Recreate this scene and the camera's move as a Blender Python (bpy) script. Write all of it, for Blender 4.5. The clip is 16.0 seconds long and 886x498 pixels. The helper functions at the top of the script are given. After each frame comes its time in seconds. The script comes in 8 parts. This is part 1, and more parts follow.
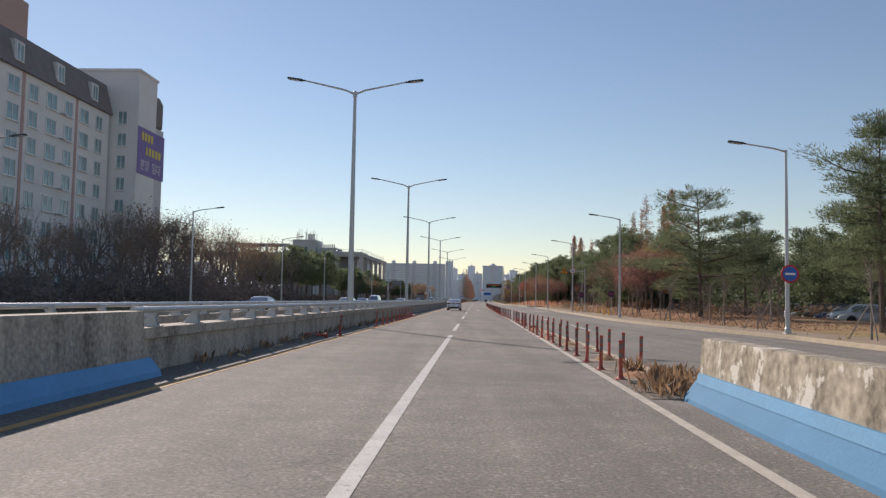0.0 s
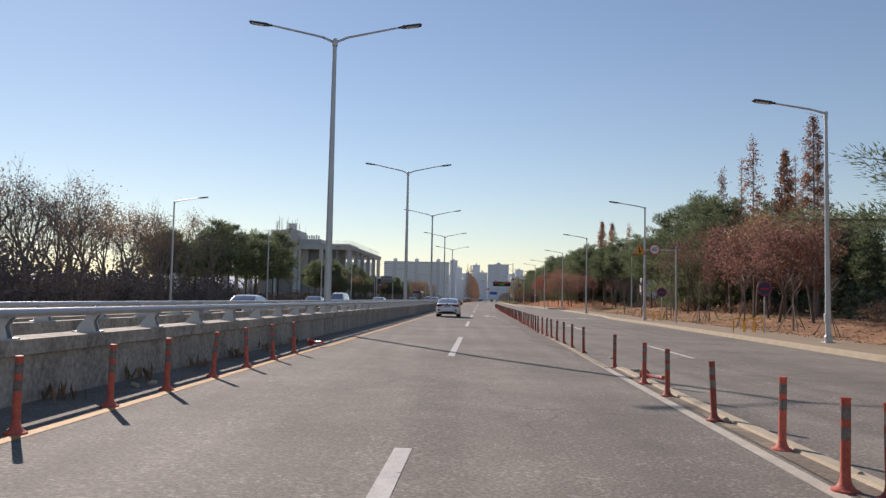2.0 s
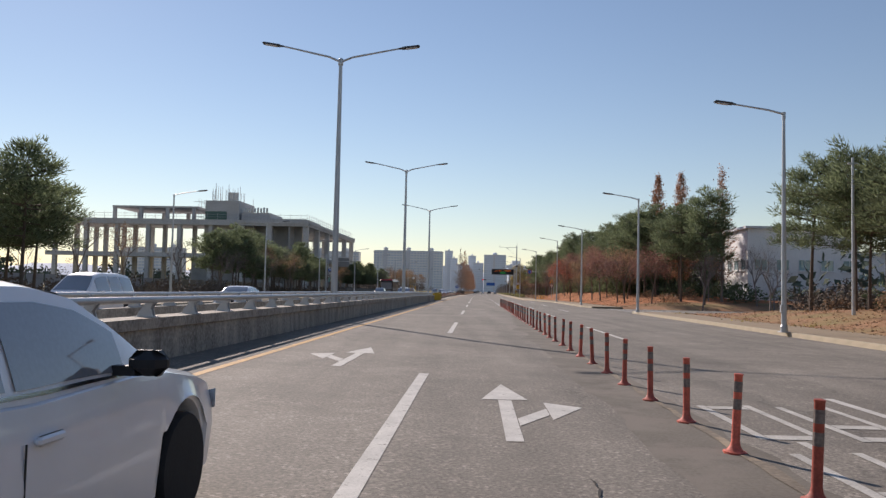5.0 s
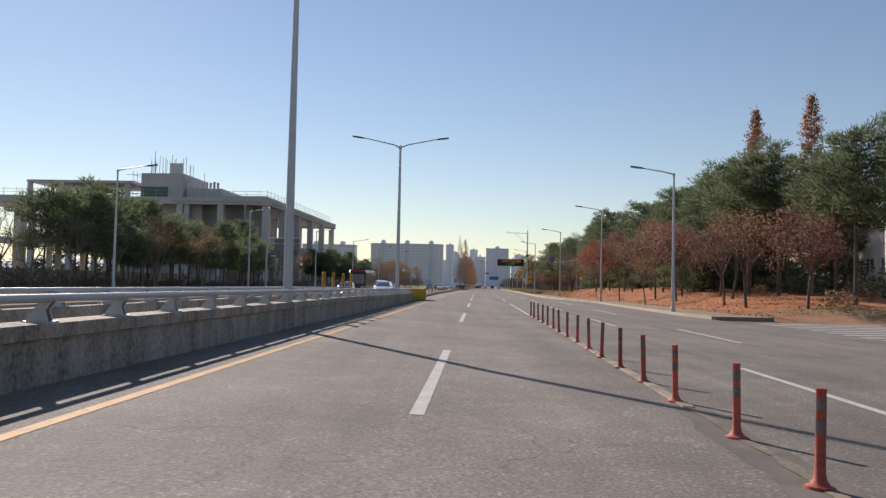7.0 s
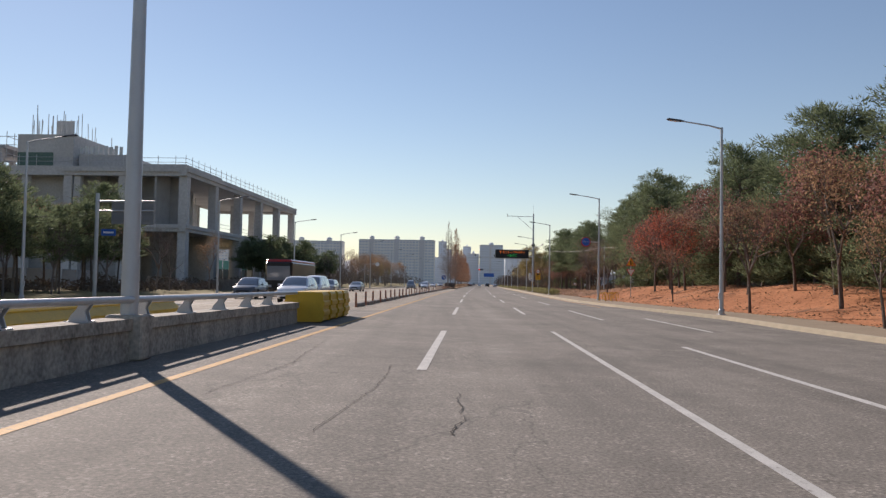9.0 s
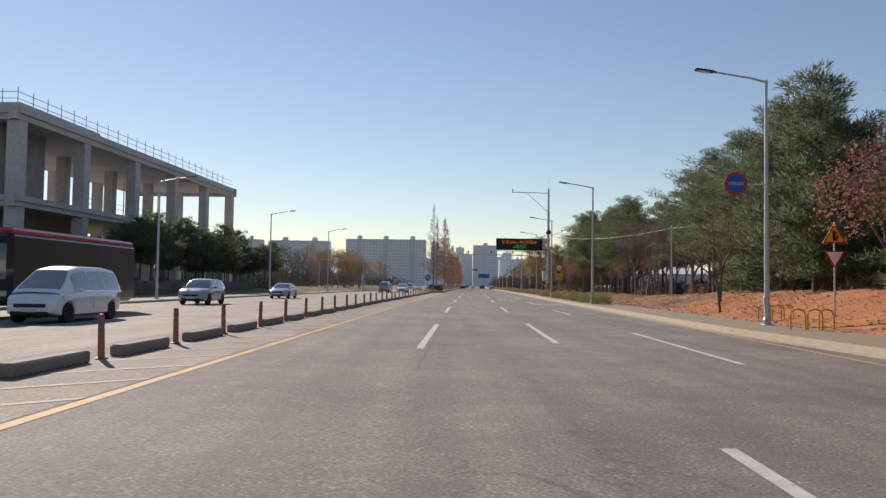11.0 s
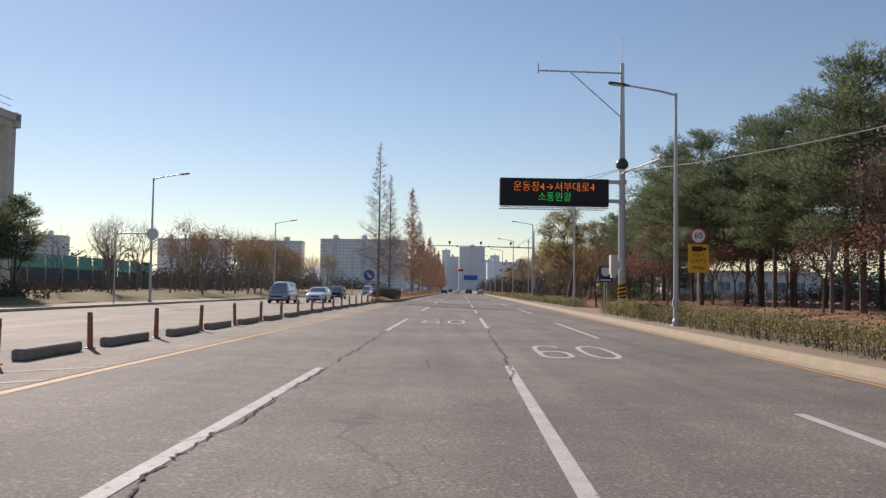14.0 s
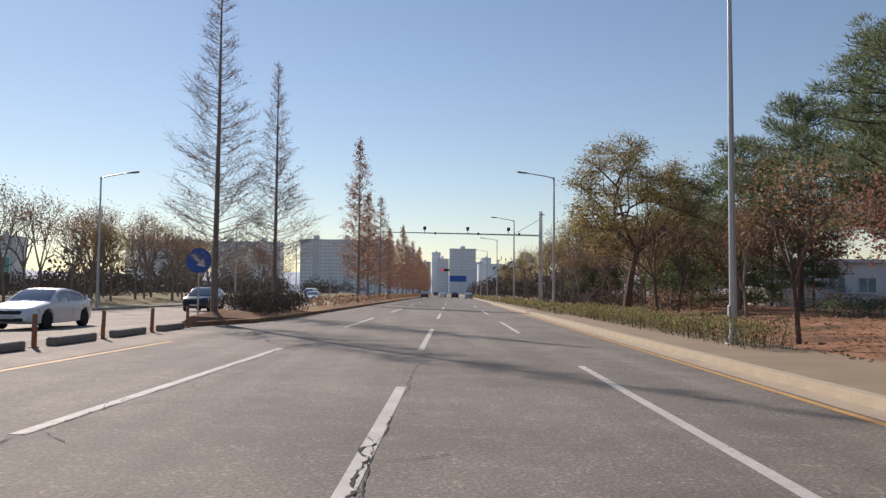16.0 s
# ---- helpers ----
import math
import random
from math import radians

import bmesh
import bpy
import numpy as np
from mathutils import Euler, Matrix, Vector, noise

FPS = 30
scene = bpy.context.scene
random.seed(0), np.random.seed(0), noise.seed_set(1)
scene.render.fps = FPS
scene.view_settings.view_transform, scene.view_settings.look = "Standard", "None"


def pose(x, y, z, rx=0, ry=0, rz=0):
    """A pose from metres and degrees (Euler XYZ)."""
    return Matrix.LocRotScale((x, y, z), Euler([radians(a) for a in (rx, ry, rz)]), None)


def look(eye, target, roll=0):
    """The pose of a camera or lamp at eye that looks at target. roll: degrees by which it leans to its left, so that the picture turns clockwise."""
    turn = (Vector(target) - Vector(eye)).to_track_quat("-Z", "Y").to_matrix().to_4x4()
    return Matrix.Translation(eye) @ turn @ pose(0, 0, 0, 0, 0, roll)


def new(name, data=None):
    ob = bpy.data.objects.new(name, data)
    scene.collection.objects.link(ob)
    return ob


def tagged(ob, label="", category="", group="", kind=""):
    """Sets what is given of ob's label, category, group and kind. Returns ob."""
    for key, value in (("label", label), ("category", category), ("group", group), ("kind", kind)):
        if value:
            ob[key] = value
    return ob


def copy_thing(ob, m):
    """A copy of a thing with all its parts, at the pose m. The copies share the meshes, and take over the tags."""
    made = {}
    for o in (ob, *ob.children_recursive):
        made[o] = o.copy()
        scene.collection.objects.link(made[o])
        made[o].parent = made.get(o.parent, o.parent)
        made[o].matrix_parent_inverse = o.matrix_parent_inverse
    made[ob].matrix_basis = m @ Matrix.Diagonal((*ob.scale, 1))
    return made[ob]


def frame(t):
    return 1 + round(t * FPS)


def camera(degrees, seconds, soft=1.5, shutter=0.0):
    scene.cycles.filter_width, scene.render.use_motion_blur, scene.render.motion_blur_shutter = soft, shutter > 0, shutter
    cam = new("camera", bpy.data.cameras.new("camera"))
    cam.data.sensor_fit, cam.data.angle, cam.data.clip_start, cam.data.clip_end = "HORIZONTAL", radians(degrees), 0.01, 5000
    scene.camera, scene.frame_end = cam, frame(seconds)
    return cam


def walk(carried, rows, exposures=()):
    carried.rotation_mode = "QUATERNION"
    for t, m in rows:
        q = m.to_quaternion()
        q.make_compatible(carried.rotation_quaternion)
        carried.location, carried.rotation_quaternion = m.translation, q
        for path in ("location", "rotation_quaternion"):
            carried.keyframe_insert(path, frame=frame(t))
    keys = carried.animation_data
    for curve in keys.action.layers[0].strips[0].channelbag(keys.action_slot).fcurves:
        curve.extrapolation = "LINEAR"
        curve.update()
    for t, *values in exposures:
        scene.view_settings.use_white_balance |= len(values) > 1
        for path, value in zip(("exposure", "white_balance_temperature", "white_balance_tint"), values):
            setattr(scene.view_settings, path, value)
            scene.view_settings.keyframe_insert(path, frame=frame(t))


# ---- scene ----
EYE = 1.48
cam = camera(59.50, 16.0, 1.38)
# seconds, x, y, yaw, pitch, roll
ROUTE = [
    (0.0, -4.313, 0.000, -0.000, 3.689, -0.977),
    (0.5, -4.034, 9.640, 0.118, 3.724, -1.048),
    (1.0, -3.681, 19.283, 0.177, 3.723, -1.113),
    (1.5, -3.314, 28.924, 0.240, 3.706, -1.155),
    (2.0, -2.949, 38.564, 0.344, 3.653, -1.158),
    (2.5, -2.535, 48.212, 0.342, 3.587, -1.179),
    (3.0, -2.100, 57.877, 0.279, 3.523, -1.216),
    (3.5, -1.649, 67.562, 0.176, 3.408, -1.257),
    (4.0, -1.178, 77.267, 0.090, 3.317, -1.283),
    (4.5, -0.726, 86.998, 0.043, 3.177, -1.285),
    (5.0, -0.330, 96.760, 0.052, 3.044, -1.254),
    (5.5, 0.023, 106.556, 0.107, 2.922, -1.230),
    (6.0, 0.360, 116.385, 0.169, 2.812, -1.224),
    (6.5, 0.711, 126.247, 0.203, 2.717, -1.231),
    (7.0, 1.105, 136.150, 0.168, 2.651, -1.224),
    (7.5, 1.551, 146.107, 0.069, 2.564, -1.162),
    (8.0, 2.011, 156.139, -0.045, 2.510, -1.082),
    (8.5, 2.477, 166.264, -0.181, 2.502, -1.020),
    (9.0, 2.961, 176.482, -0.305, 2.502, -0.965),
    (9.5, 3.501, 186.771, -0.428, 2.545, -0.920),
    (10.0, 3.983, 197.100, -0.541, 2.585, -0.878),
    (10.5, 4.444, 207.444, -0.658, 2.622, -0.840),
    (11.0, 4.908, 217.785, -0.792, 2.654, -0.810),
    (11.5, 5.478, 228.120, -0.965, 2.670, -0.795),
    (12.0, 6.012, 238.459, -1.120, 2.713, -0.808),
    (12.5, 6.510, 248.824, -1.213, 2.792, -0.836),
    (13.0, 7.175, 259.232, -1.309, 2.844, -0.848),
    (13.5, 8.054, 269.689, -1.514, 2.904, -0.832),
    (14.0, 9.070, 280.200, -1.757, 2.954, -0.793),
    (14.5, 10.125, 290.789, -2.000, 2.990, -0.736),
    (15.0, 11.211, 301.490, -2.236, 3.050, -0.656),
    (15.5, 12.264, 312.345, -2.358, 3.122, -0.582),
    (16.0, 13.190, 323.371, -2.384, 3.207, -0.518),
]
walk(cam, [(t, pose(x, y, EYE, 90 + pitch, roll, yaw)) for t, x, y, yaw, pitch, roll in ROUTE], [(0.0, 0.12, 6730, 19), (16.0, 0.12, 6730, 19)])

# ---- light ----
SUN_AZ = radians(-30)
SUN_EL = radians(29.5)
world = bpy.data.worlds.new("sky")
scene.world = world
world.use_nodes = True
wn = world.node_tree
sky = wn.nodes.new("ShaderNodeTexSky")
sky.sky_type = "NISHITA"
sky.sun_disc = False
sky.sun_elevation = SUN_EL
sky.sun_rotation = SUN_AZ
sky.air_density, sky.dust_density, sky.ozone_density = 1.15, 0.05, 2.2
wn.nodes["Background"].inputs["Strength"].default_value = 0.09
wn.links.new(sky.outputs["Color"], wn.nodes["Background"].inputs["Color"])
sun_data = bpy.data.lights.new("sun", "SUN")
sun_data.energy = 4.6
sun_data.angle = radians(0.55)
sun_data.color = (1.0, 0.93, 0.83)
sun_ob = new("sun", sun_data)
sun_ob.matrix_world = look((math.sin(SUN_AZ) * math.cos(SUN_EL) * 200, math.cos(SUN_AZ) * math.cos(SUN_EL) * 200, math.sin(SUN_EL) * 200), (0, 0, 0))


# ---- materials ----
def mat(name, base, rough=0.7, metal=0.0, var=0.18, scale=3.0, fine=40.0, bump=0.15, spec=0.4, tint=None, per_object=0.0, per_island=0.0, emit=0.0, coat=0.0, stretch=None, patch=None):
    m = bpy.data.materials.new(name)
    m.use_nodes = True
    nt = m.node_tree
    p = nt.nodes["Principled BSDF"]
    p.inputs["Roughness"].default_value = rough
    p.inputs["Metallic"].default_value = metal
    p.inputs["Specular IOR Level"].default_value = spec
    p.inputs["Coat Weight"].default_value = coat
    p.inputs["Coat Roughness"].default_value = 0.04
    tc = nt.nodes.new("ShaderNodeTexCoord")
    n1 = nt.nodes.new("ShaderNodeTexNoise")
    n1.inputs["Scale"].default_value = scale
    n1.inputs["Detail"].default_value = 5
    n2 = nt.nodes.new("ShaderNodeTexNoise")
    n2.inputs["Scale"].default_value = fine
    n2.inputs["Detail"].default_value = 3
    place = tc.outputs["Object"]
    if stretch:
        mp = nt.nodes.new("ShaderNodeMapping")
        mp.inputs["Scale"].default_value = stretch
        nt.links.new(place, mp.inputs["Vector"])
        place = mp.outputs[0]
    nt.links.new(place, n1.inputs["Vector"])
    nt.links.new(tc.outputs["Object"], n2.inputs["Vector"])
    add = nt.nodes.new("ShaderNodeMath")
    add.operation = "ADD"
    nt.links.new(n1.outputs["Fac"], add.inputs[0])
    nt.links.new(n2.outputs["Fac"], add.inputs[1])
    half = nt.nodes.new("ShaderNodeMath")
    half.operation = "MULTIPLY"
    half.inputs[1].default_value = 0.5
    nt.links.new(add.outputs[0], half.inputs[0])
    ramp = nt.nodes.new("ShaderNodeValToRGB")
    a, b = ramp.color_ramp.elements
    a.position, b.position = 0.3, 0.7
    t = tint or base
    a.color = (*[max(0.0, c * (1 - var)) for c in base], 1)
    b.color = (*[min(1.0, c * (1 + var)) for c in t], 1)
    nt.links.new(half.outputs[0], ramp.inputs["Fac"])
    col = ramp.outputs["Color"]
    if patch:
        colour, size, lo, hi = patch
        n3 = nt.nodes.new("ShaderNodeTexNoise")
        n3.inputs["Scale"].default_value = size
        n3.inputs["Detail"].default_value = 7
        n3.inputs["Roughness"].default_value = 0.65
        nt.links.new(tc.outputs["Object"], n3.inputs["Vector"])
        th = nt.nodes.new("ShaderNodeMapRange")
        th.inputs["From Min"].default_value, th.inputs["From Max"].default_value = lo, hi
        nt.links.new(n3.outputs["Fac"], th.inputs["Value"])
        mx = nt.nodes.new("ShaderNodeMix")
        mx.data_type = "RGBA"
        mx.inputs["B"].default_value = (*colour, 1)
        nt.links.new(th.outputs[0], mx.inputs["Factor"])
        nt.links.new(col, mx.inputs["A"])
        col = mx.outputs["Result"]
    if per_object or per_island:
        hsv = nt.nodes.new("ShaderNodeHueSaturation")
        src = nt.nodes.new("ShaderNodeObjectInfo" if per_object else "ShaderNodeNewGeometry")
        out = src.outputs["Random" if per_object else "Random Per Island"]
        mr = nt.nodes.new("ShaderNodeMapRange")
        w = per_object or per_island
        mr.inputs["To Min"].default_value = 1 - w
        mr.inputs["To Max"].default_value = 1 + w
        nt.links.new(out, mr.inputs["Value"])
        nt.links.new(mr.outputs[0], hsv.inputs["Value"])
        nt.links.new(col, hsv.inputs["Color"])
        col = hsv.outputs["Color"]
    nt.links.new(col, p.inputs["Base Color"])
    if bump:
        bp = nt.nodes.new("ShaderNodeBump")
        bp.inputs["Strength"].default_value = bump
        bp.inputs["Distance"].default_value = 0.02
        nt.links.new(n2.outputs["Fac"], bp.inputs["Height"])
        nt.links.new(bp.outputs[0], p.inputs["Normal"])
    if emit:
        p.inputs["Emission Color"].default_value = (*base, 1)
        p.inputs["Emission Strength"].default_value = emit
    return m


def leaf_mat(name, base, tint, sheen=0.3):
    m = mat(name, base, rough=0.65, var=0.25, scale=0.6, fine=6, bump=0, spec=0.25, tint=tint, per_island=0.45)
    nt = m.node_tree
    p = nt.nodes["Principled BSDF"]
    tr = nt.nodes.new("ShaderNodeBsdfTranslucent")
    mix = nt.nodes.new("ShaderNodeMixShader")
    mix.inputs[0].default_value = sheen
    nt.links.new(p.inputs["Base Color"].links[0].from_socket, tr.inputs["Color"])
    nt.links.new(p.outputs[0], mix.inputs[1])
    nt.links.new(tr.outputs[0], mix.inputs[2])
    nt.links.new(mix.outputs[0], nt.nodes["Material Output"].inputs["Surface"])
    return m


def asphalt_mat(name, base, crack=1.0):
    m = mat(name, base, rough=0.85, var=0.36, scale=0.3, fine=75, bump=0.3, spec=0.35)
    nt = m.node_tree
    p = nt.nodes["Principled BSDF"]
    tc = nt.nodes["Texture Coordinate"]
    col = p.inputs["Base Color"].links[0].from_socket
    # long streaks along the driving direction
    mp = nt.nodes.new("ShaderNodeMapping")
    mp.inputs["Scale"].default_value = (1.3, 0.03, 1)
    nt.links.new(tc.outputs["Object"], mp.inputs["Vector"])
    st = nt.nodes.new("ShaderNodeTexNoise")
    st.inputs["Scale"].default_value = 1.0
    st.inputs["Detail"].default_value = 4
    nt.links.new(mp.outputs[0], st.inputs["Vector"])
    sr = nt.nodes.new("ShaderNodeMapRange")
    sr.inputs["From Min"].default_value, sr.inputs["From Max"].default_value = 0.3, 0.7
    sr.inputs["To Min"].default_value, sr.inputs["To Max"].default_value = 0.86, 1.16
    nt.links.new(st.outputs["Fac"], sr.inputs["Value"])
    mul = nt.nodes.new("ShaderNodeVectorMath")
    mul.operation = "SCALE"
    nt.links.new(col, mul.inputs[0])
    nt.links.new(sr.outputs[0], mul.inputs["Scale"])
    # coarse stone chips
    ch = nt.nodes.new("ShaderNodeTexNoise")
    ch.inputs["Scale"].default_value = 27.0
    ch.inputs["Detail"].default_value = 3
    ch.inputs["Roughness"].default_value = 0.6
    nt.links.new(tc.outputs["Object"], ch.inputs["Vector"])
    co = nt.nodes.new("ShaderNodeTexNoise")
    co.inputs["Scale"].default_value = 1.6
    co.inputs["Detail"].default_value = 6
    co.inputs["Roughness"].default_value = 0.65
    nt.links.new(tc.outputs["Object"], co.inputs["Vector"])
    cq = nt.nodes.new("ShaderNodeMath")
    cq.operation = "MULTIPLY_ADD"
    cq.inputs[1].default_value = 0.22
    nt.links.new(co.outputs["Fac"], cq.inputs[0])
    nt.links.new(ch.outputs["Fac"], cq.inputs[2])
    cr = nt.nodes.new("ShaderNodeMapRange")
    cr.inputs["From Min"].default_value, cr.inputs["From Max"].default_value = 0.38, 0.84
    cr.inputs["To Min"].default_value, cr.inputs["To Max"].default_value = 0.56, 1.44
    nt.links.new(cq.outputs[0], cr.inputs["Value"])
    # pale polished stones standing out where the binder has worn
    pv = nt.nodes.new("ShaderNodeTexVoronoi")
    pv.inputs["Scale"].default_value = 34.0
    nt.links.new(tc.outputs["Object"], pv.inputs["Vector"])
    sep = nt.nodes.new("ShaderNodeSeparateColor")
    nt.links.new(pv.outputs["Color"], sep.inputs["Color"])
    pick = nt.nodes.new("ShaderNodeMapRange")
    pick.inputs["From Min"].default_value, pick.inputs["From Max"].default_value = 0.80, 0.98
    nt.links.new(sep.outputs["Red"], pick.inputs["Value"])
    wear = nt.nodes.new("ShaderNodeMapRange")
    wear.inputs["From Min"].default_value, wear.inputs["From Max"].default_value = 0.42, 0.62
    wear.inputs["To Min"].default_value, wear.inputs["To Max"].default_value = 0.2, 0.85
    nt.links.new(co.outputs["Fac"], wear.inputs["Value"])
    pale = nt.nodes.new("ShaderNodeMath")
    pale.operation = "MULTIPLY"
    nt.links.new(pick.outputs[0], pale.inputs[0])
    nt.links.new(wear.outputs[0], pale.inputs[1])
    sum_ = nt.nodes.new("ShaderNodeMath")
    nt.links.new(cr.outputs[0], sum_.inputs[0])
    nt.links.new(pale.outputs[0], sum_.inputs[1])
    both = nt.nodes.new("ShaderNodeMath")
    both.operation = "MULTIPLY"
    nt.links.new(sr.outputs[0], both.inputs[0])
    nt.links.new(sum_.outputs[0], both.inputs[1])
    nt.links.new(both.outputs[0], mul.inputs["Scale"])
    # meandering cracks, in patches
    wob = nt.nodes.new("ShaderNodeTexNoise")
    wob.inputs["Scale"].default_value = 1.1
    wob.inputs["Detail"].default_value = 6
    nt.links.new(tc.outputs["Object"], wob.inputs["Vector"])
    off = nt.nodes.new("ShaderNodeVectorMath")
    off.operation = "MULTIPLY_ADD"
    off.inputs[1].default_value = (1.6, 1.6, 0)
    nt.links.new(wob.outputs["Color"], off.inputs[0])
    mp2 = nt.nodes.new("ShaderNodeMapping")
    mp2.inputs["Scale"].default_value = (1.0, 0.4, 1)
    nt.links.new(tc.outputs["Object"], mp2.inputs["Vector"])
    nt.links.new(mp2.outputs[0], off.inputs[2])
    vo = nt.nodes.new("ShaderNodeTexVoronoi")
    vo.feature = "DISTANCE_TO_EDGE"
    vo.inputs["Scale"].default_value = 0.42
    nt.links.new(off.outputs[0], vo.inputs["Vector"])
    lt = nt.nodes.new("ShaderNodeMapRange")
    lt.inputs["From Min"].default_value, lt.inputs["From Max"].default_value = 0.002, 0.009
    nt.links.new(vo.outputs["Distance"], lt.inputs["Value"])
    pn = nt.nodes.new("ShaderNodeTexNoise")
    pn.inputs["Scale"].default_value = 0.13
    nt.links.new(tc.outputs["Object"], pn.inputs["Vector"])
    pm = nt.nodes.new("ShaderNodeMapRange")
    pm.inputs["From Min"].default_value, pm.inputs["From Max"].default_value = 0.5, 0.56
    pm.inputs["To Min"].default_value, pm.inputs["To Max"].default_value = 0.0, 0.6 * crack
    nt.links.new(pn.outputs["Fac"], pm.inputs["Value"])
    inv = nt.nodes.new("ShaderNodeMath")
    inv.operation = "SUBTRACT"
    inv.inputs[0].default_value = 1
    nt.links.new(lt.outputs[0], inv.inputs[1])
    amt = nt.nodes.new("ShaderNodeMath")
    amt.operation = "MULTIPLY"
    nt.links.new(inv.outputs[0], amt.inputs[0])
    nt.links.new(pm.outputs[0], amt.inputs[1])
    mx = nt.nodes.new("ShaderNodeMix")
    mx.data_type = "RGBA"
    mx.inputs["B"].default_value = (0.02, 0.02, 0.02, 1)
    nt.links.new(amt.outputs[0], mx.inputs["Factor"])
    nt.links.new(mul.outputs[0], mx.inputs["A"])
    nt.links.new(mx.outputs["Result"], p.inputs["Base Color"])
    return m


M_ASPHALT = asphalt_mat("asphalt", (0.188, 0.167, 0.141), 0.55)
M_ASPHALT_DUSTY = asphalt_mat("dusty_asphalt", (0.275, 0.232, 0.18), 0.4)
M_PAVING = mat("paving", (0.30, 0.23, 0.155), 0.85, var=0.2, scale=0.8, fine=30, bump=0.3)
M_KERB = mat("kerb_stone", (0.47, 0.395, 0.285), 0.85, var=0.24, scale=1.5, fine=40, bump=0.3)
M_GUTTER = mat("gutter_concrete", (0.43, 0.35, 0.255), 0.85, var=0.25, scale=0.9, fine=30, bump=0.3)
M_SOIL = mat("soil_litter", (0.24, 0.125, 0.072), 0.95, var=0.4, scale=0.25, fine=7, bump=0.8, spec=0.1, tint=(0.36, 0.21, 0.125), patch=((0.30, 0.235, 0.12), 0.09, 0.5, 0.62))
M_RED_SOIL = mat("red_soil", (0.35, 0.135, 0.062), 0.95, var=0.32, scale=0.35, fine=9, bump=0.9, spec=0.1, tint=(0.50, 0.225, 0.115), patch=((0.19, 0.105, 0.065), 0.35, 0.58, 0.68))
M_LITTER = mat("brown_litter", (0.21, 0.10, 0.06), 0.95, var=0.45, scale=0.6, fine=11, bump=0.9, spec=0.1, tint=(0.36, 0.20, 0.125), patch=((0.12, 0.085, 0.055), 0.25, 0.52, 0.64))
M_EARTH = mat("dry_earth", (0.20, 0.17, 0.12), 0.95, var=0.3, scale=0.05, fine=2, bump=0.5, spec=0.1)
M_GRASS = mat("dry_grass", (0.25, 0.20, 0.11), 0.95, var=0.35, scale=0.3, fine=9, bump=0.6, spec=0.1, tint=(0.22, 0.19, 0.09))
M_WHITE_PAINT = mat("road_white", (0.53, 0.51, 0.47), 0.75, var=0.25, scale=2.5, fine=60, bump=0.2, patch=((0.25, 0.23, 0.20), 11.0, 0.60, 0.66))
M_YELLOW_PAINT = mat("road_yellow", (0.56, 0.32, 0.11), 0.75, var=0.25, scale=2.0, fine=60, bump=0.2, patch=((0.26, 0.21, 0.15), 8.0, 0.58, 0.66))
M_CONCRETE = mat("barrier_concrete", (0.38, 0.34, 0.285), 0.88, var=0.62, scale=2.2, fine=14, bump=0.4, stretch=(1, 1, 0.25))
M_STEEL = mat("galvanised", (0.50, 0.51, 0.52), 0.45, 0.55, var=0.1, scale=3, fine=60, bump=0.05)
M_POLE = mat("pole_paint", (0.52, 0.54, 0.55), 0.45, 0.35, var=0.08, scale=2, fine=50, bump=0.04)
M_LAMP = mat("lamp_housing", (0.06, 0.065, 0.075), 0.4, 0.2, var=0.1, bump=0.02)
M_LENS = mat("lamp_lens", (0.55, 0.56, 0.58), 0.25, 0, var=0.05, bump=0)
M_POST = mat("post_orange", (0.47, 0.105, 0.07), 0.65, var=0.35, scale=8, fine=50, bump=0.08, per_object=0.35)
M_BAND = mat("reflective_band", (0.20, 0.165, 0.15), 0.4, 0.15, var=0.35, scale=20, bump=0.05)
M_BLOCK = mat("block_rubber", (0.27, 0.24, 0.205), 0.85, var=0.35, scale=2, fine=25, bump=0.2)
M_RUBBER = mat("black_rubber", (0.03, 0.03, 0.032), 0.7, var=0.25, bump=0.15)
M_BUILD = mat("raw_concrete", (0.50, 0.49, 0.485), 0.9, var=0.22, scale=0.15, fine=3, bump=0.15)
M_BARK = mat("bark", (0.13, 0.10, 0.08), 0.9, var=0.35, scale=3, fine=22, bump=0.8)
M_BARK_GREY = mat("bark_grey", (0.24, 0.20, 0.17), 0.9, var=0.3, scale=3, fine=22, bump=0.7)
M_NEEDLE = leaf_mat("pine_needles", (0.110, 0.141, 0.078), (0.176, 0.211, 0.115), 0.52)
M_META = leaf_mat("rusty_needles", (0.27, 0.14, 0.085), (0.40, 0.22, 0.135), 0.5)
M_MAPLE = leaf_mat("maple_leaves", (0.165, 0.082, 0.068), (0.27, 0.145, 0.115), 0.5)
M_RED = leaf_mat("red_leaves", (0.30, 0.075, 0.05), (0.42, 0.13, 0.08), 0.5)
M_DRY = leaf_mat("dry_leaves", (0.23, 0.145, 0.09), (0.34, 0.22, 0.13), 0.4)
M_YELLOWLEAF = leaf_mat("yellow_leaves", (0.27, 0.22, 0.09), (0.40, 0.32, 0.13), 0.4)
M_HEDGE = leaf_mat("hedge_leaves", (0.15, 0.155, 0.065), (0.28, 0.25, 0.11), 0.5)
M_FAR_GREEN = mat("far_evergreen", (0.085, 0.105, 0.075), 0.8, var=0.3, scale=0.2, fine=4, bump=0, spec=0.1, per_island=0.35)
M_FAR_BROWN = mat("far_winter_wood", (0.155, 0.125, 0.10), 0.8, var=0.3, scale=0.2, fine=4, bump=0, spec=0.1, per_island=0.35)
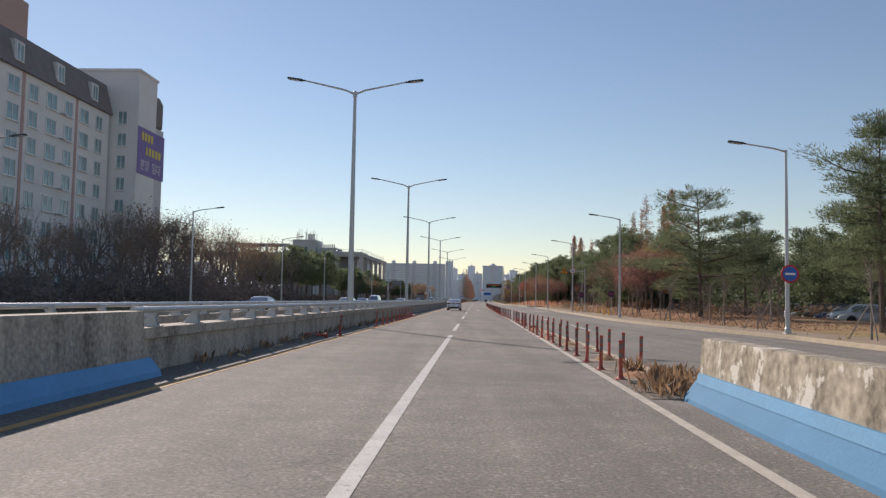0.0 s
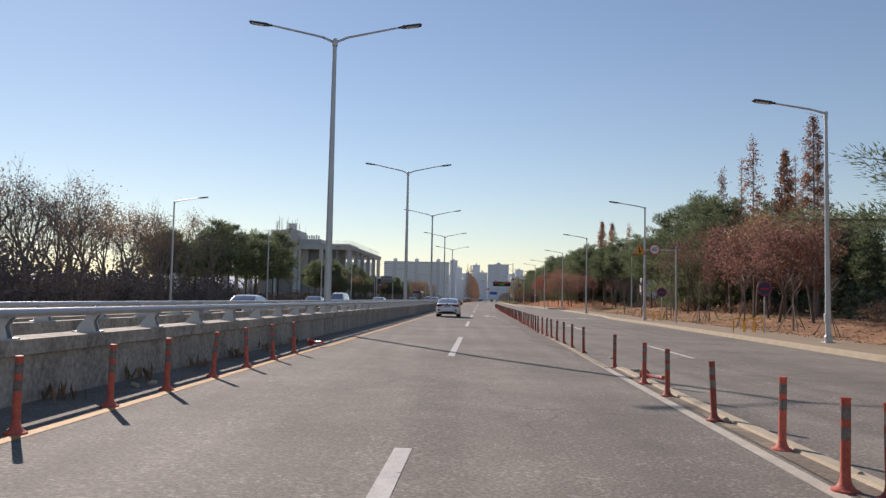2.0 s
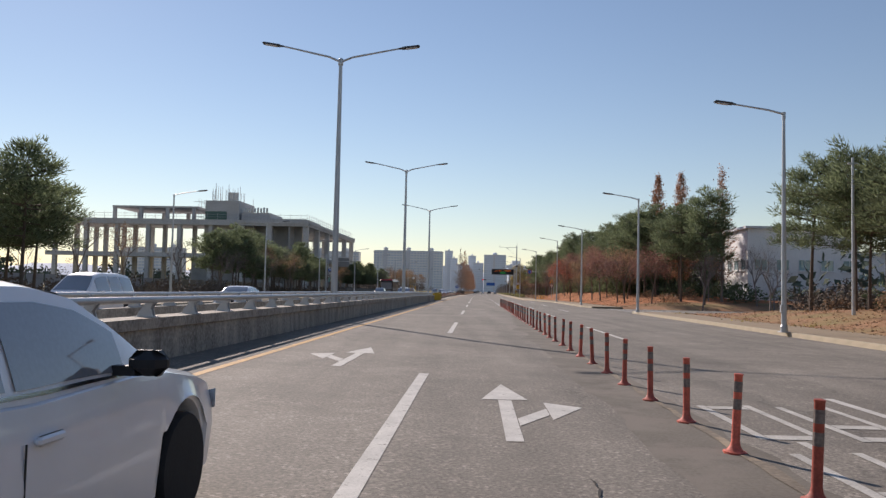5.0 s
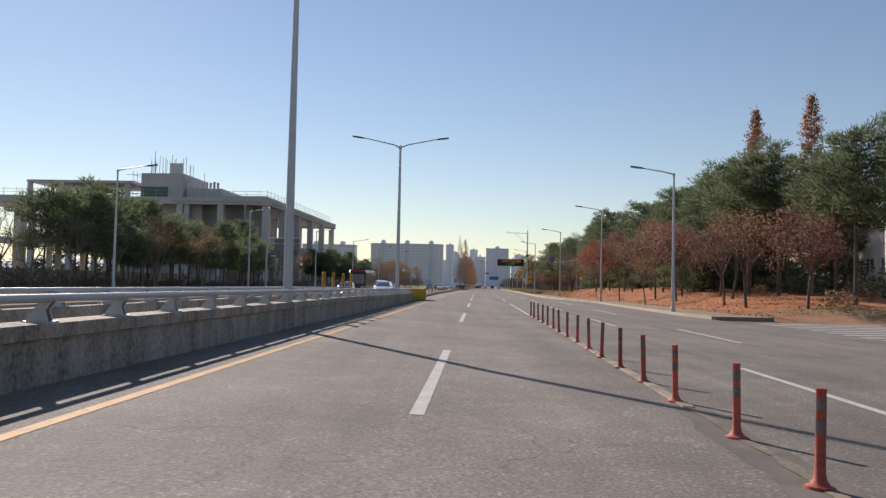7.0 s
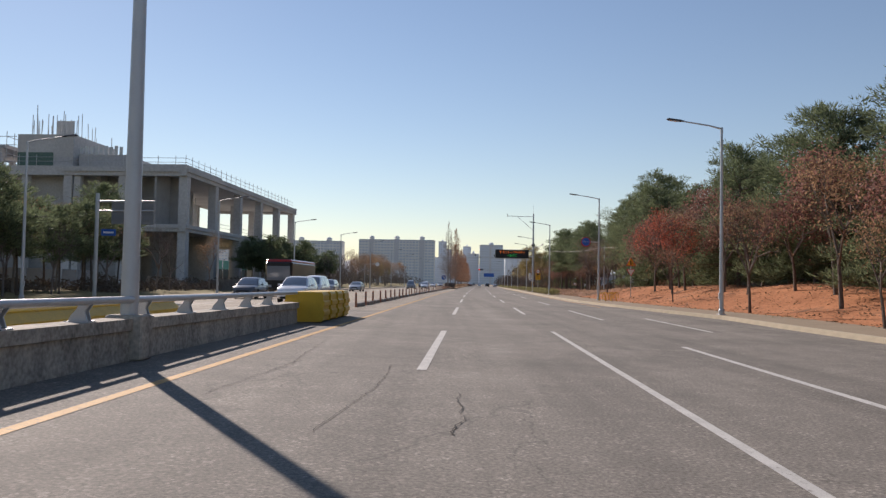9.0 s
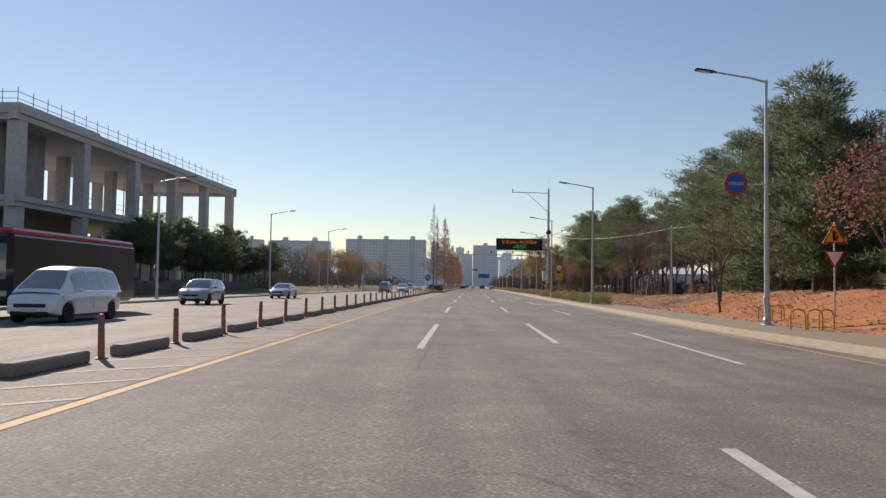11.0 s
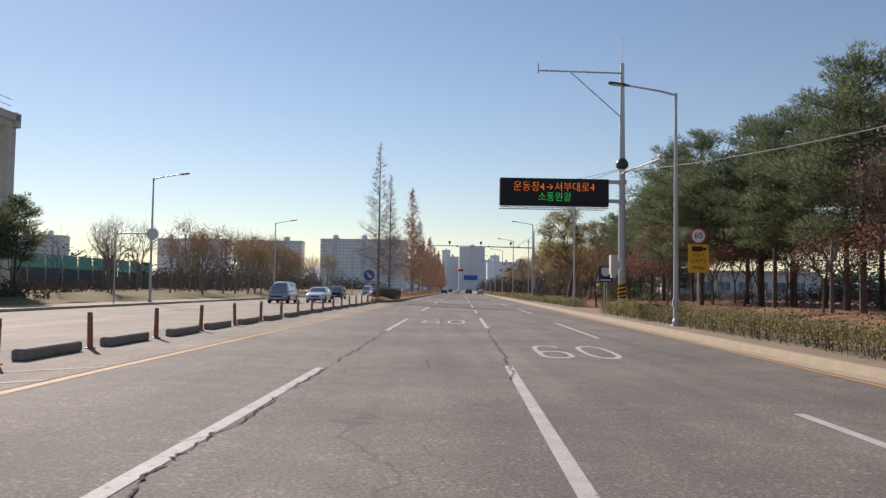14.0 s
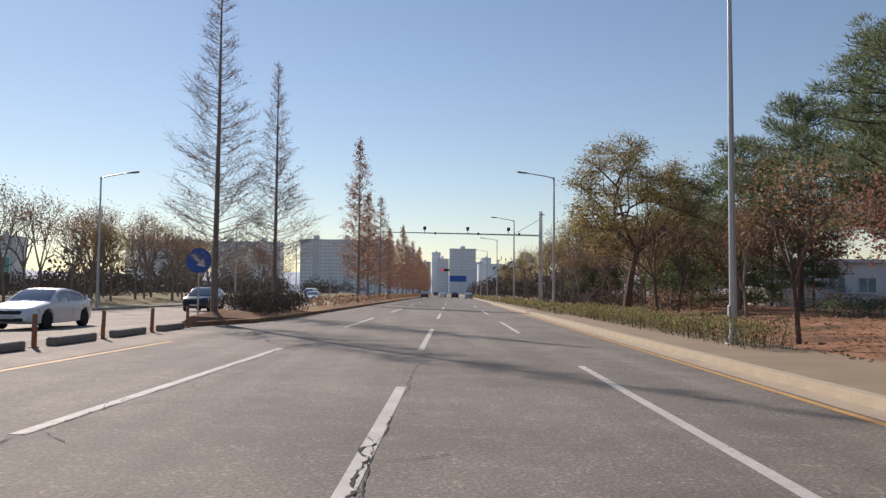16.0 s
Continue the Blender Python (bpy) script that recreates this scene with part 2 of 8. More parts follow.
M_FINE_TWIG = mat("fine_twigs", (0.34, 0.25, 0.21), 0.9, var=0.2, bump=0)
M_TWIG = mat("twigs", (0.20, 0.165, 0.15), 0.9, var=0.2, bump=0)


# ---- geometry helpers ----
def XR(y):
    """Sideways place of the dashed lane line at y; offsets u are counted from it."""
    x = -5.35 + 0.0422 * y
    if y > 255:
        x += 0.00012 * (min(y, 300) - 255) ** 2
    if y > 300:
        x += 0.0108 * (y - 300)
    return x


def fall(u):
    """Height of the carriageway, which climbs gently towards the median."""
    if u > 1:
        return 0.0
    return 0.02 * (1 - u) if u > -6.5 else max(0.0, 0.15 - 0.02 * (-6.5 - u))


def P(u, y, z=0.0):
    return Vector((XR(y) + u, y, z + fall(u)))


def lerp_table(table, y):
    for (y0, v0), (y1, v1) in zip(table, table[1:]):
        if y <= y1:
            k = max(0.0, (y - y0) / (y1 - y0))
            return v0 + (v1 - v0) * k
    return table[-1][1]


KERB_TABLE = [(-80, 14.6), (33, 14.6), (50, 12.3), (60, 11.7), (89, 12.1), (106, 11.9), (115, 12.8), (150, 13.0), (172, 13.1), (180, 12.3), (205, 12.3), (212, 12.5), (228, 11.0), (244, 10.0), (900, 9.8)]


def kerb_u(y):
    return lerp_table(KERB_TABLE, y)


class Shape:
    """Collects vertices and faces of one mesh."""

    def __init__(self):
        self.v, self.f, self.mi = [], [], []

    def add(self, verts, faces, mi=0):
        n = len(self.v)
        self.v.extend(tuple(q) for q in verts)
        self.f.extend(tuple(i + n for i in f) for f in faces)
        self.mi.extend([mi] * len(faces))

    def box(self, c, s, m=None, mi=0, taper=1.0):
        x, y, z = s[0] / 2, s[1] / 2, s[2] / 2
        pts = [Vector((sx * x * (taper if sz > 0 else 1), sy * y * (taper if sz > 0 else 1), sz * z)) for sz in (-1, 1) for sx, sy in ((-1, -1), (1, -1), (1, 1), (-1, 1))]
        if m is not None:
            pts = [m @ q for q in pts]
        c = Vector(c)
        self.add([q + c for q in pts], [(3, 2, 1, 0), (4, 5, 6, 7), (0, 1, 5, 4), (1, 2, 6, 5), (2, 3, 7, 6), (3, 0, 4, 7)], mi)

    def bevel_box(self, c, s, b, m=None, mi=0):
        """A box whose twelve edges are cut at 45 degrees."""
        x, y, z = s[0] / 2, s[1] / 2, s[2] / 2
        b = min(b, x * 0.9, y * 0.9, z * 0.9)
        rings = []
        for zz, k in ((-z, b), (-z + b, 0), (z - b, 0), (z, b)):
            X, Y = x - k, y - k
            ring = []
            for sx, sy in ((-1, -1), (1, -1), (1, 1), (-1, 1)):
                a1, a2 = Vector((sx * (X - b), sy * Y, zz)), Vector((sx * X, sy * (Y - b), zz))
                ring += [a1, a2] if sx * sy < 0 else [a2, a1]
            rings.append(ring)
        c = Vector(c)
        pts = [(m @ q if m is not None else q) + c for r in rings for q in r]
        fs = [tuple(range(7, -1, -1)), tuple(range(24, 32))]
        for r in range(3):
            for i in range(8):
                j = (i + 1) % 8
                fs.append((r * 8 + i, r * 8 + j, r * 8 + 8 + j, r * 8 + 8 + i))
        self.add(pts, fs, mi)

    def tube(self, pts, radii, n=8, mi=0, cap=True):
        pts = [Vector(q) for q in pts]
        if not hasattr(radii, "__len__"):
            radii = [radii] * len(pts)
        vs = []
        for i, q in enumerate(pts):
            d = (pts[min(i + 1, len(pts) - 1)] - pts[max(i - 1, 0)]).normalized()
            a = d.orthogonal().normalized() if abs(d.z) > 0.9 else d.cross(Vector((0, 0, 1))).normalized()
            b = d.cross(a)
            for k in range(n):
                w = 2 * math.pi * k / n
                vs.append(q + (a * math.cos(w) + b * math.sin(w)) * radii[i])
        fs = []
        for i in range(len(pts) - 1):
            for k in range(n):
                j = (k + 1) % n
                fs.append((i * n + k, i * n + j, i * n + n + j, i * n + n + k))
        if cap:
            fs.append(tuple(range(n - 1, -1, -1)))
            fs.append(tuple(range((len(pts) - 1) * n, len(pts) * n)))
        self.add(vs, fs, mi)

    def lathe(self, profile, n=16, m=None, mi=0):
        """Rings (radius, height) round z, closed at both ends."""
        vs = [Vector((r * math.cos(2 * math.pi * k / n), r * math.sin(2 * math.pi * k / n), z)) for r, z in profile for k in range(n)]
        if m is not None:
            vs = [m @ q for q in vs]
        fs = []
        for i in range(len(profile) - 1):
            for k in range(n):
                j = (k + 1) % n
                fs.append((i * n + k, i * n + j, i * n + n + j, i * n + n + k))
        fs.append(tuple(range(n - 1, -1, -1)))
        fs.append(tuple(range((len(profile) - 1) * n, len(profile) * n)))
        self.add(vs, fs, mi)

    def sweep(self, profile, ys, shift=lambda y: 0.0, lift=lambda y: 0.0, mi=0):
        """A closed (u, z) outline carried along the road."""
        n = len(profile)
        vs = [P(u + shift(y), y, z + lift(y)) for y in ys for u, z in profile]
        fs = []
        for i in range(len(ys) - 1):
            for k in range(n):
                j = (k + 1) % n
                fs.append((i * n + k, i * n + j, i * n + n + j, i * n + n + k))
        fs.append(tuple(range(n - 1, -1, -1)))
        fs.append(tuple(range((len(ys) - 1) * n, len(ys) * n)))
        self.add(vs, fs, mi)

    def sheet(self, rows, mi=0):
        """A grid of points, row by row."""
        w = len(rows[0])
        fs = [(i * w + k, i * w + k + 1, i * w + w + k + 1, i * w + w + k) for i in range(len(rows) - 1) for k in range(w - 1)]
        self.add([q for r in rows for q in r], fs, mi)

    def prism(self, outline, depth, m=None, mi=0):
        """A flat outline in x, z pushed back along y by depth."""
        n = len(outline)
        vs = [Vector((x, 0, z)) for x, z in outline] + [Vector((x, depth, z)) for x, z in outline]
        if m is not None:
            vs = [m @ q for q in vs]
        fs = [tuple(range(n)), tuple(range(2 * n - 1, n - 1, -1))]
        for i in range(n):
            j = (i + 1) % n
            fs.append((j, i, n + i, n + j))
        self.add(vs, fs, mi)

    def mesh(self, name, mats, smooth=False):
        me = bpy.data.meshes.new(name)
        me.from_pydata(self.v, [], self.f)
        for m in mats if isinstance(mats, (list, tuple)) else [mats]:
            me.materials.append(m)
        if max(self.mi or [0]):
            me.polygons.foreach_set("material_index", self.mi)
        if smooth:
            me.polygons.foreach_set("use_smooth", [True] * len(me.polygons))
            me.set_sharp_from_angle(angle=radians(40))
        me.update()
        return me


def part(name, shape, material, parent=None, label="", smooth=False):
    ob = new(name, shape.mesh(name, material, smooth))
    if parent is not None:
        ob.parent = parent
    if label:
        tagged(ob, label)
    return ob


def thing(name, label, category, at=None, group="", kind=""):
    ob = new(name)
    ob.empty_display_size = 0.2
    if at is not None:
        ob.matrix_basis = at
    return tagged(ob, label, category, group, kind)


def solid(name, shape, material, label, category, kind="structure", smooth=False):
    ob = part(name, shape, material, None, label, smooth)
    return tagged(ob, label, category, "", kind)


def text_mesh(body, size, depth=0.004, thin=0.0):
    """The built-in font's letters as a mesh in the x, z plane, centred, facing -y."""
    cu = bpy.data.curves.new("letters", "FONT")
    cu.body, cu.size, cu.extrude, cu.offset = body, size, depth, -thin
    cu.align_x, cu.align_y = "CENTER", "CENTER"
    ob = bpy.data.objects.new("letters", cu)
    scene.collection.objects.link(ob)
    me = bpy.data.meshes.new_from_object(ob.evaluated_get(bpy.context.evaluated_depsgraph_get()))
    bpy.data.objects.remove(ob)
    return me


def frange(a, b, step):
    n = max(1, int(round((b - a) / step)))
    return [a + (b - a) * i / n for i in range(n + 1)]


# ---- ground and road ----
g = Shape()
g.box((0, 400, -0.56), (9000, 9000, 1.0))
solid("ground", g, M_EARTH, "wide flat dry winter ground", "ground")

YS = frange(-60, 300, 4) + frange(306, 900, 12)
g = Shape()
g.sheet([[P(u, y, 0.0) for u in (-6.5, -4.6, -2, 1, 3.5, 6.6)] + [P(kerb_u(y), y, 0.0)] for y in YS])
g.box(P(26, 166, -0.007), (30, 15, 0.02))
solid("road", g, M_ASPHALT, "worn grey asphalt carriageway with fine cracks", "road")

g = Shape()
g.sheet([[P(u, y, 0.0) for u in (-20.6, -14, -8, -6.5)] for y in YS])
solid("road_west", g, M_ASPHALT_DUSTY, "dusty pale asphalt of the oncoming lanes", "road")


def kerb_run(y0, y1, side, step=2.0):
    """A kerb of single stones, and the height of the walk behind it."""
    root = thing("kerb", "pale concrete kerb stones along the carriageway", "kerb", kind="structure")
    stone = Shape()
    stone.bevel_box((0, 0, 0.03), (0.2, 0.9998, 0.275), 0.003)
    me = stone.mesh("kerb_stone", M_KERB)
    y = y0
    k = 0
    while y < y1 and k < 300:
        a = P(kerb_u(y) + 0.1 if side > 0 else -20.7, y)
        b = P(kerb_u(y + 1) + 0.1 if side > 0 else -20.7, y + 1)
        ob = new("kerb_stone", me)
        ob.parent = root
        ob.matrix_basis = Matrix.Translation((a + b) / 2) @ pose(0, 0, 0, 0, 0, -math.degrees(math.atan2(b.x - a.x, b.y - a.y)))
        y += 1.0
        k += 1
    return root


# pavements as slabs behind the kerbs
g = Shape()
for y0, y1 in ((-60, 157), (176, 900)):
    ys = frange(y0, y1, 4)
    g.sheet([[P(kerb_u(y) + 0.2, y, 0.15), P(kerb_u(y) + 3.2, y, 0.16)] for y in ys])
    for y in (y0, y1):
        g.add([P(kerb_u(y) + 0.2, y, 0.15), P(kerb_u(y) + 3.2, y, 0.16), P(kerb_u(y) + 3.2, y, -0.1), P(kerb_u(y) + 0.2, y, -0.1)], [(0, 1, 2, 3)])
solid("pavement_east", g, M_PAVING, "dusty concrete-paved walk beside the road", "pavement")
g = Shape()
g.sheet([[P(-24.0, y, 0.16), P(-20.8, y, 0.15)] for y in frange(-60, 900, 6)])
solid("pavement_west", g, M_PAVING, "dusty paved walk on the far side", "pavement")


def bank_z(u, y):
    """Height of the bank beside the walk."""
    d = u - kerb_u(y) - 3.2
    rise = lerp_table([(-80, 0.1), (60, 0.15), (95, 0.5), (130, 0.9), (150, 0.5), (157, 0.0), (176, 0.0), (186, 0.9), (225, 1.5), (262, 1.3), (300, 0.5), (345, 0.45), (900, 0.4)], y)
    k = min(1.0, max(0.0, d / 7.0))
    z = 0.14 + rise * (k * k * (3 - 2 * k))
    z += 0.22 * rise * noise.noise(Vector((u * 0.16, y * 0.16, 0))) * min(1, max(0, d))
    if 156 < y < 177:
        z = -0.04
    return z


for ys, material, label in (
        (frange(-60, 155, 2.5) + [156.5] + frange(158, 175, 5) + [176.5] + frange(178, 183, 2.5), M_SOIL, "low bank of tan soil and dry grass"),
        (frange(183, 268, 2.5), M_RED_SOIL, "bank of bare orange-red soil under the trees"),
        (frange(268, 420, 2.5) + frange(440, 900, 20), M_LITTER, "brown soil under the trees strewn with fallen leaves")):
    g = Shape()
    g.sheet([[P(kerb_u(y) + 3.15 + d, y, bank_z(kerb_u(y) + 3.2 + d, y)) for d in (0, 0.8, 1.8, 3, 4.5, 6, 8, 11, 15, 22, 32, 60, 120)] for y in ys])
    solid("bank", g, material, label, "ground", smooth=True)
g = Shape()
rows_ = []
for y in frange(-60, 420, 5) + frange(440, 900, 20):
    rows_.append([P(-24 - d, y, 0.13 + 0.10 * min(d, 5) * (1 if y > 290 else 0.35) + 0.2 * noise.noise(Vector((d * 0.2, y * 0.1, 5)))) for d in (0, 2, 5, 10, 20, 40, 90)][::-1])
g.sheet(rows_)
solid("verge", g, M_GRASS, "verge of dry yellow-brown winter grass", "ground", smooth=True)


# ---- road paint ----
M_CREAM_LINE = mat("cream_line", (0.50, 0.45, 0.37), 0.8, var=0.25, scale=3, fine=40, bump=0.1)
M_CRACK = mat("crack", (0.04, 0.036, 0.032), 0.95, var=0.3, scale=6, bump=0)
def paint(y0, y1, u0, u1, w, material, label, dash=None):
    s = Shape()
    ys = frange(y0, y1, 3)
    pts = []
    for y in ys:
        u = u0 + (u1 - u0) * (y - y0) / max(y1 - y0, 0.01)
        pts.append([P(u - w / 2, y, 0.005), P(u + w / 2, y, 0.005)])
    s.sheet(pts)
    return tagged(part("lane_marking", s, material, None, label), label, "road marking", "painted lines on the road")


WHITE, YELLOW = "worn white painted lane line on asphalt", "worn yellow painted edge line on asphalt"
for y0, y1 in ((-40, 31.5), (36.1, 46.2), (58.4, 68.4), (80.1, 89.6), (101.8, 110.4), (123.4, 132.4), (144.9, 153.6), (167.2, 176.9), (189.5, 200.2), (212.5, 223), (235.6, 246.6), (258.9, 269.6), (283.2, 294.4), (307, 317.9), (331.4, 343.4), (355, 367), (379, 391), (403, 415), (427, 439), (451, 463)):
    paint(y0, y1, 0.05, 0.05, 0.17, M_WHITE_PAINT, WHITE)
paint(-40, 60, -3.82, -3.55, 0.15, M_YELLOW_PAINT, YELLOW)
paint(60, 200, -3.46, -3.28, 0.16, M_YELLOW_PAINT, YELLOW)
paint(200, 345, -3.28, -3.22, 0.16, M_YELLOW_PAINT, YELLOW)
paint(-40, 60, 3.62, 3.6, 0.15, M_CREAM_LINE, "dusty cream-white painted edge line")
paint(176, 201, 3.40, 3.43, 0.13, M_WHITE_PAINT, WHITE)
for y0, y1 in ((214.5, 225), (238, 248.4), (261.5, 271.9), (285.4, 295.3), (309.8, 320.4), (328.4, 335.6), (343.3, 354.6), (367, 378), (391, 402), (415, 426), (440, 451)):
    paint(y0, y1, 3.48 if y0 < 300 else 3.62, 3.52 if y0 < 300 else 3.62, 0.16, M_WHITE_PAINT, WHITE)
for y0, y1, u in ((40, 49, 6.95), (59.7, 65.3, 6.55), (78, 86.5, 6.12), (99.5, 108.3, 6.15), (122, 131, 5.8), (144.6, 151.2, 5.8), (166.8, 173.6, 6.15), (186.0, 195.6, 6.1), (209.7, 221.5, 6.5), (233, 243, 6.55), (258.2, 266.3, 6.58), (280.1, 289.7, 6.75), (304.4, 315.5, 6.92), (329, 339.2, 7.05), (352, 363, 6.9), (376, 387, 6.9), (400, 411, 6.9)):
    paint(y0, y1, u, u, 0.15, M_WHITE_PAINT, WHITE)
for y0, y1, u in ((158.4, 165.4, 8.25), (181.0, 189.4, 8.7), (202, 212, 8.8)):
    paint(y0, y1, u, u, 0.15, M_WHITE_PAINT, WHITE)
paint(228, 420, 9.45, 9.38, 0.14, M_YELLOW_PAINT, YELLOW)
s = Shape()
s.sheet([[P(kerb_u(y) - 0.42, y, 0.004), P(kerb_u(y), y, 0.012)] for y in frange(230, 430, 4)])
solid("gutter", s, M_GUTTER, "pale sandy concrete gutter along the kerb", "gutter")
for u in (-12.0, -15.2):
    for k in range(20):
        y0 = 10 + 21 * k
        paint(y0, y0 + 9, u, u, 0.15, M_WHITE_PAINT, WHITE)


M_WORN = mat("worn_white", (0.47, 0.45, 0.41), 0.8, var=0.35, scale=2.5, fine=45, bump=0.1)
M_ABRADED = mat("abraded_white", (0.30, 0.28, 0.25), 0.85, var=0.4, scale=2.5, fine=45, bump=0.1, patch=((0.19, 0.17, 0.145), 2.2, 0.46, 0.56))


def speed_figure(six, u, y, material=M_WHITE_PAINT, state="white"):
    """A tall thin-stroked 6 or 0 in road paint."""
    s = Shape()

    def arc(cy, ru, ry, a0, a1, wu, wy, n=36, z=0.006):
        rows_ = []
        for k in range(n + 1):
            a = radians(a0 + (a1 - a0) * k / n)
            c, d = math.cos(a), math.sin(a)
            c, d = math.copysign(abs(c) ** 0.72, c), math.copysign(abs(d) ** 0.72, d)
            rows_.append([P(u + (ru - wu) * c, y + cy + (ry - wy) * d, z), P(u + ru * c, y + cy + ry * d, z)])
        s.sheet(rows_)

    if six:
        arc(-0.85, 0.40, 1.0, 0, 360, 0.12, 0.26)
        arc(0.0, 0.40, 1.85, 38, 196, 0.12, 0.26, 30, 0.010)
    else:
        arc(0.0, 0.40, 1.85, 0, 360, 0.12, 0.26)
    tagged(part("speed_figure", s, material), "%s figure %s painted on the asphalt" % (state, "6" if six else "0"), "road marking", "speed figures on the road")


for u, y in ((7.93, 281.2), (5.35, 299.0), (1.85, 315.3)):
    speed_figure(True, u - 0.56, y)
    speed_figure(False, u + 0.56, y)
speed_figure(True, -2.31, 329.5, M_ABRADED, "worn-off white")
speed_figure(False, -1.19, 329.5, M_ABRADED, "worn-off white")


def arrow(u, y, flip):
    s = Shape()
    def q(du, dy):
        return P(u + du, y + dy, 0.006)
    s.add([q(-0.09, 0), q(0.09, 0), q(0.09, 2.9), q(-0.09, 2.9)], [(0, 1, 2, 3)])
    s.add([q(-0.32, 2.95), q(0.32, 2.95), q(0, 4.7)], [(0, 1, 2)])
    side = [q(flip * 0.1, 0.9), q(flip * 0.5, 1.7), q(flip * 0.5, 2.2), q(flip * 0.1, 1.4)]
    s.add(side if flip > 0 else side[::-1], [(0, 1, 2, 3)])
    tip = [q(flip * 0.51, 1.35), q(flip * 0.98, 2.35), q(flip * 0.51, 2.75)]
    s.add(tip if flip > 0 else tip[::-1], [(0, 1, 2)])
    tagged(part("road_arrow", s, M_WHITE_PAINT), "white turn arrow painted on the asphalt", "road marking")


arrow(-1.6, 111, -1)
arrow(1.35, 104.5, 1)
# unreadable lane writing as bars
wr = random.Random(31)
for u0, y0, n in ((4.3, 101.8, 2), (5.35, 101.8, 2), (7.15, 101.6, 2), (8.2, 102.0, 2), (9.6, 101.5, 3), (10.7, 103.0, 3)):
    lw = thing("lane_writing", "worn white lane writing painted on the asphalt", "road marking", group="lane writing on the ramp")
    for k in range(n):
        a = y0 + k * 3.1
        lines = [(-0.38, -0.27, 0.0, 2.4), (0.26, 0.37, 0.3, 2.5)]
        for f in sorted(wr.sample((0.0, 0.75, 1.5, 2.1), 2)):
            lines.append((-0.26, 0.25, f + 0.02, f + 0.26))
        if wr.random() < 0.6:
            lines.append((-0.06, 0.05, 2.62, 3.0))
        for x0, x1, a0, a1 in lines:
            s = Shape()
            s.add([P(u0 + x0, a + a0, 0.006), P(u0 + x1, a + a0, 0.006), P(u0 + x1, a + a1, 0.006), P(u0 + x0, a + a1, 0.006)], [(0, 1, 2, 3)])
            part("painted_bar", s, M_WORN, lw)
# crossing at the side street
for k in range(9):
    s = Shape()
    y = 160.6 + k * 1.35
    s.add([P(13.6, y, 0.012), P(19.5, y + 0.7, 0.012), P(19.5, y + 1.2, 0.012), P(13.6, y + 0.5, 0.012)], [(0, 1, 2, 3)])
    tagged(part("crossing_stripe", s, M_WHITE_PAINT), "white zebra stripe across the side street", "road marking", "stripes of the crossing")


def crack(spots, width, seed, label="jagged dark crack in the worn asphalt"):
    """A broken, wandering crack through the given (u, y), with short side cracks."""
    rng = random.Random(seed)
    s = Shape()

    def line(a, b, w0, w1):
        n = max(3, int((Vector(b) - Vector(a)).length / 0.075))
        rows_, off = [], 0.0
        for i in range(n + 1):
            k = i / n
            off = off * 0.85 + rng.gauss(0, 0.006 + 0.5 * w0)
            w = max(0.002, 0.8 * (w0 + (w1 - w0) * k) * rng.uniform(0.15, 1.6))
            q = Vector(a).lerp(Vector(b), k)
            rows_.append([P(q.x + off - w / 2, q.y, 0.0125), P(q.x + off + w / 2, q.y + rng.uniform(-0.02, 0.02), 0.0125)])
        cut = [0] + sorted(rng.sample(range(1, n), min(n - 1, n // 9))) + [n]
        for c0, c1 in zip(cut, cut[1:]):
            if c1 - c0 > 1 and rng.random() < 0.82:
                s.sheet(rows_[c0:c1 + 1])

    for a, b in zip(spots, spots[1:]):
        line(a, b, width, width)
        for _ in range(int(abs(b[1] - a[1]) / 1.6)):
            k = rng.random()
            q = Vector(a).lerp(Vector(b), k)
            e = (q.x + rng.choice((-1, 1)) * rng.uniform(0.15, 0.6), q.y + rng.uniform(-0.7, 0.7))
            line((q.x, q.y), e, width * 0.6, 0.004)
            if rng.random() < 0.5:
                line(e, (e[0] + rng.uniform(-0.3, 0.3), e[1] + rng.uniform(-0.6, 0.6)), width * 0.4, 0.003)
    tagged(part("road_crack", s, M_CRACK), label, "crack", "cracks in the asphalt", "structure")


crack([(0.23, 252), (0.23, 256), (0.29, 258.5), (0.30, 283)], 0.013, 1)
crack([(0.20, 283), (0.12, 294.5), (0.09, 296.5), (0.12, 299.8), (0.08, 307)], 0.034, 2)
crack([(0.15, 308), (0.12, 320), (0.16, 344)], 0.016, 3)
crack([(3.66, 262), (3.55, 272), (3.6, 284)], 0.008, 4)
crack([(3.44, 293), (3.51, 296.6), (3.53, 298.7), (3.57, 303.8), (3.6, 309)], 0.034, 5)
crack([(3.7, 321), (3.72, 342)], 0.014, 6)
crack([(1.98, 294.8), (1.92, 296.9), (1.96, 297.9), (1.8, 298.6)], 0.022, 7)
crack([(0.64, 297.5), (0.95, 297.4), (1.1, 296.6)], 0.016, 8)
crack([(1.15, 253.4), (1.12, 254.7), (0.88, 256.4), (0.88, 258.0)], 0.02, 9)
crack([(-0.21, 255.0), (-0.11, 256.2)], 0.02, 10)
crack([(0.4, 163.9), (0.85, 163.9)], 0.018, 11)
crack([(3.04, 162.5), (2.2, 163.2), (2.05, 165.5)], 0.014, 12)
crack([(5.0, 296.8), (4.9, 298.4), (5.2, 300.1)], 0.02, 13)
crack([(-1.6, 276), (-1.9, 279), (-1.7, 283.5)], 0.014, 14)
crack([(1.7, 318.5), (2.1, 322), (1.9, 326)], 0.02, 15)
crack([(0.27, 230), (0.24, 252)], 0.012, 16)
crack([(1.0, 240.5), (1.03, 250)], 0.01, 19)
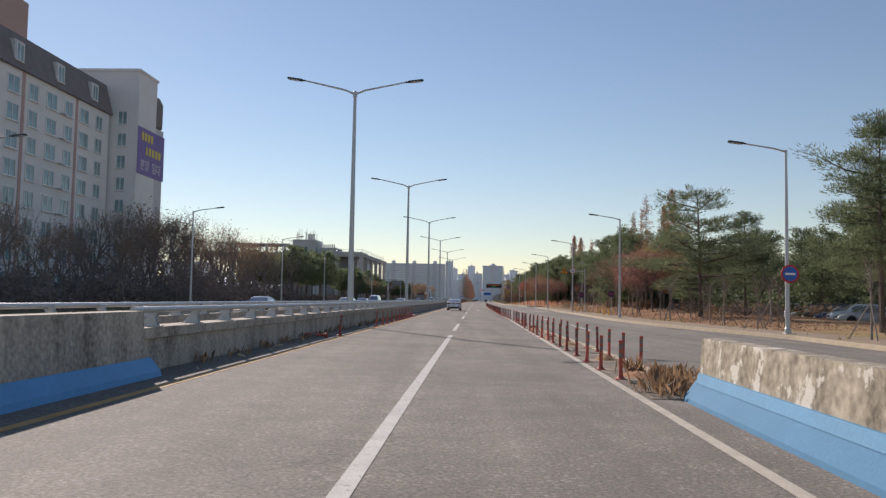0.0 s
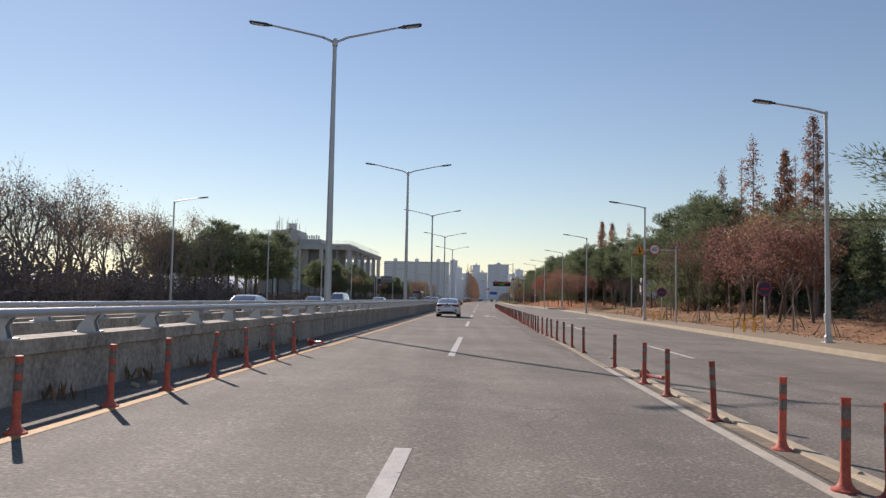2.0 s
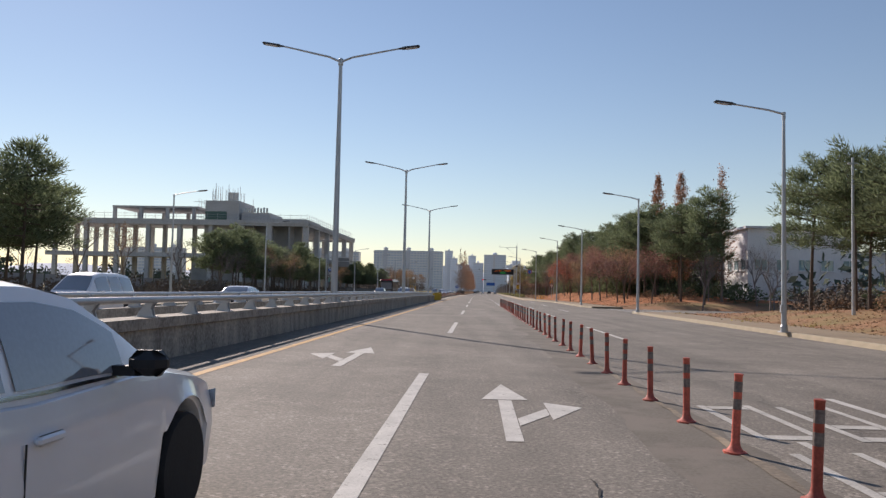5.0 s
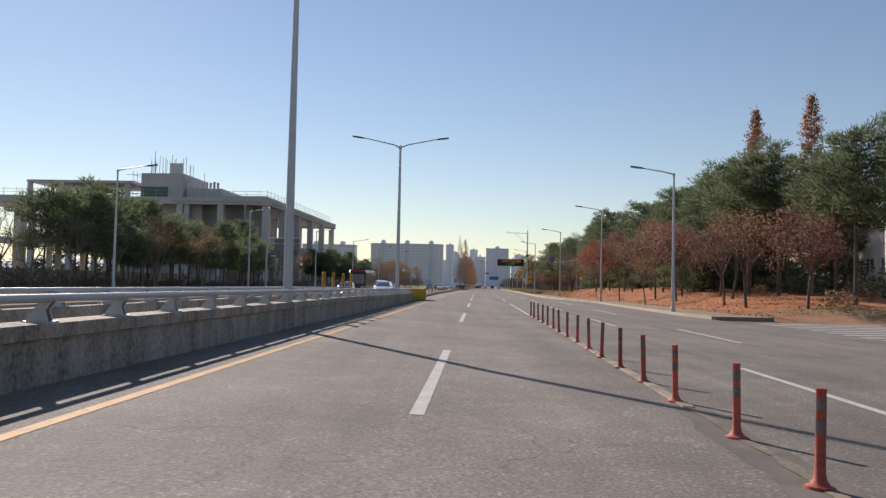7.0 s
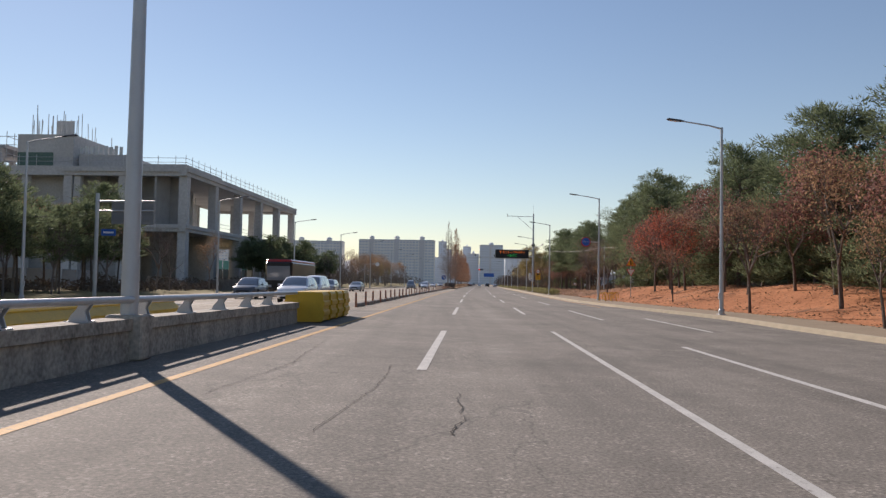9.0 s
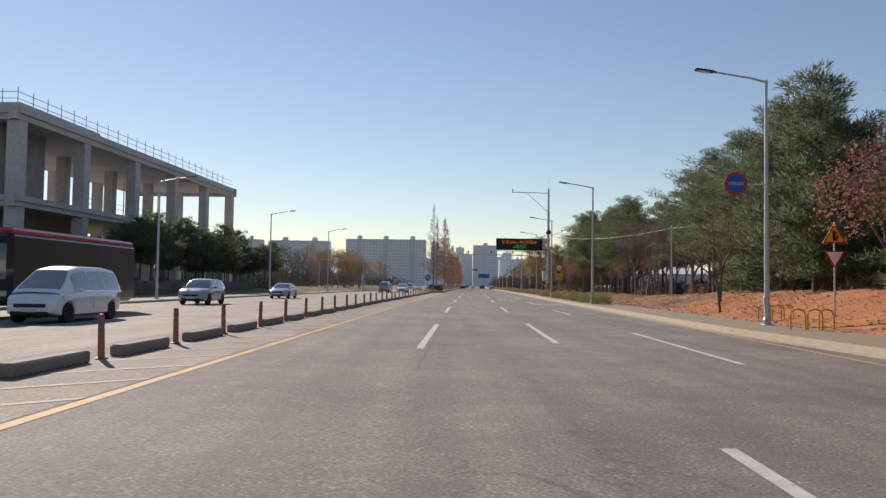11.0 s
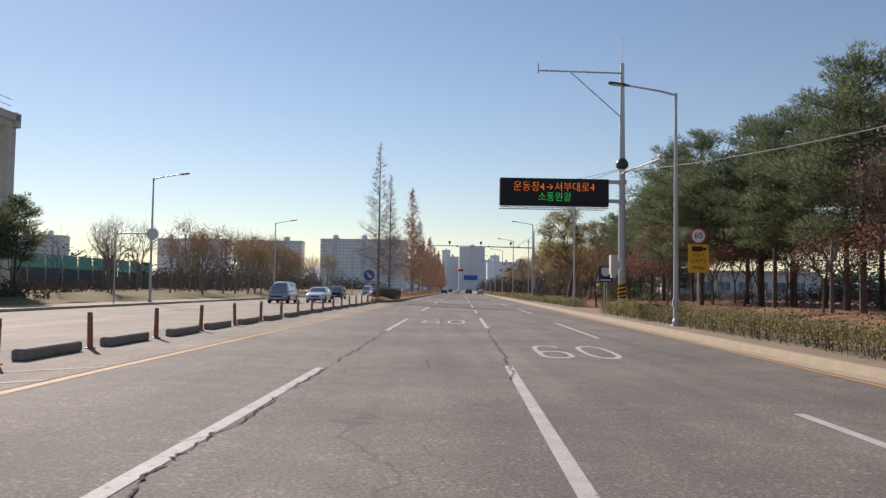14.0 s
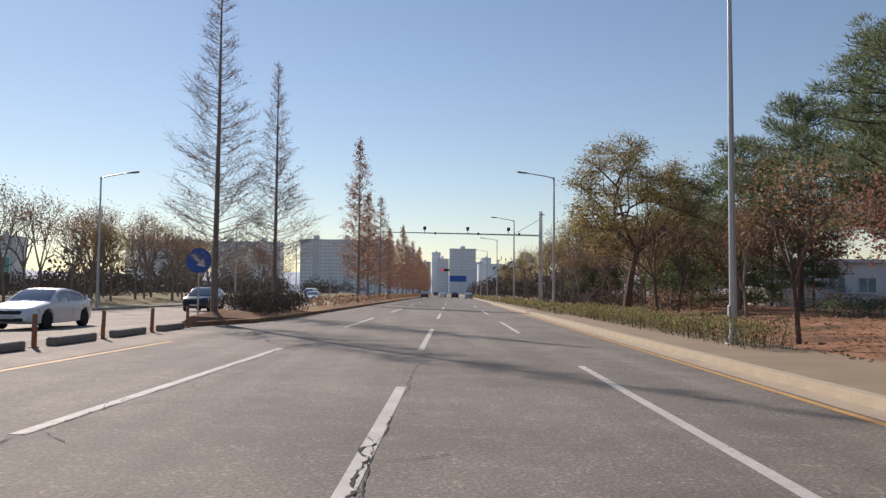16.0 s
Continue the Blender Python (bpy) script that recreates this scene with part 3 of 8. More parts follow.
crack([(2.0, 307.2), (1.88, 308.6), (1.85, 311.6), (1.72, 315.4), (1.58, 322.5)], 0.026, 20)
crack([(3.2, 306.8), (3.17, 308.2), (3.5, 308.8)], 0.022, 21)
crack([(0.73, 183.8), (0.74, 185.2), (0.70, 187.6)], 0.018, 22)
crack([(-0.66, 184.0), (-0.45, 186.8), (-0.5, 190)], 0.012, 23)
crack([(3.6, 322.5), (3.66, 327), (3.58, 331)], 0.034, 24)
crack([(1.9, 324.6), (2.9, 324.9), (3.5, 324.5)], 0.02, 25)
crack([(3.9, 325.6), (4.6, 325.3)], 0.02, 26)
crack([(4.4, 239.6), (4.9, 241.0), (4.7, 243.5)], 0.014, 27)
crack([(1.1, 241.8), (2.4, 241.5), (4.0, 241.7)], 0.008, 28)
crack([(3.4, 57), (3.1, 59), (3.3, 63)], 0.012, 30)
crack([(1.9, 93.5), (2.0, 96), (1.7, 99), (1.9, 103)], 0.016, 31)
crack([(1.3, 67), (2.1, 67.3), (3.2, 67.0)], 0.01, 32)
crack([(-2.4, 186), (-2.2, 190), (-2.6, 195)], 0.012, 18)
M_FADED = mat("faded_white", (0.48, 0.42, 0.34), 0.8, var=0.3, scale=3, fine=40, bump=0.1)
# hatching in the median past the barrier
s = Shape()
s.sheet([[P(-5.3, y, 0.0035), P(-3.4, y, 0.0035)] for y in frange(214, 350, 4)])
solid("median_strip", s, M_ASPHALT_DUSTY, "sandy worn asphalt strip along the median", "road")
for k in range(44):
    y = 211.7 + k * 1.9
    s = Shape()
    s.add([P(-5.05, y - 1.8, 0.009), P(-3.38, y, 0.009), P(-3.38, y + 0.18, 0.009), P(-5.05, y - 1.62, 0.009)], [(0, 1, 2, 3)])
    tagged(part("hatch_line", s, M_FADED), "pale hatch line painted in the median", "road marking", "hatching in the median")

# ---- walls and median barrier ----
M_WALL = mat("stained_wall", (0.20, 0.17, 0.125), 0.9, var=0.55, scale=3.0, fine=9, bump=0.4, tint=(0.37, 0.32, 0.24), stretch=(1, 1, 0.3), patch=((0.62, 0.58, 0.50), 2.6, 0.56, 0.60))
M_STRIPE = mat("blue_stripe_paint", (0.08, 0.27, 0.45), 0.6, var=0.15, scale=1.2, fine=25, bump=0.15)
M_SKYBLUE = mat("pale_blue_paint", (0.08, 0.225, 0.37), 0.85, var=0.12, scale=1.2, fine=25, bump=0.15)
M_BLUE = mat("blue_paint", (0.10, 0.33, 0.60), 0.6, var=0.12, scale=1.2, fine=25, bump=0.15)
w = thing("ramp_wall", "low stained concrete wall with a pale blue painted foot", "wall", kind="structure")
s = Shape()
s.sweep([(4.44, 0.3), (4.5, 0.95), (4.8, 0.95), (4.86, 0.3)], frange(-40, 11.9, 3))
part("wall_body", s, M_WALL, w)
s = Shape()
s.sweep([(4.2, -0.05), (4.22, 0.06), (4.40, 0.31), (4.9, 0.31), (5.1, -0.05)], frange(-40, 11.9, 3))
part("painted_foot", s, M_SKYBLUE, w, "pale sky-blue painted foot")
s = Shape()
s.sweep([(4.37, 0.285), (4.415, 0.43), (4.47, 0.43), (4.5, 0.285)], frange(-40, 11.8, 3))
part("painted_band", s, M_STRIPE, w, "stronger blue painted band")
w = thing("median_wall", "grimy concrete median wall with a blue painted foot", "wall", kind="structure")
s = Shape()
s.sweep([(-4.46, 0.28), (-4.51, 1.08), (-4.82, 1.08), (-4.86, 0.28)], frange(-40, 13.0, 3))
part("wall_body", s, M_CONCRETE, w)
s = Shape()
s.sweep([(-4.23, -0.05), (-4.27, 0.09), (-4.44, 0.30), (-4.86, 0.30), (-4.86, -0.05)], frange(-40, 13.2, 3))
part("painted_foot", s, M_BLUE, w, "deep blue painted foot")


def sag(y):
    """The barriers sink a little towards the gap in the median."""
    return -0.11 * min(1.0, max(0.0, (y - 170) / 25))


def barrier(u_face, toward, y0, y1, label):
    """Concrete base with a steel pipe rail on curved brackets. toward: +1 faces larger u."""
    root = thing("median_barrier", label, "barrier", kind="structure")
    s = Shape()
    t = toward
    s.sweep([(u_face, -0.05), (u_face - 0.02 * t, 0.57), (u_face + 0.05 * t, 0.59), (u_face + 0.05 * t, 0.775), (u_face - 0.42 * t, 0.775), (u_face - 0.45 * t, -0.05)][::t], frange(y0, y1, 4), lift=sag)
    part("concrete_base", s, M_CONCRETE, root, "rain-streaked concrete base")
    s = Shape()
    s.tube([P(u_face - 0.06 * t, y, 1.085 + sag(y)) for y in frange(y0, y1, 4)], 0.06, 10)
    part("pipe_rail", s, M_STEEL, root, "dull galvanised pipe rail", True)
    br = Shape()
    for side in (-0.07, 0.05):
        br.prism([(0.0, 0.0), (-0.30 * t, 0.0), (-0.26 * t, 0.10), (-0.17 * t, 0.2), (-0.13 * t, 0.31), (-0.06 * t, 0.33), (0.02 * t, 0.27), (-0.05 * t, 0.16)], 0.025, Matrix.Translation((0, side, 0)))
    br.box((-0.14 * t, 0, 0.012), (0.36, 0.26, 0.024))
    br.box((-0.12 * t, 0, 0.17), (0.05, 0.11, 0.24))
    me = br.mesh("rail_bracket", M_STEEL)
    n = min(290, int((y1 - y0) / 2.1))
    for k in range(n):
        ob = new("rail_bracket", me)
        ob.parent = root
        y = y0 + 1 + k * (y1 - y0 - 2) / n
        ob.matrix_basis = Matrix.Translation(P(u_face - 0.02 * t, y, 0.773 + sag(y)))
    return root


barrier(-4.72, 1, 13.2, 201.5, "concrete median barrier with a steel pipe rail on brackets")
barrier(-7.4, -1, -40, 181, "far concrete median barrier with a steel pipe rail")
s = Shape()
s.sheet([[P(-7.3, y, 0.05), P(-5.0, y, 0.05)] for y in frange(-40, 203, 5)])
solid("median_strip", s, M_EARTH, "dusty strip of ground between the barriers", "ground")

# yellow plastic crash cushion at the barrier's end
M_YPLASTIC = mat("yellow_plastic", (0.62, 0.38, 0.03), 0.5, var=0.15, scale=3, fine=30, bump=0.08)


def crash_box(y0, y1, u):
    root = thing("crash_cushion", "faded yellow ribbed plastic crash cushion", "crash cushion")
    n = 4
    for k in range(n):
        a, b = y0 + (y1 - y0) * k / n, y0 + (y1 - y0) * (k + 1) / n - 0.06
        s = Shape()
        half = [(0.55, 0.02), (0.62, 0.08), (0.62, 0.2), (0.67, 0.24), (0.67, 0.36), (0.62, 0.4), (0.62, 0.52), (0.67, 0.56), (0.67, 0.68), (0.62, 0.72), (0.62, 0.9), (0.56, 1.0)]
        s.prism([(x, z) for x, z in half] + [(-x, z) for x, z in half[::-1]], b - a, Matrix.Translation(P(u, a)))
        part("module", s, M_YPLASTIC, root)


crash_box(201.9, 207.6, -4.6)
s = Shape()
s.bevel_box(P(-7.95, 192.5, 0.45), (1.2, 14.0, 0.5), 0.2)
s.bevel_box(P(-7.95, 192.5, 0.70), (0.85, 13.7, 0.22), 0.1)
s.bevel_box(P(-7.95, 192.5, 0.12), (1.0, 13.7, 0.26), 0.06)
tagged(part("crash_drum", s, M_YPLASTIC, None), "long low yellow plastic crash cushion at the barrier's end", "crash cushion")

# ---- street lamps ----
def lamp_head(root, base, direction, length=0.75):
    s = Shape()
    d = Vector(direction).normalized()
    m = d.to_track_quat("X", "Z").to_matrix().to_4x4()
    s.bevel_box((0, 0, 0), (length, 0.27, 0.085), 0.035, (Matrix.Translation(Vector(base) + d * length * 0.45) @ m))
    s.bevel_box((0, 0, 0), (length * 0.35, 0.12, 0.07), 0.03, (Matrix.Translation(Vector(base) - d * length * 0.05) @ m))
    head = part("lamp_head", s, M_LAMP, root, "dark flat lamp head")
    s = Shape()
    s.box((0, 0, 0), (length * 0.6, 0.2, 0.02), Matrix.Translation(Vector(base) + d * length * 0.5 + Vector((0, 0, -0.05))) @ m)
    part("lens", s, M_LENS, head)


def single_lamp(h, arm=2.55, rise=0.38, label="slim grey steel street lamp with one arm"):
    root = thing("street_lamp", label, "street lamp", group="street lamps along the walk")
    s = Shape()
    s.tube([(0, 0, 0), (0, 0, 1.2), (0, 0, h)], [0.105, 0.1, 0.055], 12)
    part("pole", s, M_POLE, root, smooth=True)
    s = Shape()
    s.bevel_box((0, 0, 0.02), (0.36, 0.36, 0.04), 0.01)
    s.lathe([(0.14, 0.03), (0.14, 0.22), (0.105, 0.3)], 12)
    part("base_plate", s, M_STEEL, root)
    s = Shape()
    s.tube([(0.03, 0, h - 0.05), (-0.6, 0, h + rise * 0.28), (-arm + 0.5, 0, h + rise * 0.85)], [0.045, 0.04, 0.032], 8)
    s.tube([(0, 0, h - 0.25), (0, 0, h + 0.03)], 0.07, 10)
    part("arm", s, M_POLE, root, smooth=True)
    s = Shape()
    s.bevel_box((-0.1, 0, 0.9), (0.07, 0.13, 0.3), 0.01)
    part("hatch", s, M_STEEL, root)
    lamp_head(root, (-arm + 0.55, 0, h + rise * 0.84), (-1, 0, 0.12))
    return root


def double_lamp(h, arm=3.1, rise=0.55):
    root = thing("double_street_lamp", "tall grey double-armed street lamp in the median", "street lamp", group="double street lamps in the median")
    s = Shape()
    s.tube([(0, 0, 0), (0, 0, 1.5), (0, 0, h)], [0.15, 0.14, 0.075], 14)
    part("pole", s, M_POLE, root, smooth=True)
    s = Shape()
    s.bevel_box((0, 0, 0.38), (0.62, 0.5, 0.76), 0.03)
    part("footing", s, M_CONCRETE, root, "concrete footing")
    s = Shape()
    s.lathe([(0.085, h - 0.3), (0.11, h - 0.28), (0.11, h - 0.05), (0.07, h)], 12)
    part("collar", s, M_POLE, root)
    for d in (-1, 1):
        s = Shape()
        s.tube([(0, 0, h - 0.15), (d * 0.5, 0, h + 0.06), (d * (arm - 0.55), 0, h + rise * 0.9)], [0.05, 0.045, 0.035], 8)
        part("arm", s, M_POLE, root, smooth=True)
        lamp_head(root, (d * (arm - 0.5), 0, h + rise * 0.9), (d, 0, 0.14), 0.8)
    return root


lamp_a = double_lamp(11.15)
lamp_a.matrix_basis = Matrix.Translation(P(-5.03, 37.5, 0)) @ Matrix.Diagonal((1, 1, 1.028, 1))
for y in (6.8, 68.0, 98.5, 129.3, 159.15, 189.5):
    tall = lerp_table([(37, 1.0), (98, 0.975), (130, 0.97), (189, 0.955)], y)
    copy_thing(lamp_a, Matrix.Translation(P(-5.03 if y < 140 else -4.93 if y < 170 else -4.85, y, 0)) @ Matrix.Diagonal((1, 1, tall, 1)))
for h, spots in ((8.5, ((35.8, 15.4), (67.0, 13.45), (97.0, 13.1), (126.6, 12.75), (154.8, 13.0), (183.9, 12.7), (5, 15.4))), (9.2, ((214.4, 13.1), (246.6, 12.35), (278.8, 11.05), (310.4, 11.05))), (9.75, ((344.0, 12.0), (379.2, 11.8), (413, 11.6), (447, 11.6), (481, 11.6), (515, 11.6)))):
    first = None
    for y, u in spots:
        m = Matrix.Translation(P(u, y, 0.15))
        if first is None:
            first = single_lamp(h)
            first.matrix_basis = m
        else:
            copy_thing(first, m)
first = single_lamp(8.8, 2.6, 0.4, "slim grey street lamp beyond the oncoming lanes")
first.matrix_basis = Matrix.Translation(P(-24.4, 69.2, 0.15)) @ pose(0, 0, 0, 0, 0, 180)
for u, y in ((-24.4, 8), (-24.4, 38.5), (-24.4, 101.5), (-24.4, 130), (-24.4, 161), (-24.4, 189.5), (-24.0, 219.5), (-23.2, 250), (-22.0, 276), (-21.4, 306), (-21.3, 340.5), (-21.5, 381), (-21.5, 417), (-21.5, 453), (-21.5, 489)):
    copy_thing(first, Matrix.Translation(P(u, y, 0.15)) @ pose(0, 0, 0, 0, 0, 180) @ Matrix.Diagonal((1, 1, lerp_table([(290, 1.0), (306, 1.035), (340, 1.085)], y), 1)))

# ---- delineator posts ----
def delineator(h=0.75):
    root = thing("delineator_post", "orange-red flexible lane post with dark reflective bands", "delineator post", group="lane posts beside the ramp")
    s = Shape()
    s.lathe([(0.11, 0.0), (0.11, 0.02), (0.075, 0.035), (0.05, 0.07), (0.04, 0.12), (0.038, h - 0.02), (0.042, h - 0.015), (0.042, h), (0.02, h + 0.005)], 10)
    part("post", s, M_POST, root, smooth=True)
    for z in (h * 0.62, h * 0.84):
        s = Shape()
        s.lathe([(0.0405, z - 0.05), (0.0405, z + 0.05)], 10)
        part("band", s, M_BAND, root)
    return root


dp = delineator()
dp.matrix_basis = Matrix.Translation(P(3.82, 14.9, 0.0))
random.seed(4)
def post_run():
    """Stations of the lane posts: stretches of even steps, with the gaps of broken ones."""
    stations = [16.9, 18.95, 21.05, 23.1, 25.2, 27.25, 29.2, 31.2, 33.2, 35.25, 37.15, 41.1, 44.9, 48.5, 51.0, 52.8, 56.1, 61.0, 63.4]
    for start, end, steps in ((65.6, 74.5, 5), (74.5, 84.8, 6), (84.8, 93.9, 5), (93.9, 105.9, 7), (105.9, 142.1, 20), (142.1, 144.05, 1), (144.05, 146.5, 1), (146.5, 152.75, 3), (152.75, 157.1, 2), (157.1, 161.75, 2), (161.75, 168.3, 3), (168.3, 175.25, 3)):
        stations += [start + (end - start) * k / steps for k in range(steps)]
    return stations + [175.25]


for y in post_run():
    u = lerp_table([(16, 3.77), (29, 3.76), (33, 3.64), (41, 3.64), (45, 3.74), (56, 3.79), (63, 3.73), (74.5, 3.47), (94, 3.45), (105, 3.4), (142, 3.33), (161, 3.42), (176, 3.38)], y)
    copy_thing(dp, Matrix.Translation(P(u + random.uniform(-0.02, 0.02), y, 0)) @ pose(0, 0, 0, random.gauss(0, 1.2), random.gauss(0, 1.2), random.uniform(0, 360)))
y = 16.9
while y < 47:
    copy_thing(dp, Matrix.Translation(P(4.62 - max(0, y - 24) * 0.033, y, 0)) @ pose(0, 0, 0, random.gauss(0, 1.5), random.gauss(0, 1.5), 0))
    y += 1.98
# the left edge posts by the barrier, some knocked over
for y in (28.0, 37.0, 39.7, 41.7, 43.9, 46.1, 48.0, 49.7, 51.6, 53.5, 55.4, 57.3):
    copy_thing(dp, Matrix.Translation(P(-3.68 if y > 30 else -3.85, y, 0)) @ pose(0, 0, 0, random.gauss(0, 2), random.gauss(0, 2), 0))
copy_thing(dp, Matrix.Translation(P(-3.95, 26.2, 0.1)) @ pose(0, 0, 0, 0, -86, 20))
copy_thing(dp, Matrix.Translation(P(-3.95, 60.3, 0.1)) @ pose(0, 0, 0, 88, 0, 35))
copy_thing(dp, Matrix.Translation(P(3.95, 53.6, 0.1)) @ pose(0, 0, 0, 89, 0, 12))
s = Shape()
s.lathe([(0.13, 0.0), (0.14, 0.05), (0.11, 0.13), (0.06, 0.19), (0.05, 0.26)], 14, Matrix.Translation(P(4.0, 40.0, 0.11)) @ pose(0, 0, 0, 70, 20, 0))
tagged(part("broken_post_base", s, M_RUBBER, smooth=True), "broken-off black rubber post base lying at the lane's edge", "post base")

# what is left of the concrete strip under the lane posts, and the swept dirt beside it
def strip_u(y):
    return 3.55 + lerp_table([(50, 0.1), (93, -0.05), (142, -0.18), (162, -0.05), (176, -0.1)], y)


M_GORE = mat("gore_fill", (0.20, 0.165, 0.125), 0.95, var=0.45, scale=1.2, fine=18, bump=0.5, patch=((0.34, 0.27, 0.19), 0.8, 0.5, 0.6))
M_STRIP = mat("dusty_strip", (0.36, 0.295, 0.21), 0.9, var=0.3, scale=1.4, fine=30, bump=0.4, patch=((0.20, 0.175, 0.14), 1.3, 0.5, 0.62))
M_SWEPT = mat("swept_dirt", (0.152, 0.134, 0.110), 0.95, var=0.3, scale=1.1, fine=26, bump=0.3, patch=((0.19, 0.165, 0.138), 0.9, 0.48, 0.58))
for y0, y1 in ((56, 86), (146, 176.5)):
    s = Shape()
    s.sweep([(-0.085, -0.02), (-0.07, 0.018), (0.07, 0.018), (0.085, -0.02)], frange(y0, y1, 3), shift=strip_u)
    solid("edge_strip", s, M_STRIP, "low dusty concrete strip under the lane posts", "kerb")
s = Shape()
s.sheet([[P(strip_u(y) - 0.05 + 0.10 * noise.noise(Vector((y * 1.7, 0, 3))), y, 0.011), P(strip_u(y) + 0.06 + 0.10 * noise.noise(Vector((y * 1.3, 5, 3))), y, 0.011)] for y in frange(86, 146, 0.4)])
solid("edge_strip", s, M_GORE, "crumbled remains of a concrete strip under the lane posts", "kerb")
s = Shape()
s.sheet([[P(strip_u(y) - 0.8 * min(1.0, (151 - y) / 22, (y - 57) / 10) + 0.4 * noise.noise(Vector((y * 0.35, 2, 9))) + 0.12 * noise.noise(Vector((y * 2.3, 2, 9))), y, 0.003), P(strip_u(y) + 0.22 + 0.12 * noise.noise(Vector((y * 1.1, 8, 9))), y, 0.003)] for y in frange(58, 150, 0.5)])
solid("swept_dirt", s, M_SWEPT, "brown dirt swept against the lane posts", "dirt")

# gore between the two rows of posts: dirty filling, a pale concrete rim, heaps of swept soil
def gore_edge(y):
    return lerp_table([(12, 4.85), (24, 4.8), (47, 4.02), (56, 3.9)], y)


s = Shape()
s.sheet([[P(3.74, y, 0.012), P(gore_edge(y) - 0.02, y, 0.012)] for y in frange(12, 56, 2)])
solid("gore_strip", s, M_GORE, "dirty broken filling between the two rows of lane posts", "traffic island")
s = Shape()
s.sweep([(-0.09, -0.02), (-0.07, 0.045), (0.07, 0.045), (0.09, -0.02)], frange(12, 56, 2), shift=gore_edge)
solid("gore_rim", s, M_KERB, "low pale concrete rim round the post island", "kerb")
for u, y, wide, long_ in ((4.3, 15.6, 0.32, 0.7), (4.35, 19.9, 0.26, 0.45), (4.2, 26.2, 0.24, 0.5), (4.0, 39.4, 0.2, 0.75), (3.95, 31.0, 0.2, 0.6)):
    hr = random.Random(int(y * 10))
    s = Shape()
    rows_ = [[P(u + wide * k / 4 * math.cos(0.5236 * a) * hr.uniform(0.85, 1.15), y + long_ * k / 4 * math.sin(0.5236 * a) * hr.uniform(0.85, 1.15), 0.01 + 0.11 * (1 - (k / 4) ** 2) * hr.uniform(0.7, 1.2)) for a in range(12)] for k in range(1, 5)]
    s.sheet([r + r[:1] for r in rows_])
    s.add(rows_[0], [tuple(range(12))])
    tagged(part("soil_heap", s, M_SOIL, None, smooth=True), "small heap of swept reddish soil and leaves", "soil heap", "soil heaps", "structure")

# median posts with rubber kerb blocks past the barrier
mp = thing("median_post", "faded orange median post with grey bands", "delineator post", group="posts in the median")
s = Shape()
s.lathe([(0.11, 0.0), (0.11, 0.025), (0.06, 0.045), (0.052, 0.76), (0.04, 0.775)], 12)
part("post", s, mat("faded_post", (0.42, 0.15, 0.075), 0.6, var=0.35, scale=7, fine=40, bump=0.1), mp, smooth=True)
for z in (0.36, 0.5, 0.64):
    s = Shape()
    s.lathe([(0.0565, z - 0.03), (0.0565, z + 0.03)], 12)
    part("band", s, M_BAND, mp)
mp.matrix_basis = Matrix.Translation(P(-5.19, 251.95, 0))
kb = thing("kerb_block", "grimy dark kerb block between the median posts", "kerb block", group="kerb blocks in the median")
s = Shape()
s.bevel_box((0, 0, 0.1), (0.26, 2.2, 0.21), 0.03)
part("block", s, M_BLOCK, kb)
kb.matrix_basis = Matrix.Translation(P(-5.19, 253.68, 0)) @ pose(0, 0, 0, 0, 0, -2.4)
for k in range(-10, 30):
    y = 251.95 + 3.45 * k
    if k:
        copy_thing(mp, Matrix.Translation(P(-5.19 + random.gauss(0, 0.02), y, 0)) @ pose(0, 0, 0, random.gauss(0, 1), random.gauss(0, 1), k * 37))
        if k < 29:
            copy_thing(kb, Matrix.Translation(P(-5.19 + random.gauss(0, 0.03), y + 1.73 + random.gauss(0, 0.06), 0)) @ pose(0, 0, 0, 0, 0, -2.4 + random.gauss(0, 0.5)))


# ---- trees ----
def leaves(s, c, spread, size, n, rng, mi=0):
    c = Vector(c)
    for _ in range(n):
        q = c + Vector((rng.gauss(0, spread), rng.gauss(0, spread), rng.gauss(0, spread * 0.8)))
        a = Vector((rng.gauss(0, 1), rng.gauss(0, 1), rng.gauss(0, 1))).normalized()
        b = a.orthogonal().normalized()
        k = size * rng.uniform(0.6, 1.3)
        s.add([q - a * k * 0.6, q + b * k * 0.4, q + a * k * 0.6, q - b * k * 0.4], [(0, 1, 2, 3)], mi)


def needle_pad(s, c, reach, flat, d, n, length, width, rng):
    """A cushion of single pointed needle sprays round c, leaning outwards and up."""
    for _ in range(n):
        o = Vector((rng.gauss(0, 1), rng.gauss(0, 1), rng.gauss(0, 1))).normalized() * rng.uniform(0.35, 1.0)
        q = c + Vector((o.x * reach, o.y * reach, o.z * reach * flat))
        v = (o * 0.7 + d * 0.4 + Vector((rng.gauss(0, 0.35), rng.gauss(0, 0.35), 0.45))).normalized()
        side = v.cross(Vector((rng.gauss(0, 1), rng.gauss(0, 1), rng.gauss(0, 1)))).normalized() * width * 0.5
        s.add([q - side, q + side, q + v * length * rng.uniform(0.7, 1.25)], [(0, 1, 2)])


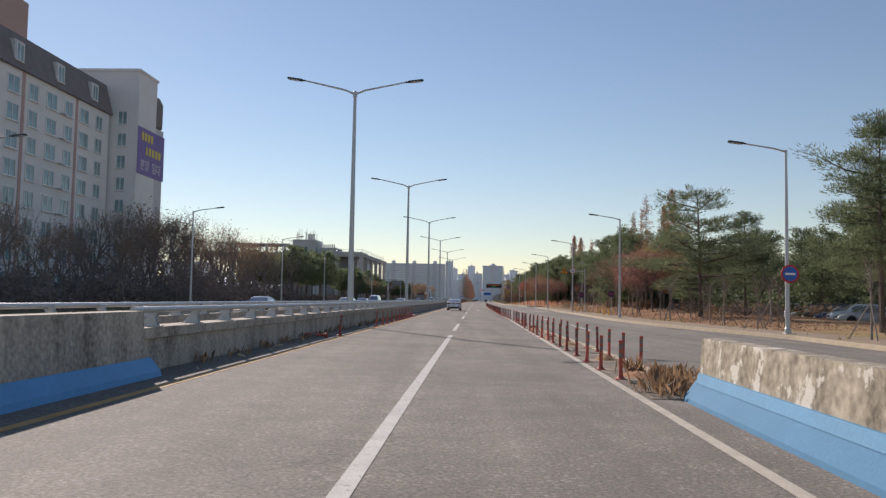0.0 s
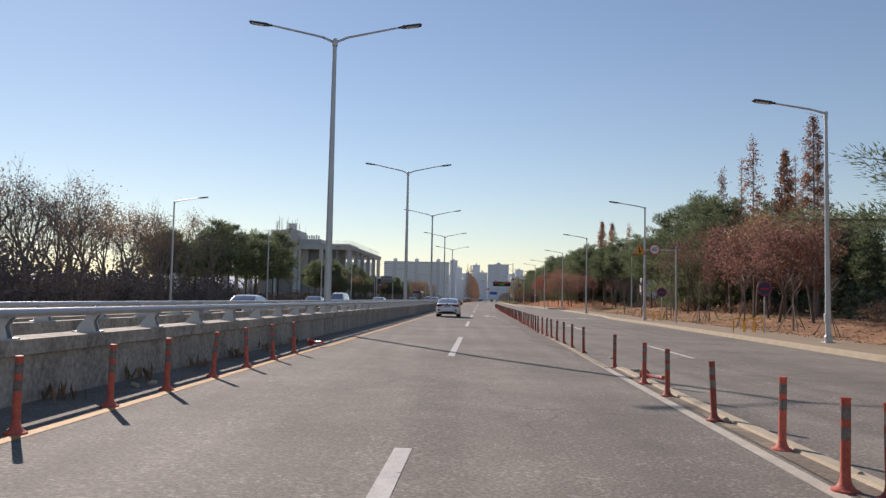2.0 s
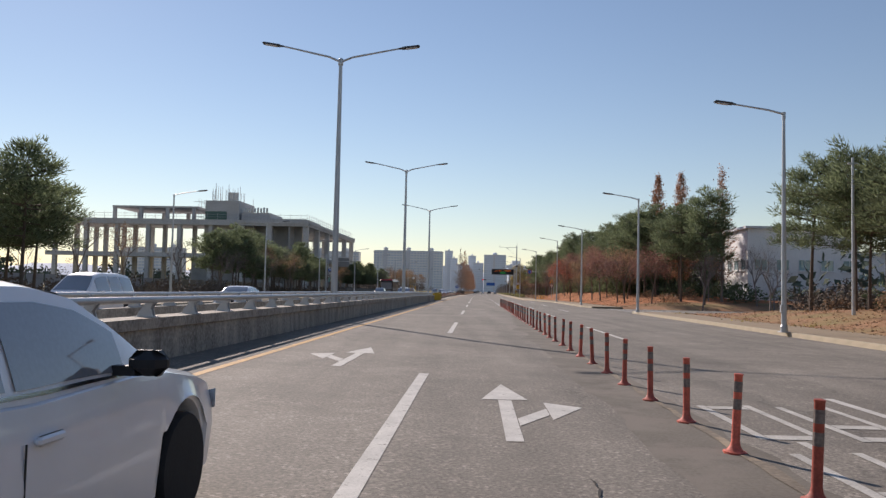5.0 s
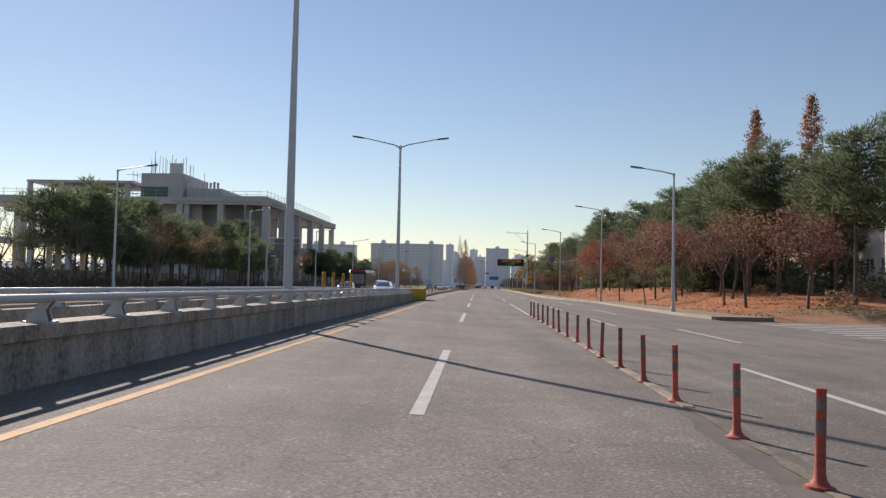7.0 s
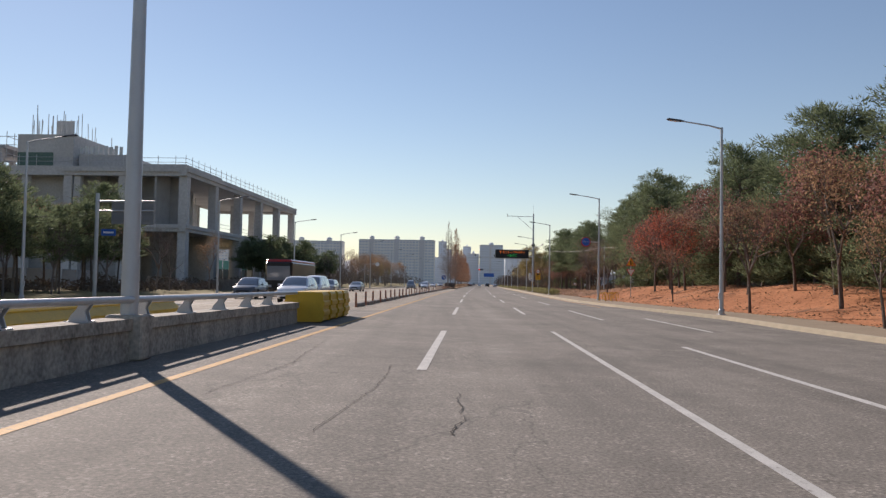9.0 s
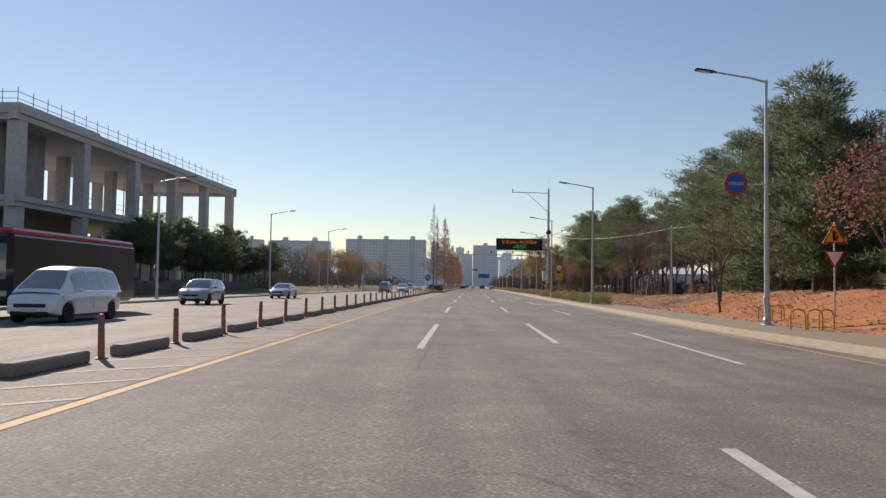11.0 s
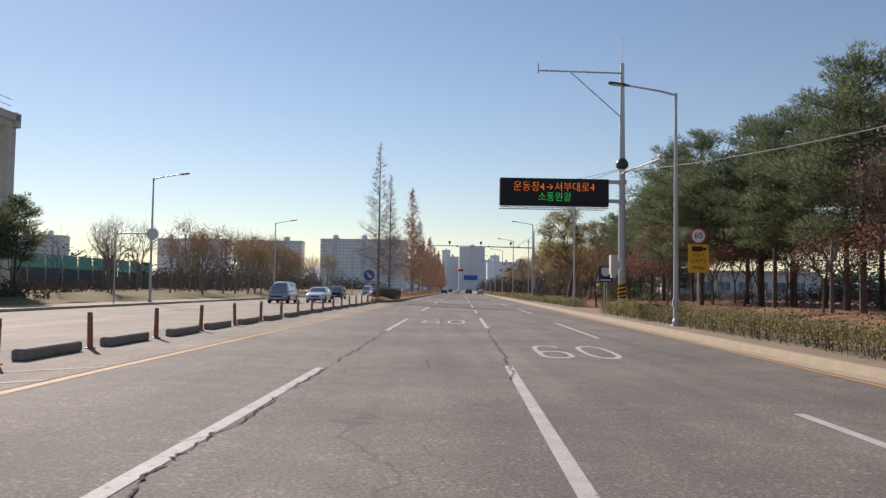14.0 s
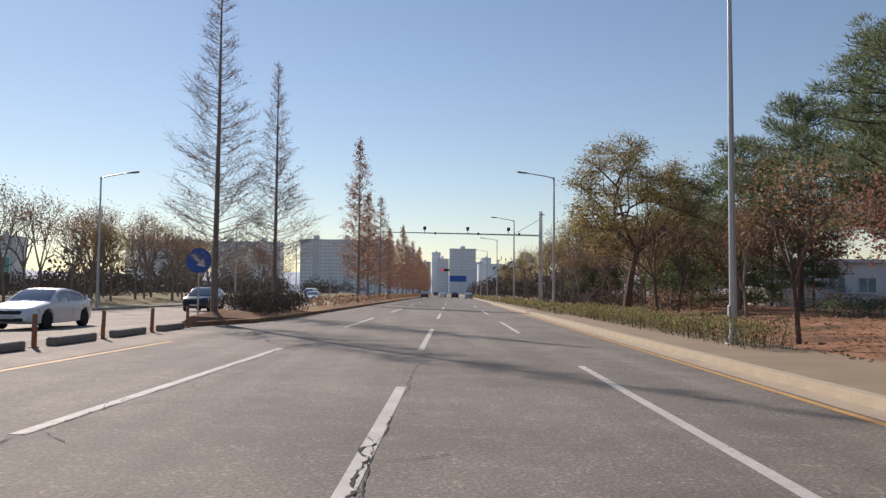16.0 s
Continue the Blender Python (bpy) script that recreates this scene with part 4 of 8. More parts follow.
def pine(h, r, seed, bare=0.14, fine=1.0, label="tall olive-green pine with layered needle boughs", group="pines beside the road", tier=0.06):
    """A pine whose boughs carry cushions of needles."""
    rng = random.Random(seed)
    root = thing("pine_tree", label, "tree", group=group)
    wood, crown = Shape(), Shape()
    lean = Vector((rng.uniform(-0.5, 0.5), rng.uniform(-0.5, 0.5), 0))
    trunk = [Vector((0, 0, -0.2)) + lean * (k / 6) ** 2 + Vector((0, 0, (h * 0.97 + 0.2) * k / 6)) for k in range(7)]
    wood.tube(trunk, [0.125 * h / 10 * (1 - 0.93 * k / 6) + 0.015 for k in range(7)], 8)
    z = h * bare
    while z < h * 0.95:
        k = (z - h * bare) / (h * (1 - bare))
        reach = r * (0.72 + 1.15 * k if k < 0.25 else 1.14 * (1 - k) ** 0.6 + 0.08) * rng.uniform(0.72, 1.12)
        n = rng.choice((4, 5, 5)) if k < 0.8 else 4
        a0 = rng.uniform(0, 6.28)
        for i in range(n):
            a = a0 + 6.28 * i / n + rng.uniform(-0.4, 0.4)
            L = reach * rng.uniform(0.62, 1.12)
            up = rng.uniform(-0.14, 0.12) + 0.5 * k - 0.3 * max(0.0, 0.2 - k)
            base = Vector((0, 0, z + rng.uniform(-0.25, 0.25))) + lean * (z / h) ** 2
            d = Vector((math.cos(a), math.sin(a), 0))
            o = Vector((-d.y, d.x, 0))
            pts = [base, base + d * L * 0.5 + Vector((0, 0, L * up * 0.3)), base + d * L + Vector((0, 0, L * up))]
            wood.tube(pts, [0.045 * L / 2, 0.03 * L / 2, 0.01], 3, cap=False)
            pads = max(2, int(L / 0.5 + 0.5))
            for j in range(pads):
                f = 0.28 + 0.72 * (j + rng.random()) / pads
                wide = 0.30 * L * (1.15 - f)
                q = base + d * L * f + o * rng.uniform(-wide, wide) * 1.5 + Vector((0, 0, L * up * f ** 1.7 + rng.uniform(-0.08, 0.2)))
                needle_pad(crown, q, (0.42 + 0.1 * L) * rng.uniform(0.75, 1.25), 0.55, d, int(46 * fine), 0.36 if fine < 1.5 else 0.25, 0.07 / fine ** 0.6, rng)
        z += h * tier * rng.uniform(0.75, 1.25)
    for _ in range(4):
        needle_pad(crown, trunk[-1] + Vector((rng.gauss(0, 0.2), rng.gauss(0, 0.2), rng.uniform(-0.7, 0.1))), 0.34, 1.1, Vector((0, 0, 1)), int(40 * fine), 0.34, 0.06 / fine ** 0.6, rng)
    part("trunk", wood, M_BARK, root)
    part("crown", crown, M_NEEDLE, root)
    return root


def metasequoia(h, r, seed, dense=1.0, label="conical rust-brown dawn redwood", twiggy=False):
    rng = random.Random(seed)
    root = thing("redwood_tree", label, "tree", group="dawn redwoods")
    wood, crown, spray = Shape(), Shape(), Shape()
    wood.tube([(0, 0, -0.2), (0, 0, h * 0.12), (0.02, 0, h * 0.5), (0, 0, h)], [0.0115 * h, 0.008 * h, 0.005 * h, 0.01], 10)
    z = h * 0.13
    while z < h * 0.985:
        k = (z - h * 0.13) / (h * 0.85)
        reach = r * max(0.0, 1 - k) ** (0.8 if dense > 0.1 else 1.25) * min(1, 0.6 + k * 3) + 0.15
        for i in range(3):
            a = rng.uniform(0, 6.28)
            L = reach * rng.uniform(0.6, 1.1)
            d = Vector((math.cos(a), math.sin(a), 0))
            up = rng.uniform(0.35, 0.75)
            base = Vector((0, 0, z))
            tip = base + d * L + Vector((0, 0, L * up))
            mid = base + d * L * 0.5 + Vector((0, 0, L * up * 0.3))
            wood.tube([base, mid, tip], [0.008 + 0.012 * L / r * h / 16, 0.009, 0.004], 3, cap=False)
            for j in range(int(3 + L * (4 if dense > 0.1 else 7))):
                f = rng.uniform(0.3, 1)
                q = base.lerp(tip, f) - Vector((0, 0, L * up * 0.2 * (1 - f)))
                v = Vector((rng.gauss(0, 0.5), rng.gauss(0, 0.5), 0.25)).normalized() + d * 0.5
                wood.tube([q, q + v * L * 0.22], [0.006, 0.003], 3, cap=False)
                if twiggy:
                    for f2 in (0.45, 1.0):
                        p2 = q + v * L * 0.22 * f2
                        w2 = (v + Vector((rng.gauss(0, 0.6), rng.gauss(0, 0.6), rng.uniform(0, 0.7)))).normalized()
                        spray.tube([p2, p2 + w2 * rng.uniform(0.14, 0.34)], [0.004, 0.002], 3, cap=False)
                if rng.random() < dense * (1 if dense > 0.1 else 1.5):
                    leaves(crown, q + v * L * 0.12, 0.16, 0.15 if dense > 0.1 else 0.08, int(18 * min(1, dense) + 2), rng)
        z += h * 0.0095 * rng.uniform(0.8, 1.4)
    part("trunk", wood, M_BARK_GREY, root)
    if crown.v:
        part("crown", crown, M_META, root)
    if spray.v:
        tagged(part("twig_spray", spray, M_FINE_TWIG, root), kind="stuff")
    return root


def broadleaf(name, h, r, seed, leaf, n_leaf, size, bare=0.28, depth=4, label="", group="", bark=None, spread=0.3, twigs=0):
    """A branching tree; leaf None leaves it bare."""
    rng = random.Random(seed)
    root = thing(name, label, "tree", group=group)
    wood, crown = Shape(), Shape()
    tips = []

    def grow(p, d, L, rad, lvl):
        bend = Vector((rng.gauss(0, 0.12), rng.gauss(0, 0.12), 0.05))
        mid = p + d * L * 0.5 + bend * L * 0.4
        end = p + (d + bend).normalized() * L
        wood.tube([p, mid, end], [rad, rad * 0.8, rad * 0.6], 6 if lvl < 2 else (4 if lvl < 3 else 3), cap=False)
        if lvl >= depth:
            tips.append(end)
            tips.append(mid)
            for _ in range(twigs):
                v = (d + Vector((rng.gauss(0, 0.6), rng.gauss(0, 0.6), rng.gauss(0.25, 0.4)))).normalized()
                q = mid.lerp(end, rng.random())
                wood.tube([q, q + v * L * rng.uniform(0.5, 1.1)], [rad * 0.5, rad * 0.25], 3, cap=False)
            return
        n = rng.choice((2, 3, 3)) if lvl else rng.choice((3, 4))
        for i in range(n):
            a = 6.28 * i / n + rng.uniform(-0.5, 0.5)
            flare = rng.uniform(0.45, 0.95)
            o = d.orthogonal().normalized()
            o = Matrix.Rotation(a, 3, d) @ o
            nd = (d + o * flare * r / h * 2.2 + Vector((0, 0, 0.12))).normalized()
            grow(end if i else mid.lerp(end, 0.6), nd, L * rng.uniform(0.58, 0.82), rad * 0.58, lvl + 1)

    grow(Vector((0, 0, -0.1)), Vector((rng.uniform(-0.06, 0.06), rng.uniform(-0.06, 0.06), 1)), h * bare, 0.0165 * h, 0)
    top = max(t.z for t in tips)
    k = h / top
    wood.v = [(x, y, z * k) for x, y, z in wood.v]
    for t in tips:
        t = Vector((t.x, t.y, t.z * k))
        if leaf is not None:
            leaves(crown, t, spread, size, n_leaf, rng)
    part("trunk", wood, bark or M_BARK_GREY, root)
    if crown.v:
        part("crown", crown, leaf, root)
    return root


random.seed(11)


def spread_copies(models, spots, zf=None, sc=(0.85, 1.15)):
    """Sets the models at (u, y) in turn; the first use of each is the model itself."""
    used = set()
    for i, (u, y) in enumerate(spots):
        m = models[i % len(models)]
        k = random.uniform(*sc)
        at = Matrix.Translation(P(u, y, zf(u, y) if zf else 0.1)) @ pose(0, 0, 0, 0, 0, random.uniform(0, 360))
        if m.name not in used:
            used.add(m.name)
            m.matrix_basis = at
            m.scale = (k, k, k)
        else:
            c = copy_thing(m, at)
            c.scale = (k * random.uniform(0.92, 1.08), k * random.uniform(0.92, 1.08), k)


def more_copies(models, spots, zf=None, sc=(0.85, 1.15)):
    """Further copies of models that already stand."""
    for u, y in spots:
        k = random.uniform(*sc)
        c = copy_thing(random.choice(models), Matrix.Translation(P(u, y, zf(u, y) if zf else 0.1)) @ pose(0, 0, 0, 0, 0, random.uniform(0, 360)))
        c.scale = (k * random.uniform(0.9, 1.1), k * random.uniform(0.9, 1.1), k)


pines = [pine(12.0, 4.4, 1, 0.07, 1.0), pine(11.0, 4.1, 2, 0.12, 1.0), pine(12.5, 4.3, 3, 0.08, 1.0), pine(10.5, 4.5, 5, 0.06, 1.0)]
near_pines = [pine(12.2, 4.0, 11, 0.3, 2.2), pine(11.4, 3.9, 12, 0.33, 2.2)]
open_pines = [pine(8.8, 3.3, 61, 0.5, 1.3, "pine with a flat open crown over a bare trunk"), pine(9.4, 3.1, 62, 0.46, 1.3, "pine with a flat open crown over a bare trunk")]
lone_pine = pine(12.2, 6.0, 71, 0.15, 1.7, tier=0.088)
back_pines = [pine(11.6, 3.9, 7, 0.18, 0.6), pine(10.8, 3.7, 8, 0.2, 0.6)]
spots = [(27, 34), (29, 31)]
for y in frange(110, 127, 4.4):
    spots += [(random.uniform(22.5, 25.5), y + random.uniform(-2, 2)), (random.uniform(28, 34), y + random.uniform(-2, 2))]
    if random.random() < 0.6:
        spots.append((random.uniform(36, 44), y))
for y in frange(180, 268, 4.6):
    spots += [(random.uniform(22, 26) - (1.0 if y > 235 else 0), y + random.uniform(-2, 2)), (random.uniform(28, 34), y + random.uniform(-2, 2))]
    if random.random() < 0.5:
        spots.append((random.uniform(35, 44), y))
for y in frange(372, 470, 14):
    spots += [(random.uniform(22, 34), y)]
verge_pines = [q for q in spots if q[0] <= 27 and 176 < q[1] < 204]
spread_copies(pines, [q for q in spots if q[0] <= 27 and q not in verge_pines], bank_z, (0.86, 1.06))
spread_copies(back_pines, [q for q in spots if q[0] > 27 and not (q[0] > 29 and 176 < q[1] < 205)], bank_z, (0.86, 1.1))
spots = []
for y in frange(136, 176, 10):
    spots += [(random.uniform(54, 68), y)]
for y in frange(60, 112, 6):
    spots += [(random.uniform(31, 36), y), (random.uniform(37, 46), y + 3)]
more_copies(back_pines, spots, bank_z, (0.68, 0.9))

more_copies(pines, [(27, 284), (27.5, 275), (24.8, 270)], bank_z, (1.02, 1.17))
spread_copies(open_pines, [(21.2, 131.5), (23.6, 135), (21.8, 139.5), (24.6, 143.5), (26.5, 139), (23.0, 148), (27.5, 147)], bank_z, (0.92, 1.06))
more_copies(open_pines, verge_pines, bank_z, (1.12, 1.3))
spread_copies(near_pines, [(26, 293), (30, 300), (29, 310), (21.5, 316), (23, 320.5), (21, 325), (23.8, 329), (27.5, 318), (28.5, 327), (25, 337), (26.5, 344), (24, 351), (26, 358), (24, 366), (23.5, 294.5), (23.5, 289), (22, 283), (24.5, 279), (21.6, 275), (21.5, 267.5), (19.5, 334), (19.2, 339.5), (20.5, 345), (21.8, 353), (22.5, 331)], bank_z, (0.96, 1.1))

z0 = bank_z(20.3, 66.6)
lone_pine.matrix_basis = Matrix.Translation(P(20.3, 66.6, z0))
q = (11.6 - z0) / 12.2
lone_pine.scale = (q * 1.38, q * 1.38, q)
for u, y, top, wide in ((20.8, 37.8, 10.9, 1.08), (23.5, 41.5, 9.6, 1.0), (26, 72, 10.0, 1.1)):
    z0 = bank_z(u, y)
    q = (top - z0) / 12.2
    c = copy_thing(near_pines[0], Matrix.Translation(P(u, y, z0)) @ pose(0, 0, 0, 0, 0, y * 7))
    c.scale = (q * wide, q * wide, q)

metas = [metasequoia(16.5, 2.3, 21, 0.5), metasequoia(15, 1.7, 22, 0.26, "thin conical rust-brown dawn redwood"), metasequoia(17, 1.5, 23, 0.13, "sparse spire-like dawn redwood with few rusty needles")]
meta_at = [(25, 95, 15.6, 0), (24, 113.4, 14.7, 1), (24, 107.7, 14.7, 2), (24, 104.7, 16.1, 1), (26, 103, 14.6, 0), (28, 105.7, 14.6, 2), (27, 99, 13.5, 1),
           (27.9, 212.2, 19.6, 0), (28, 199.7, 18.0, 0), (28.5, 184, 16.4, 1), (36, 128, 15, 1), (34, 136, 13, 0)]
met_used = set()
for k, (u, y, top, i) in enumerate(meta_at):
    z0 = bank_z(u, y)
    q = (top - z0) / (16.5, 15, 17)[i]
    at = Matrix.Translation(P(u, y, z0)) @ pose(0, 0, 0, 0, 0, k * 67)
    if i in met_used:
        c = copy_thing(metas[i], at)
    else:
        met_used.add(i)
        c = metas[i]
        c.matrix_basis = at
    c.scale = (q, q, q)

maples = [broadleaf("maple_tree", 6.0, 3.4, 31, M_MAPLE, 20, 0.11, 0.3, 4, "small maple with withered dark red leaves", "maples on the bank", M_BARK, 0.36),
          broadleaf("maple_tree", 5.4, 3.2, 32, M_MAPLE, 18, 0.11, 0.3, 4, "small maple with withered dark red leaves", "maples on the bank", M_BARK, 0.36),
          broadleaf("brown_tree", 6.2, 3.0, 33, M_DRY, 14, 0.11, 0.3, 4, "small tree with shrivelled brown leaves", "brown-leaved trees on the bank", M_BARK, 0.36)]
spots = []
for y in frange(84, 112, 3.0):
    spots.append((random.uniform(19.3, 22.5), y))
for y in frange(182, 248, 4.4):
    spots.append((random.uniform(17.8, 20.8) - (1.2 if y > 235 else 0), y))
spread_copies(maples, spots, bank_z, (0.92, 1.22))

bare = [broadleaf("bare_tree", 7.5, 4.2, 41, None, 1, 0.12, 0.22, 5, "leafless grey-brown roadside tree with fine twigs", "bare trees", M_TWIG, twigs=3),
        broadleaf("bare_tree", 6.6, 4.0, 42, None, 2, 0.12, 0.22, 5, "leafless grey-brown roadside tree with fine twigs", "bare trees", M_TWIG, twigs=3),
        broadleaf("brown_tree", 7.0, 3.6, 43, M_DRY, 12, 0.1, 0.22, 4, "tree with thin brown winter leaves", "brown-leaved trees", M_BARK_GREY, 0.45, 3)]
spots = []
for y in frange(66, 128, 3.4):
    spots += [(random.uniform(-30.5, -27), y), (random.uniform(-37, -31.5), y + 1.5)]
    if y > 80:
        spots.append((random.uniform(-48, -38), y))
spread_copies(bare, spots, None, (1.12, 1.5))
spots = []
for y in frange(38, 64, 3.6):
    spots += [(random.uniform(-31, -27.5), y), (random.uniform(-37, -31.5), y + 1.5)]
for y in frange(128, 215, 14):
    spots.append((random.uniform(-40, -34), y))
for y in frange(352, 480, 7):
    spots += [(random.uniform(-34, -27), y), (random.uniform(-46, -36), y + 3)]
for y in frange(322, 352, 8):
    spots.append((random.uniform(-31, -28), y))
more_copies(bare, [q for q in spots if not 378 < q[1] < 440], None, (0.8, 1.15))
more_copies(bare, [q for q in spots if 378 < q[1] < 440], None, (1.1, 1.4))
more_copies(bare[2:], [(random.uniform(-33, -25.5), y) for y in frange(372, 450, 4)], None, (1.1, 1.35))
more_copies(bare[:2], [(26, 163), (29, 170), (24, 176), (31, 180), (27, 184)], bank_z, (0.75, 1.0))
more_copies(bare[:2], [(21.6, 296), (22.5, 301), (21.3, 305), (22, 308), (20.6, 312), (22.2, 290), (24, 304), (20, 316)], bank_z, (0.95, 1.25))

west_pines = [pine(8.6, 3.4, 51, 0.42, 0.85, "dark pine with a flat open crown", "pines beyond the oncoming lanes"), pine(7.6, 3.2, 52, 0.46, 0.85, "dark pine with a flat open crown", "pines beyond the oncoming lanes")]
spots = []
for y in frange(124, 149, 5):
    spots += [(random.uniform(-31, -26.5), y), (random.uniform(-38, -32), y + 2)]
for y in frange(196, 244, 4.5):
    spots += [(random.uniform(-32, -27.5), y + random.uniform(-1, 1))]
spread_copies(west_pines, [q for q in spots if q[1] > 190], None, (0.7, 0.95))
more_copies(west_pines, [q for q in spots if q[1] < 190], None, (1.05, 1.25))
spots = []
for y in frange(298, 336, 3.4):
    spots += [(random.uniform(-33.5, -29), y), (random.uniform(-38, -33), y + 1.5)]
more_copies(west_pines, spots, lambda u, y: 0.3, (0.72, 0.98))
more_copies(bare, [(random.uniform(-30.5, -27), y) for y in frange(188, 250, 5)], None, (0.8, 1.05))
more_copies(west_pines, [(random.uniform(-37, -31), y) for y in frange(196, 252, 3.4)], None, (0.95, 1.2))
more_copies(bare, [(-28, 205), (-27, 214), (-29, 222), (-27.5, 229), (-28, 238), (-29, 250), (-28, 262)], None, (0.7, 0.95))

# median island trees
isl = [metasequoia(15.6, 2.8, 61, 0.06, "tall nearly leafless dawn redwood in the median", True), metasequoia(13.9, 2.5, 62, 0.09, "tall nearly leafless dawn redwood in the median", True), metasequoia(17.4, 2.7, 63, 0.3, "dawn redwood with thin rust-brown leaves in the median")]
isl[0].matrix_basis = Matrix.Translation(P(-5.45, 355.9, 0.2))
isl[1].matrix_basis = Matrix.Translation(P(-5.3, 366, 0.2))
isl[2].matrix_basis = Matrix.Translation(P(-5.25, 403.5, 0.2))
for k, y in enumerate(frange(418, 640, 11)):
    c = copy_thing(isl[2], Matrix.Translation(P(-5.5 + random.uniform(-0.4, 0.4), y, 0.2)) @ pose(0, 0, 0, 0, 0, k * 73))
    q = random.uniform(0.62, 0.85)
    c.scale = (q * 1.2, q * 1.2, q)

ylw = [broadleaf("yellow_tree", 12.0, 10.5, 78, M_YELLOWLEAF, 62, 0.11, 0.17, 5, "broad tree with thinning yellow-green leaves", "yellowing trees", M_BARK, 0.27, 3),
       broadleaf("yellow_tree", 8.5, 5.6, 72, M_YELLOWLEAF, 8, 0.12, 0.2, 5, "broad tree with thinning yellow-green leaves", "yellowing trees", M_BARK_GREY, 0.4, 2)]
ylw[0].matrix_basis = Matrix.Translation(P(15.4, 372, 0.3))
ylw[0].scale = (1.4, 1.4, 0.9)
spread_copies([ylw[1]], [(17.5, 405), (19.5, 388), (27, 384), (17, 424), (20, 440), (17, 458), (19, 476), (17, 495), (18, 520), (-27, 396), (-28, 420), (24, 101), (27, 104)], bank_z, (0.85, 1.1))
small = [broadleaf("slender_tree", 4.6, 3.0, 75, M_DRY, 9, 0.08, 0.3, 4, "slender little tree with a few brown leaves", "slender trees on the verge", M_BARK, 0.3),
         broadleaf("slender_tree", 5.2, 2.6, 76, M_DRY, 3, 0.07, 0.3, 4, "slender little tree almost bare of leaves", "slender trees on the verge", M_BARK, 0.35)]
spots = [(13.9, 344.2), (14.8, 362), (17, 366), (15.5, 217.2), (15.2, 203.3), (14.2, 257.5), (15.3, 232), (16.0, 263)]
spots += [(random.uniform(20, 23), y) for y in frange(285, 335, 9)]
spread_copies(small, spots, bank_z, (0.85, 1.15))

more_copies(bare, [(random.uniform(16, 24), y) for y in frange(384, 452, 4.5)], bank_z, (1.0, 1.3))
more_copies(maples, [(19.2, 347.5), (17.6, 336), (24, 376), (28, 392), (22, 399)], bank_z, (0.9, 1.1))
more_copies(back_pines, [(random.uniform(24, 34), y) for y in frange(378, 450, 8)], bank_z, (0.7, 0.85))
more_copies(bare[2:], [(21, 299.5), (22.4, 303.5), (20.6, 307.5), (23.4, 310.5), (24.6, 301.5), (25, 307), (21.2, 313)], bank_z, (1.0, 1.25))
red = broadleaf("red_maple", 6.6, 4.2, 37, M_RED, 26, 0.12, 0.28, 4, "small maple in bright rusty red autumn leaf", "", M_BARK, 0.36)
red.matrix_basis = Matrix.Translation(P(17.2, 239.5, bank_z(17.2, 239.5)))
more_copies([maples[0]], [(18.2, 244)], bank_z, (1.15, 1.2))

# staked saplings
def sapling(seed):
    rng = random.Random(seed)
    root = thing("sapling", "bare staked sapling on the verge", "sapling", group="staked saplings")
    s = Shape()
    s.tube([(0, 0, 0), (0.03, 0, 1.3), (0, 0.02, 2.2)], [0.045, 0.035, 0.02], 6)
    part("stem", s, M_BARK_GREY, root)
    s = Shape()
    for k in range(22):
        a = rng.uniform(0, 6.28)
        z = rng.uniform(1.3, 2.3)
        d = Vector((math.cos(a), math.sin(a), 1.6)).normalized()
        L = rng.uniform(0.5, 1.1)
        s.tube([(0, 0, z), Vector((0, 0, z)) + d * L], [0.014, 0.004], 3, cap=False)
        s.tube([Vector((0, 0, z)) + d * L * 0.5, Vector((0, 0, z)) + d * L * 0.5 + Vector((math.cos(a + 1), math.sin(a + 1), 1)) * 0.3], [0.007, 0.003], 3, cap=False)
    tagged(part("twig_spray", s, M_BARK_GREY, root), kind="stuff")
    for k in range(3):
        a = 2.09 * k + 0.3
        s = Shape()
        s.tube([(0.75 * math.cos(a), 0.75 * math.sin(a), -0.05), (0.04 * math.cos(a), 0.04 * math.sin(a), 1.25)], 0.025, 6)
        part("stake", s, M_BARK_GREY, root)
    return root


saps = [sapling(1), sapling(2)]
spots = [(15.2, 24), (17.6, 27.5), (16.8, 31), (19.5, 33), (15.9, 41), (18.2, 44), (16.4, 48), (20, 50), (17, 53), (15.3, 57), (18.6, 60), (16, 63), (19, 65), (16.2, 73), (17, 79), (16.5, 85), (15.8, 92), (17.5, 95.5), (15.4, 99.6), (16.8, 104), (18, 108), (16, 112), (17.2, 117), (16.2, 122)]
spread_copies(saps, spots, bank_z, (0.85, 1.2))

# ---- undergrowth and far woods ----
def thicket(name, label, spots, h, size, per, seed, material, zf=None):
    """Uneven masses of leafy clumps round the given (u, y, radius)."""
    rng = random.Random(seed)
    s = Shape()
    for u, y, r in spots:
        k = h * rng.uniform(0.55, 1.2)
        z0 = zf(u, y) if zf else 0.1
        for _ in range(per):
            a, q = rng.uniform(0, 6.28), r * math.sqrt(rng.random())
            z = rng.random() ** 0.7 * k * (1 - 0.55 * (q / r) ** 2)
            c = P(u + q * math.cos(a), y + q * math.sin(a), z0 + z)
            leaves(s, c, size * 0.5, size, 3, rng)
    ob = part(name, s, material, None, label)
    return tagged(ob, label, "undergrowth", "", "stuff")


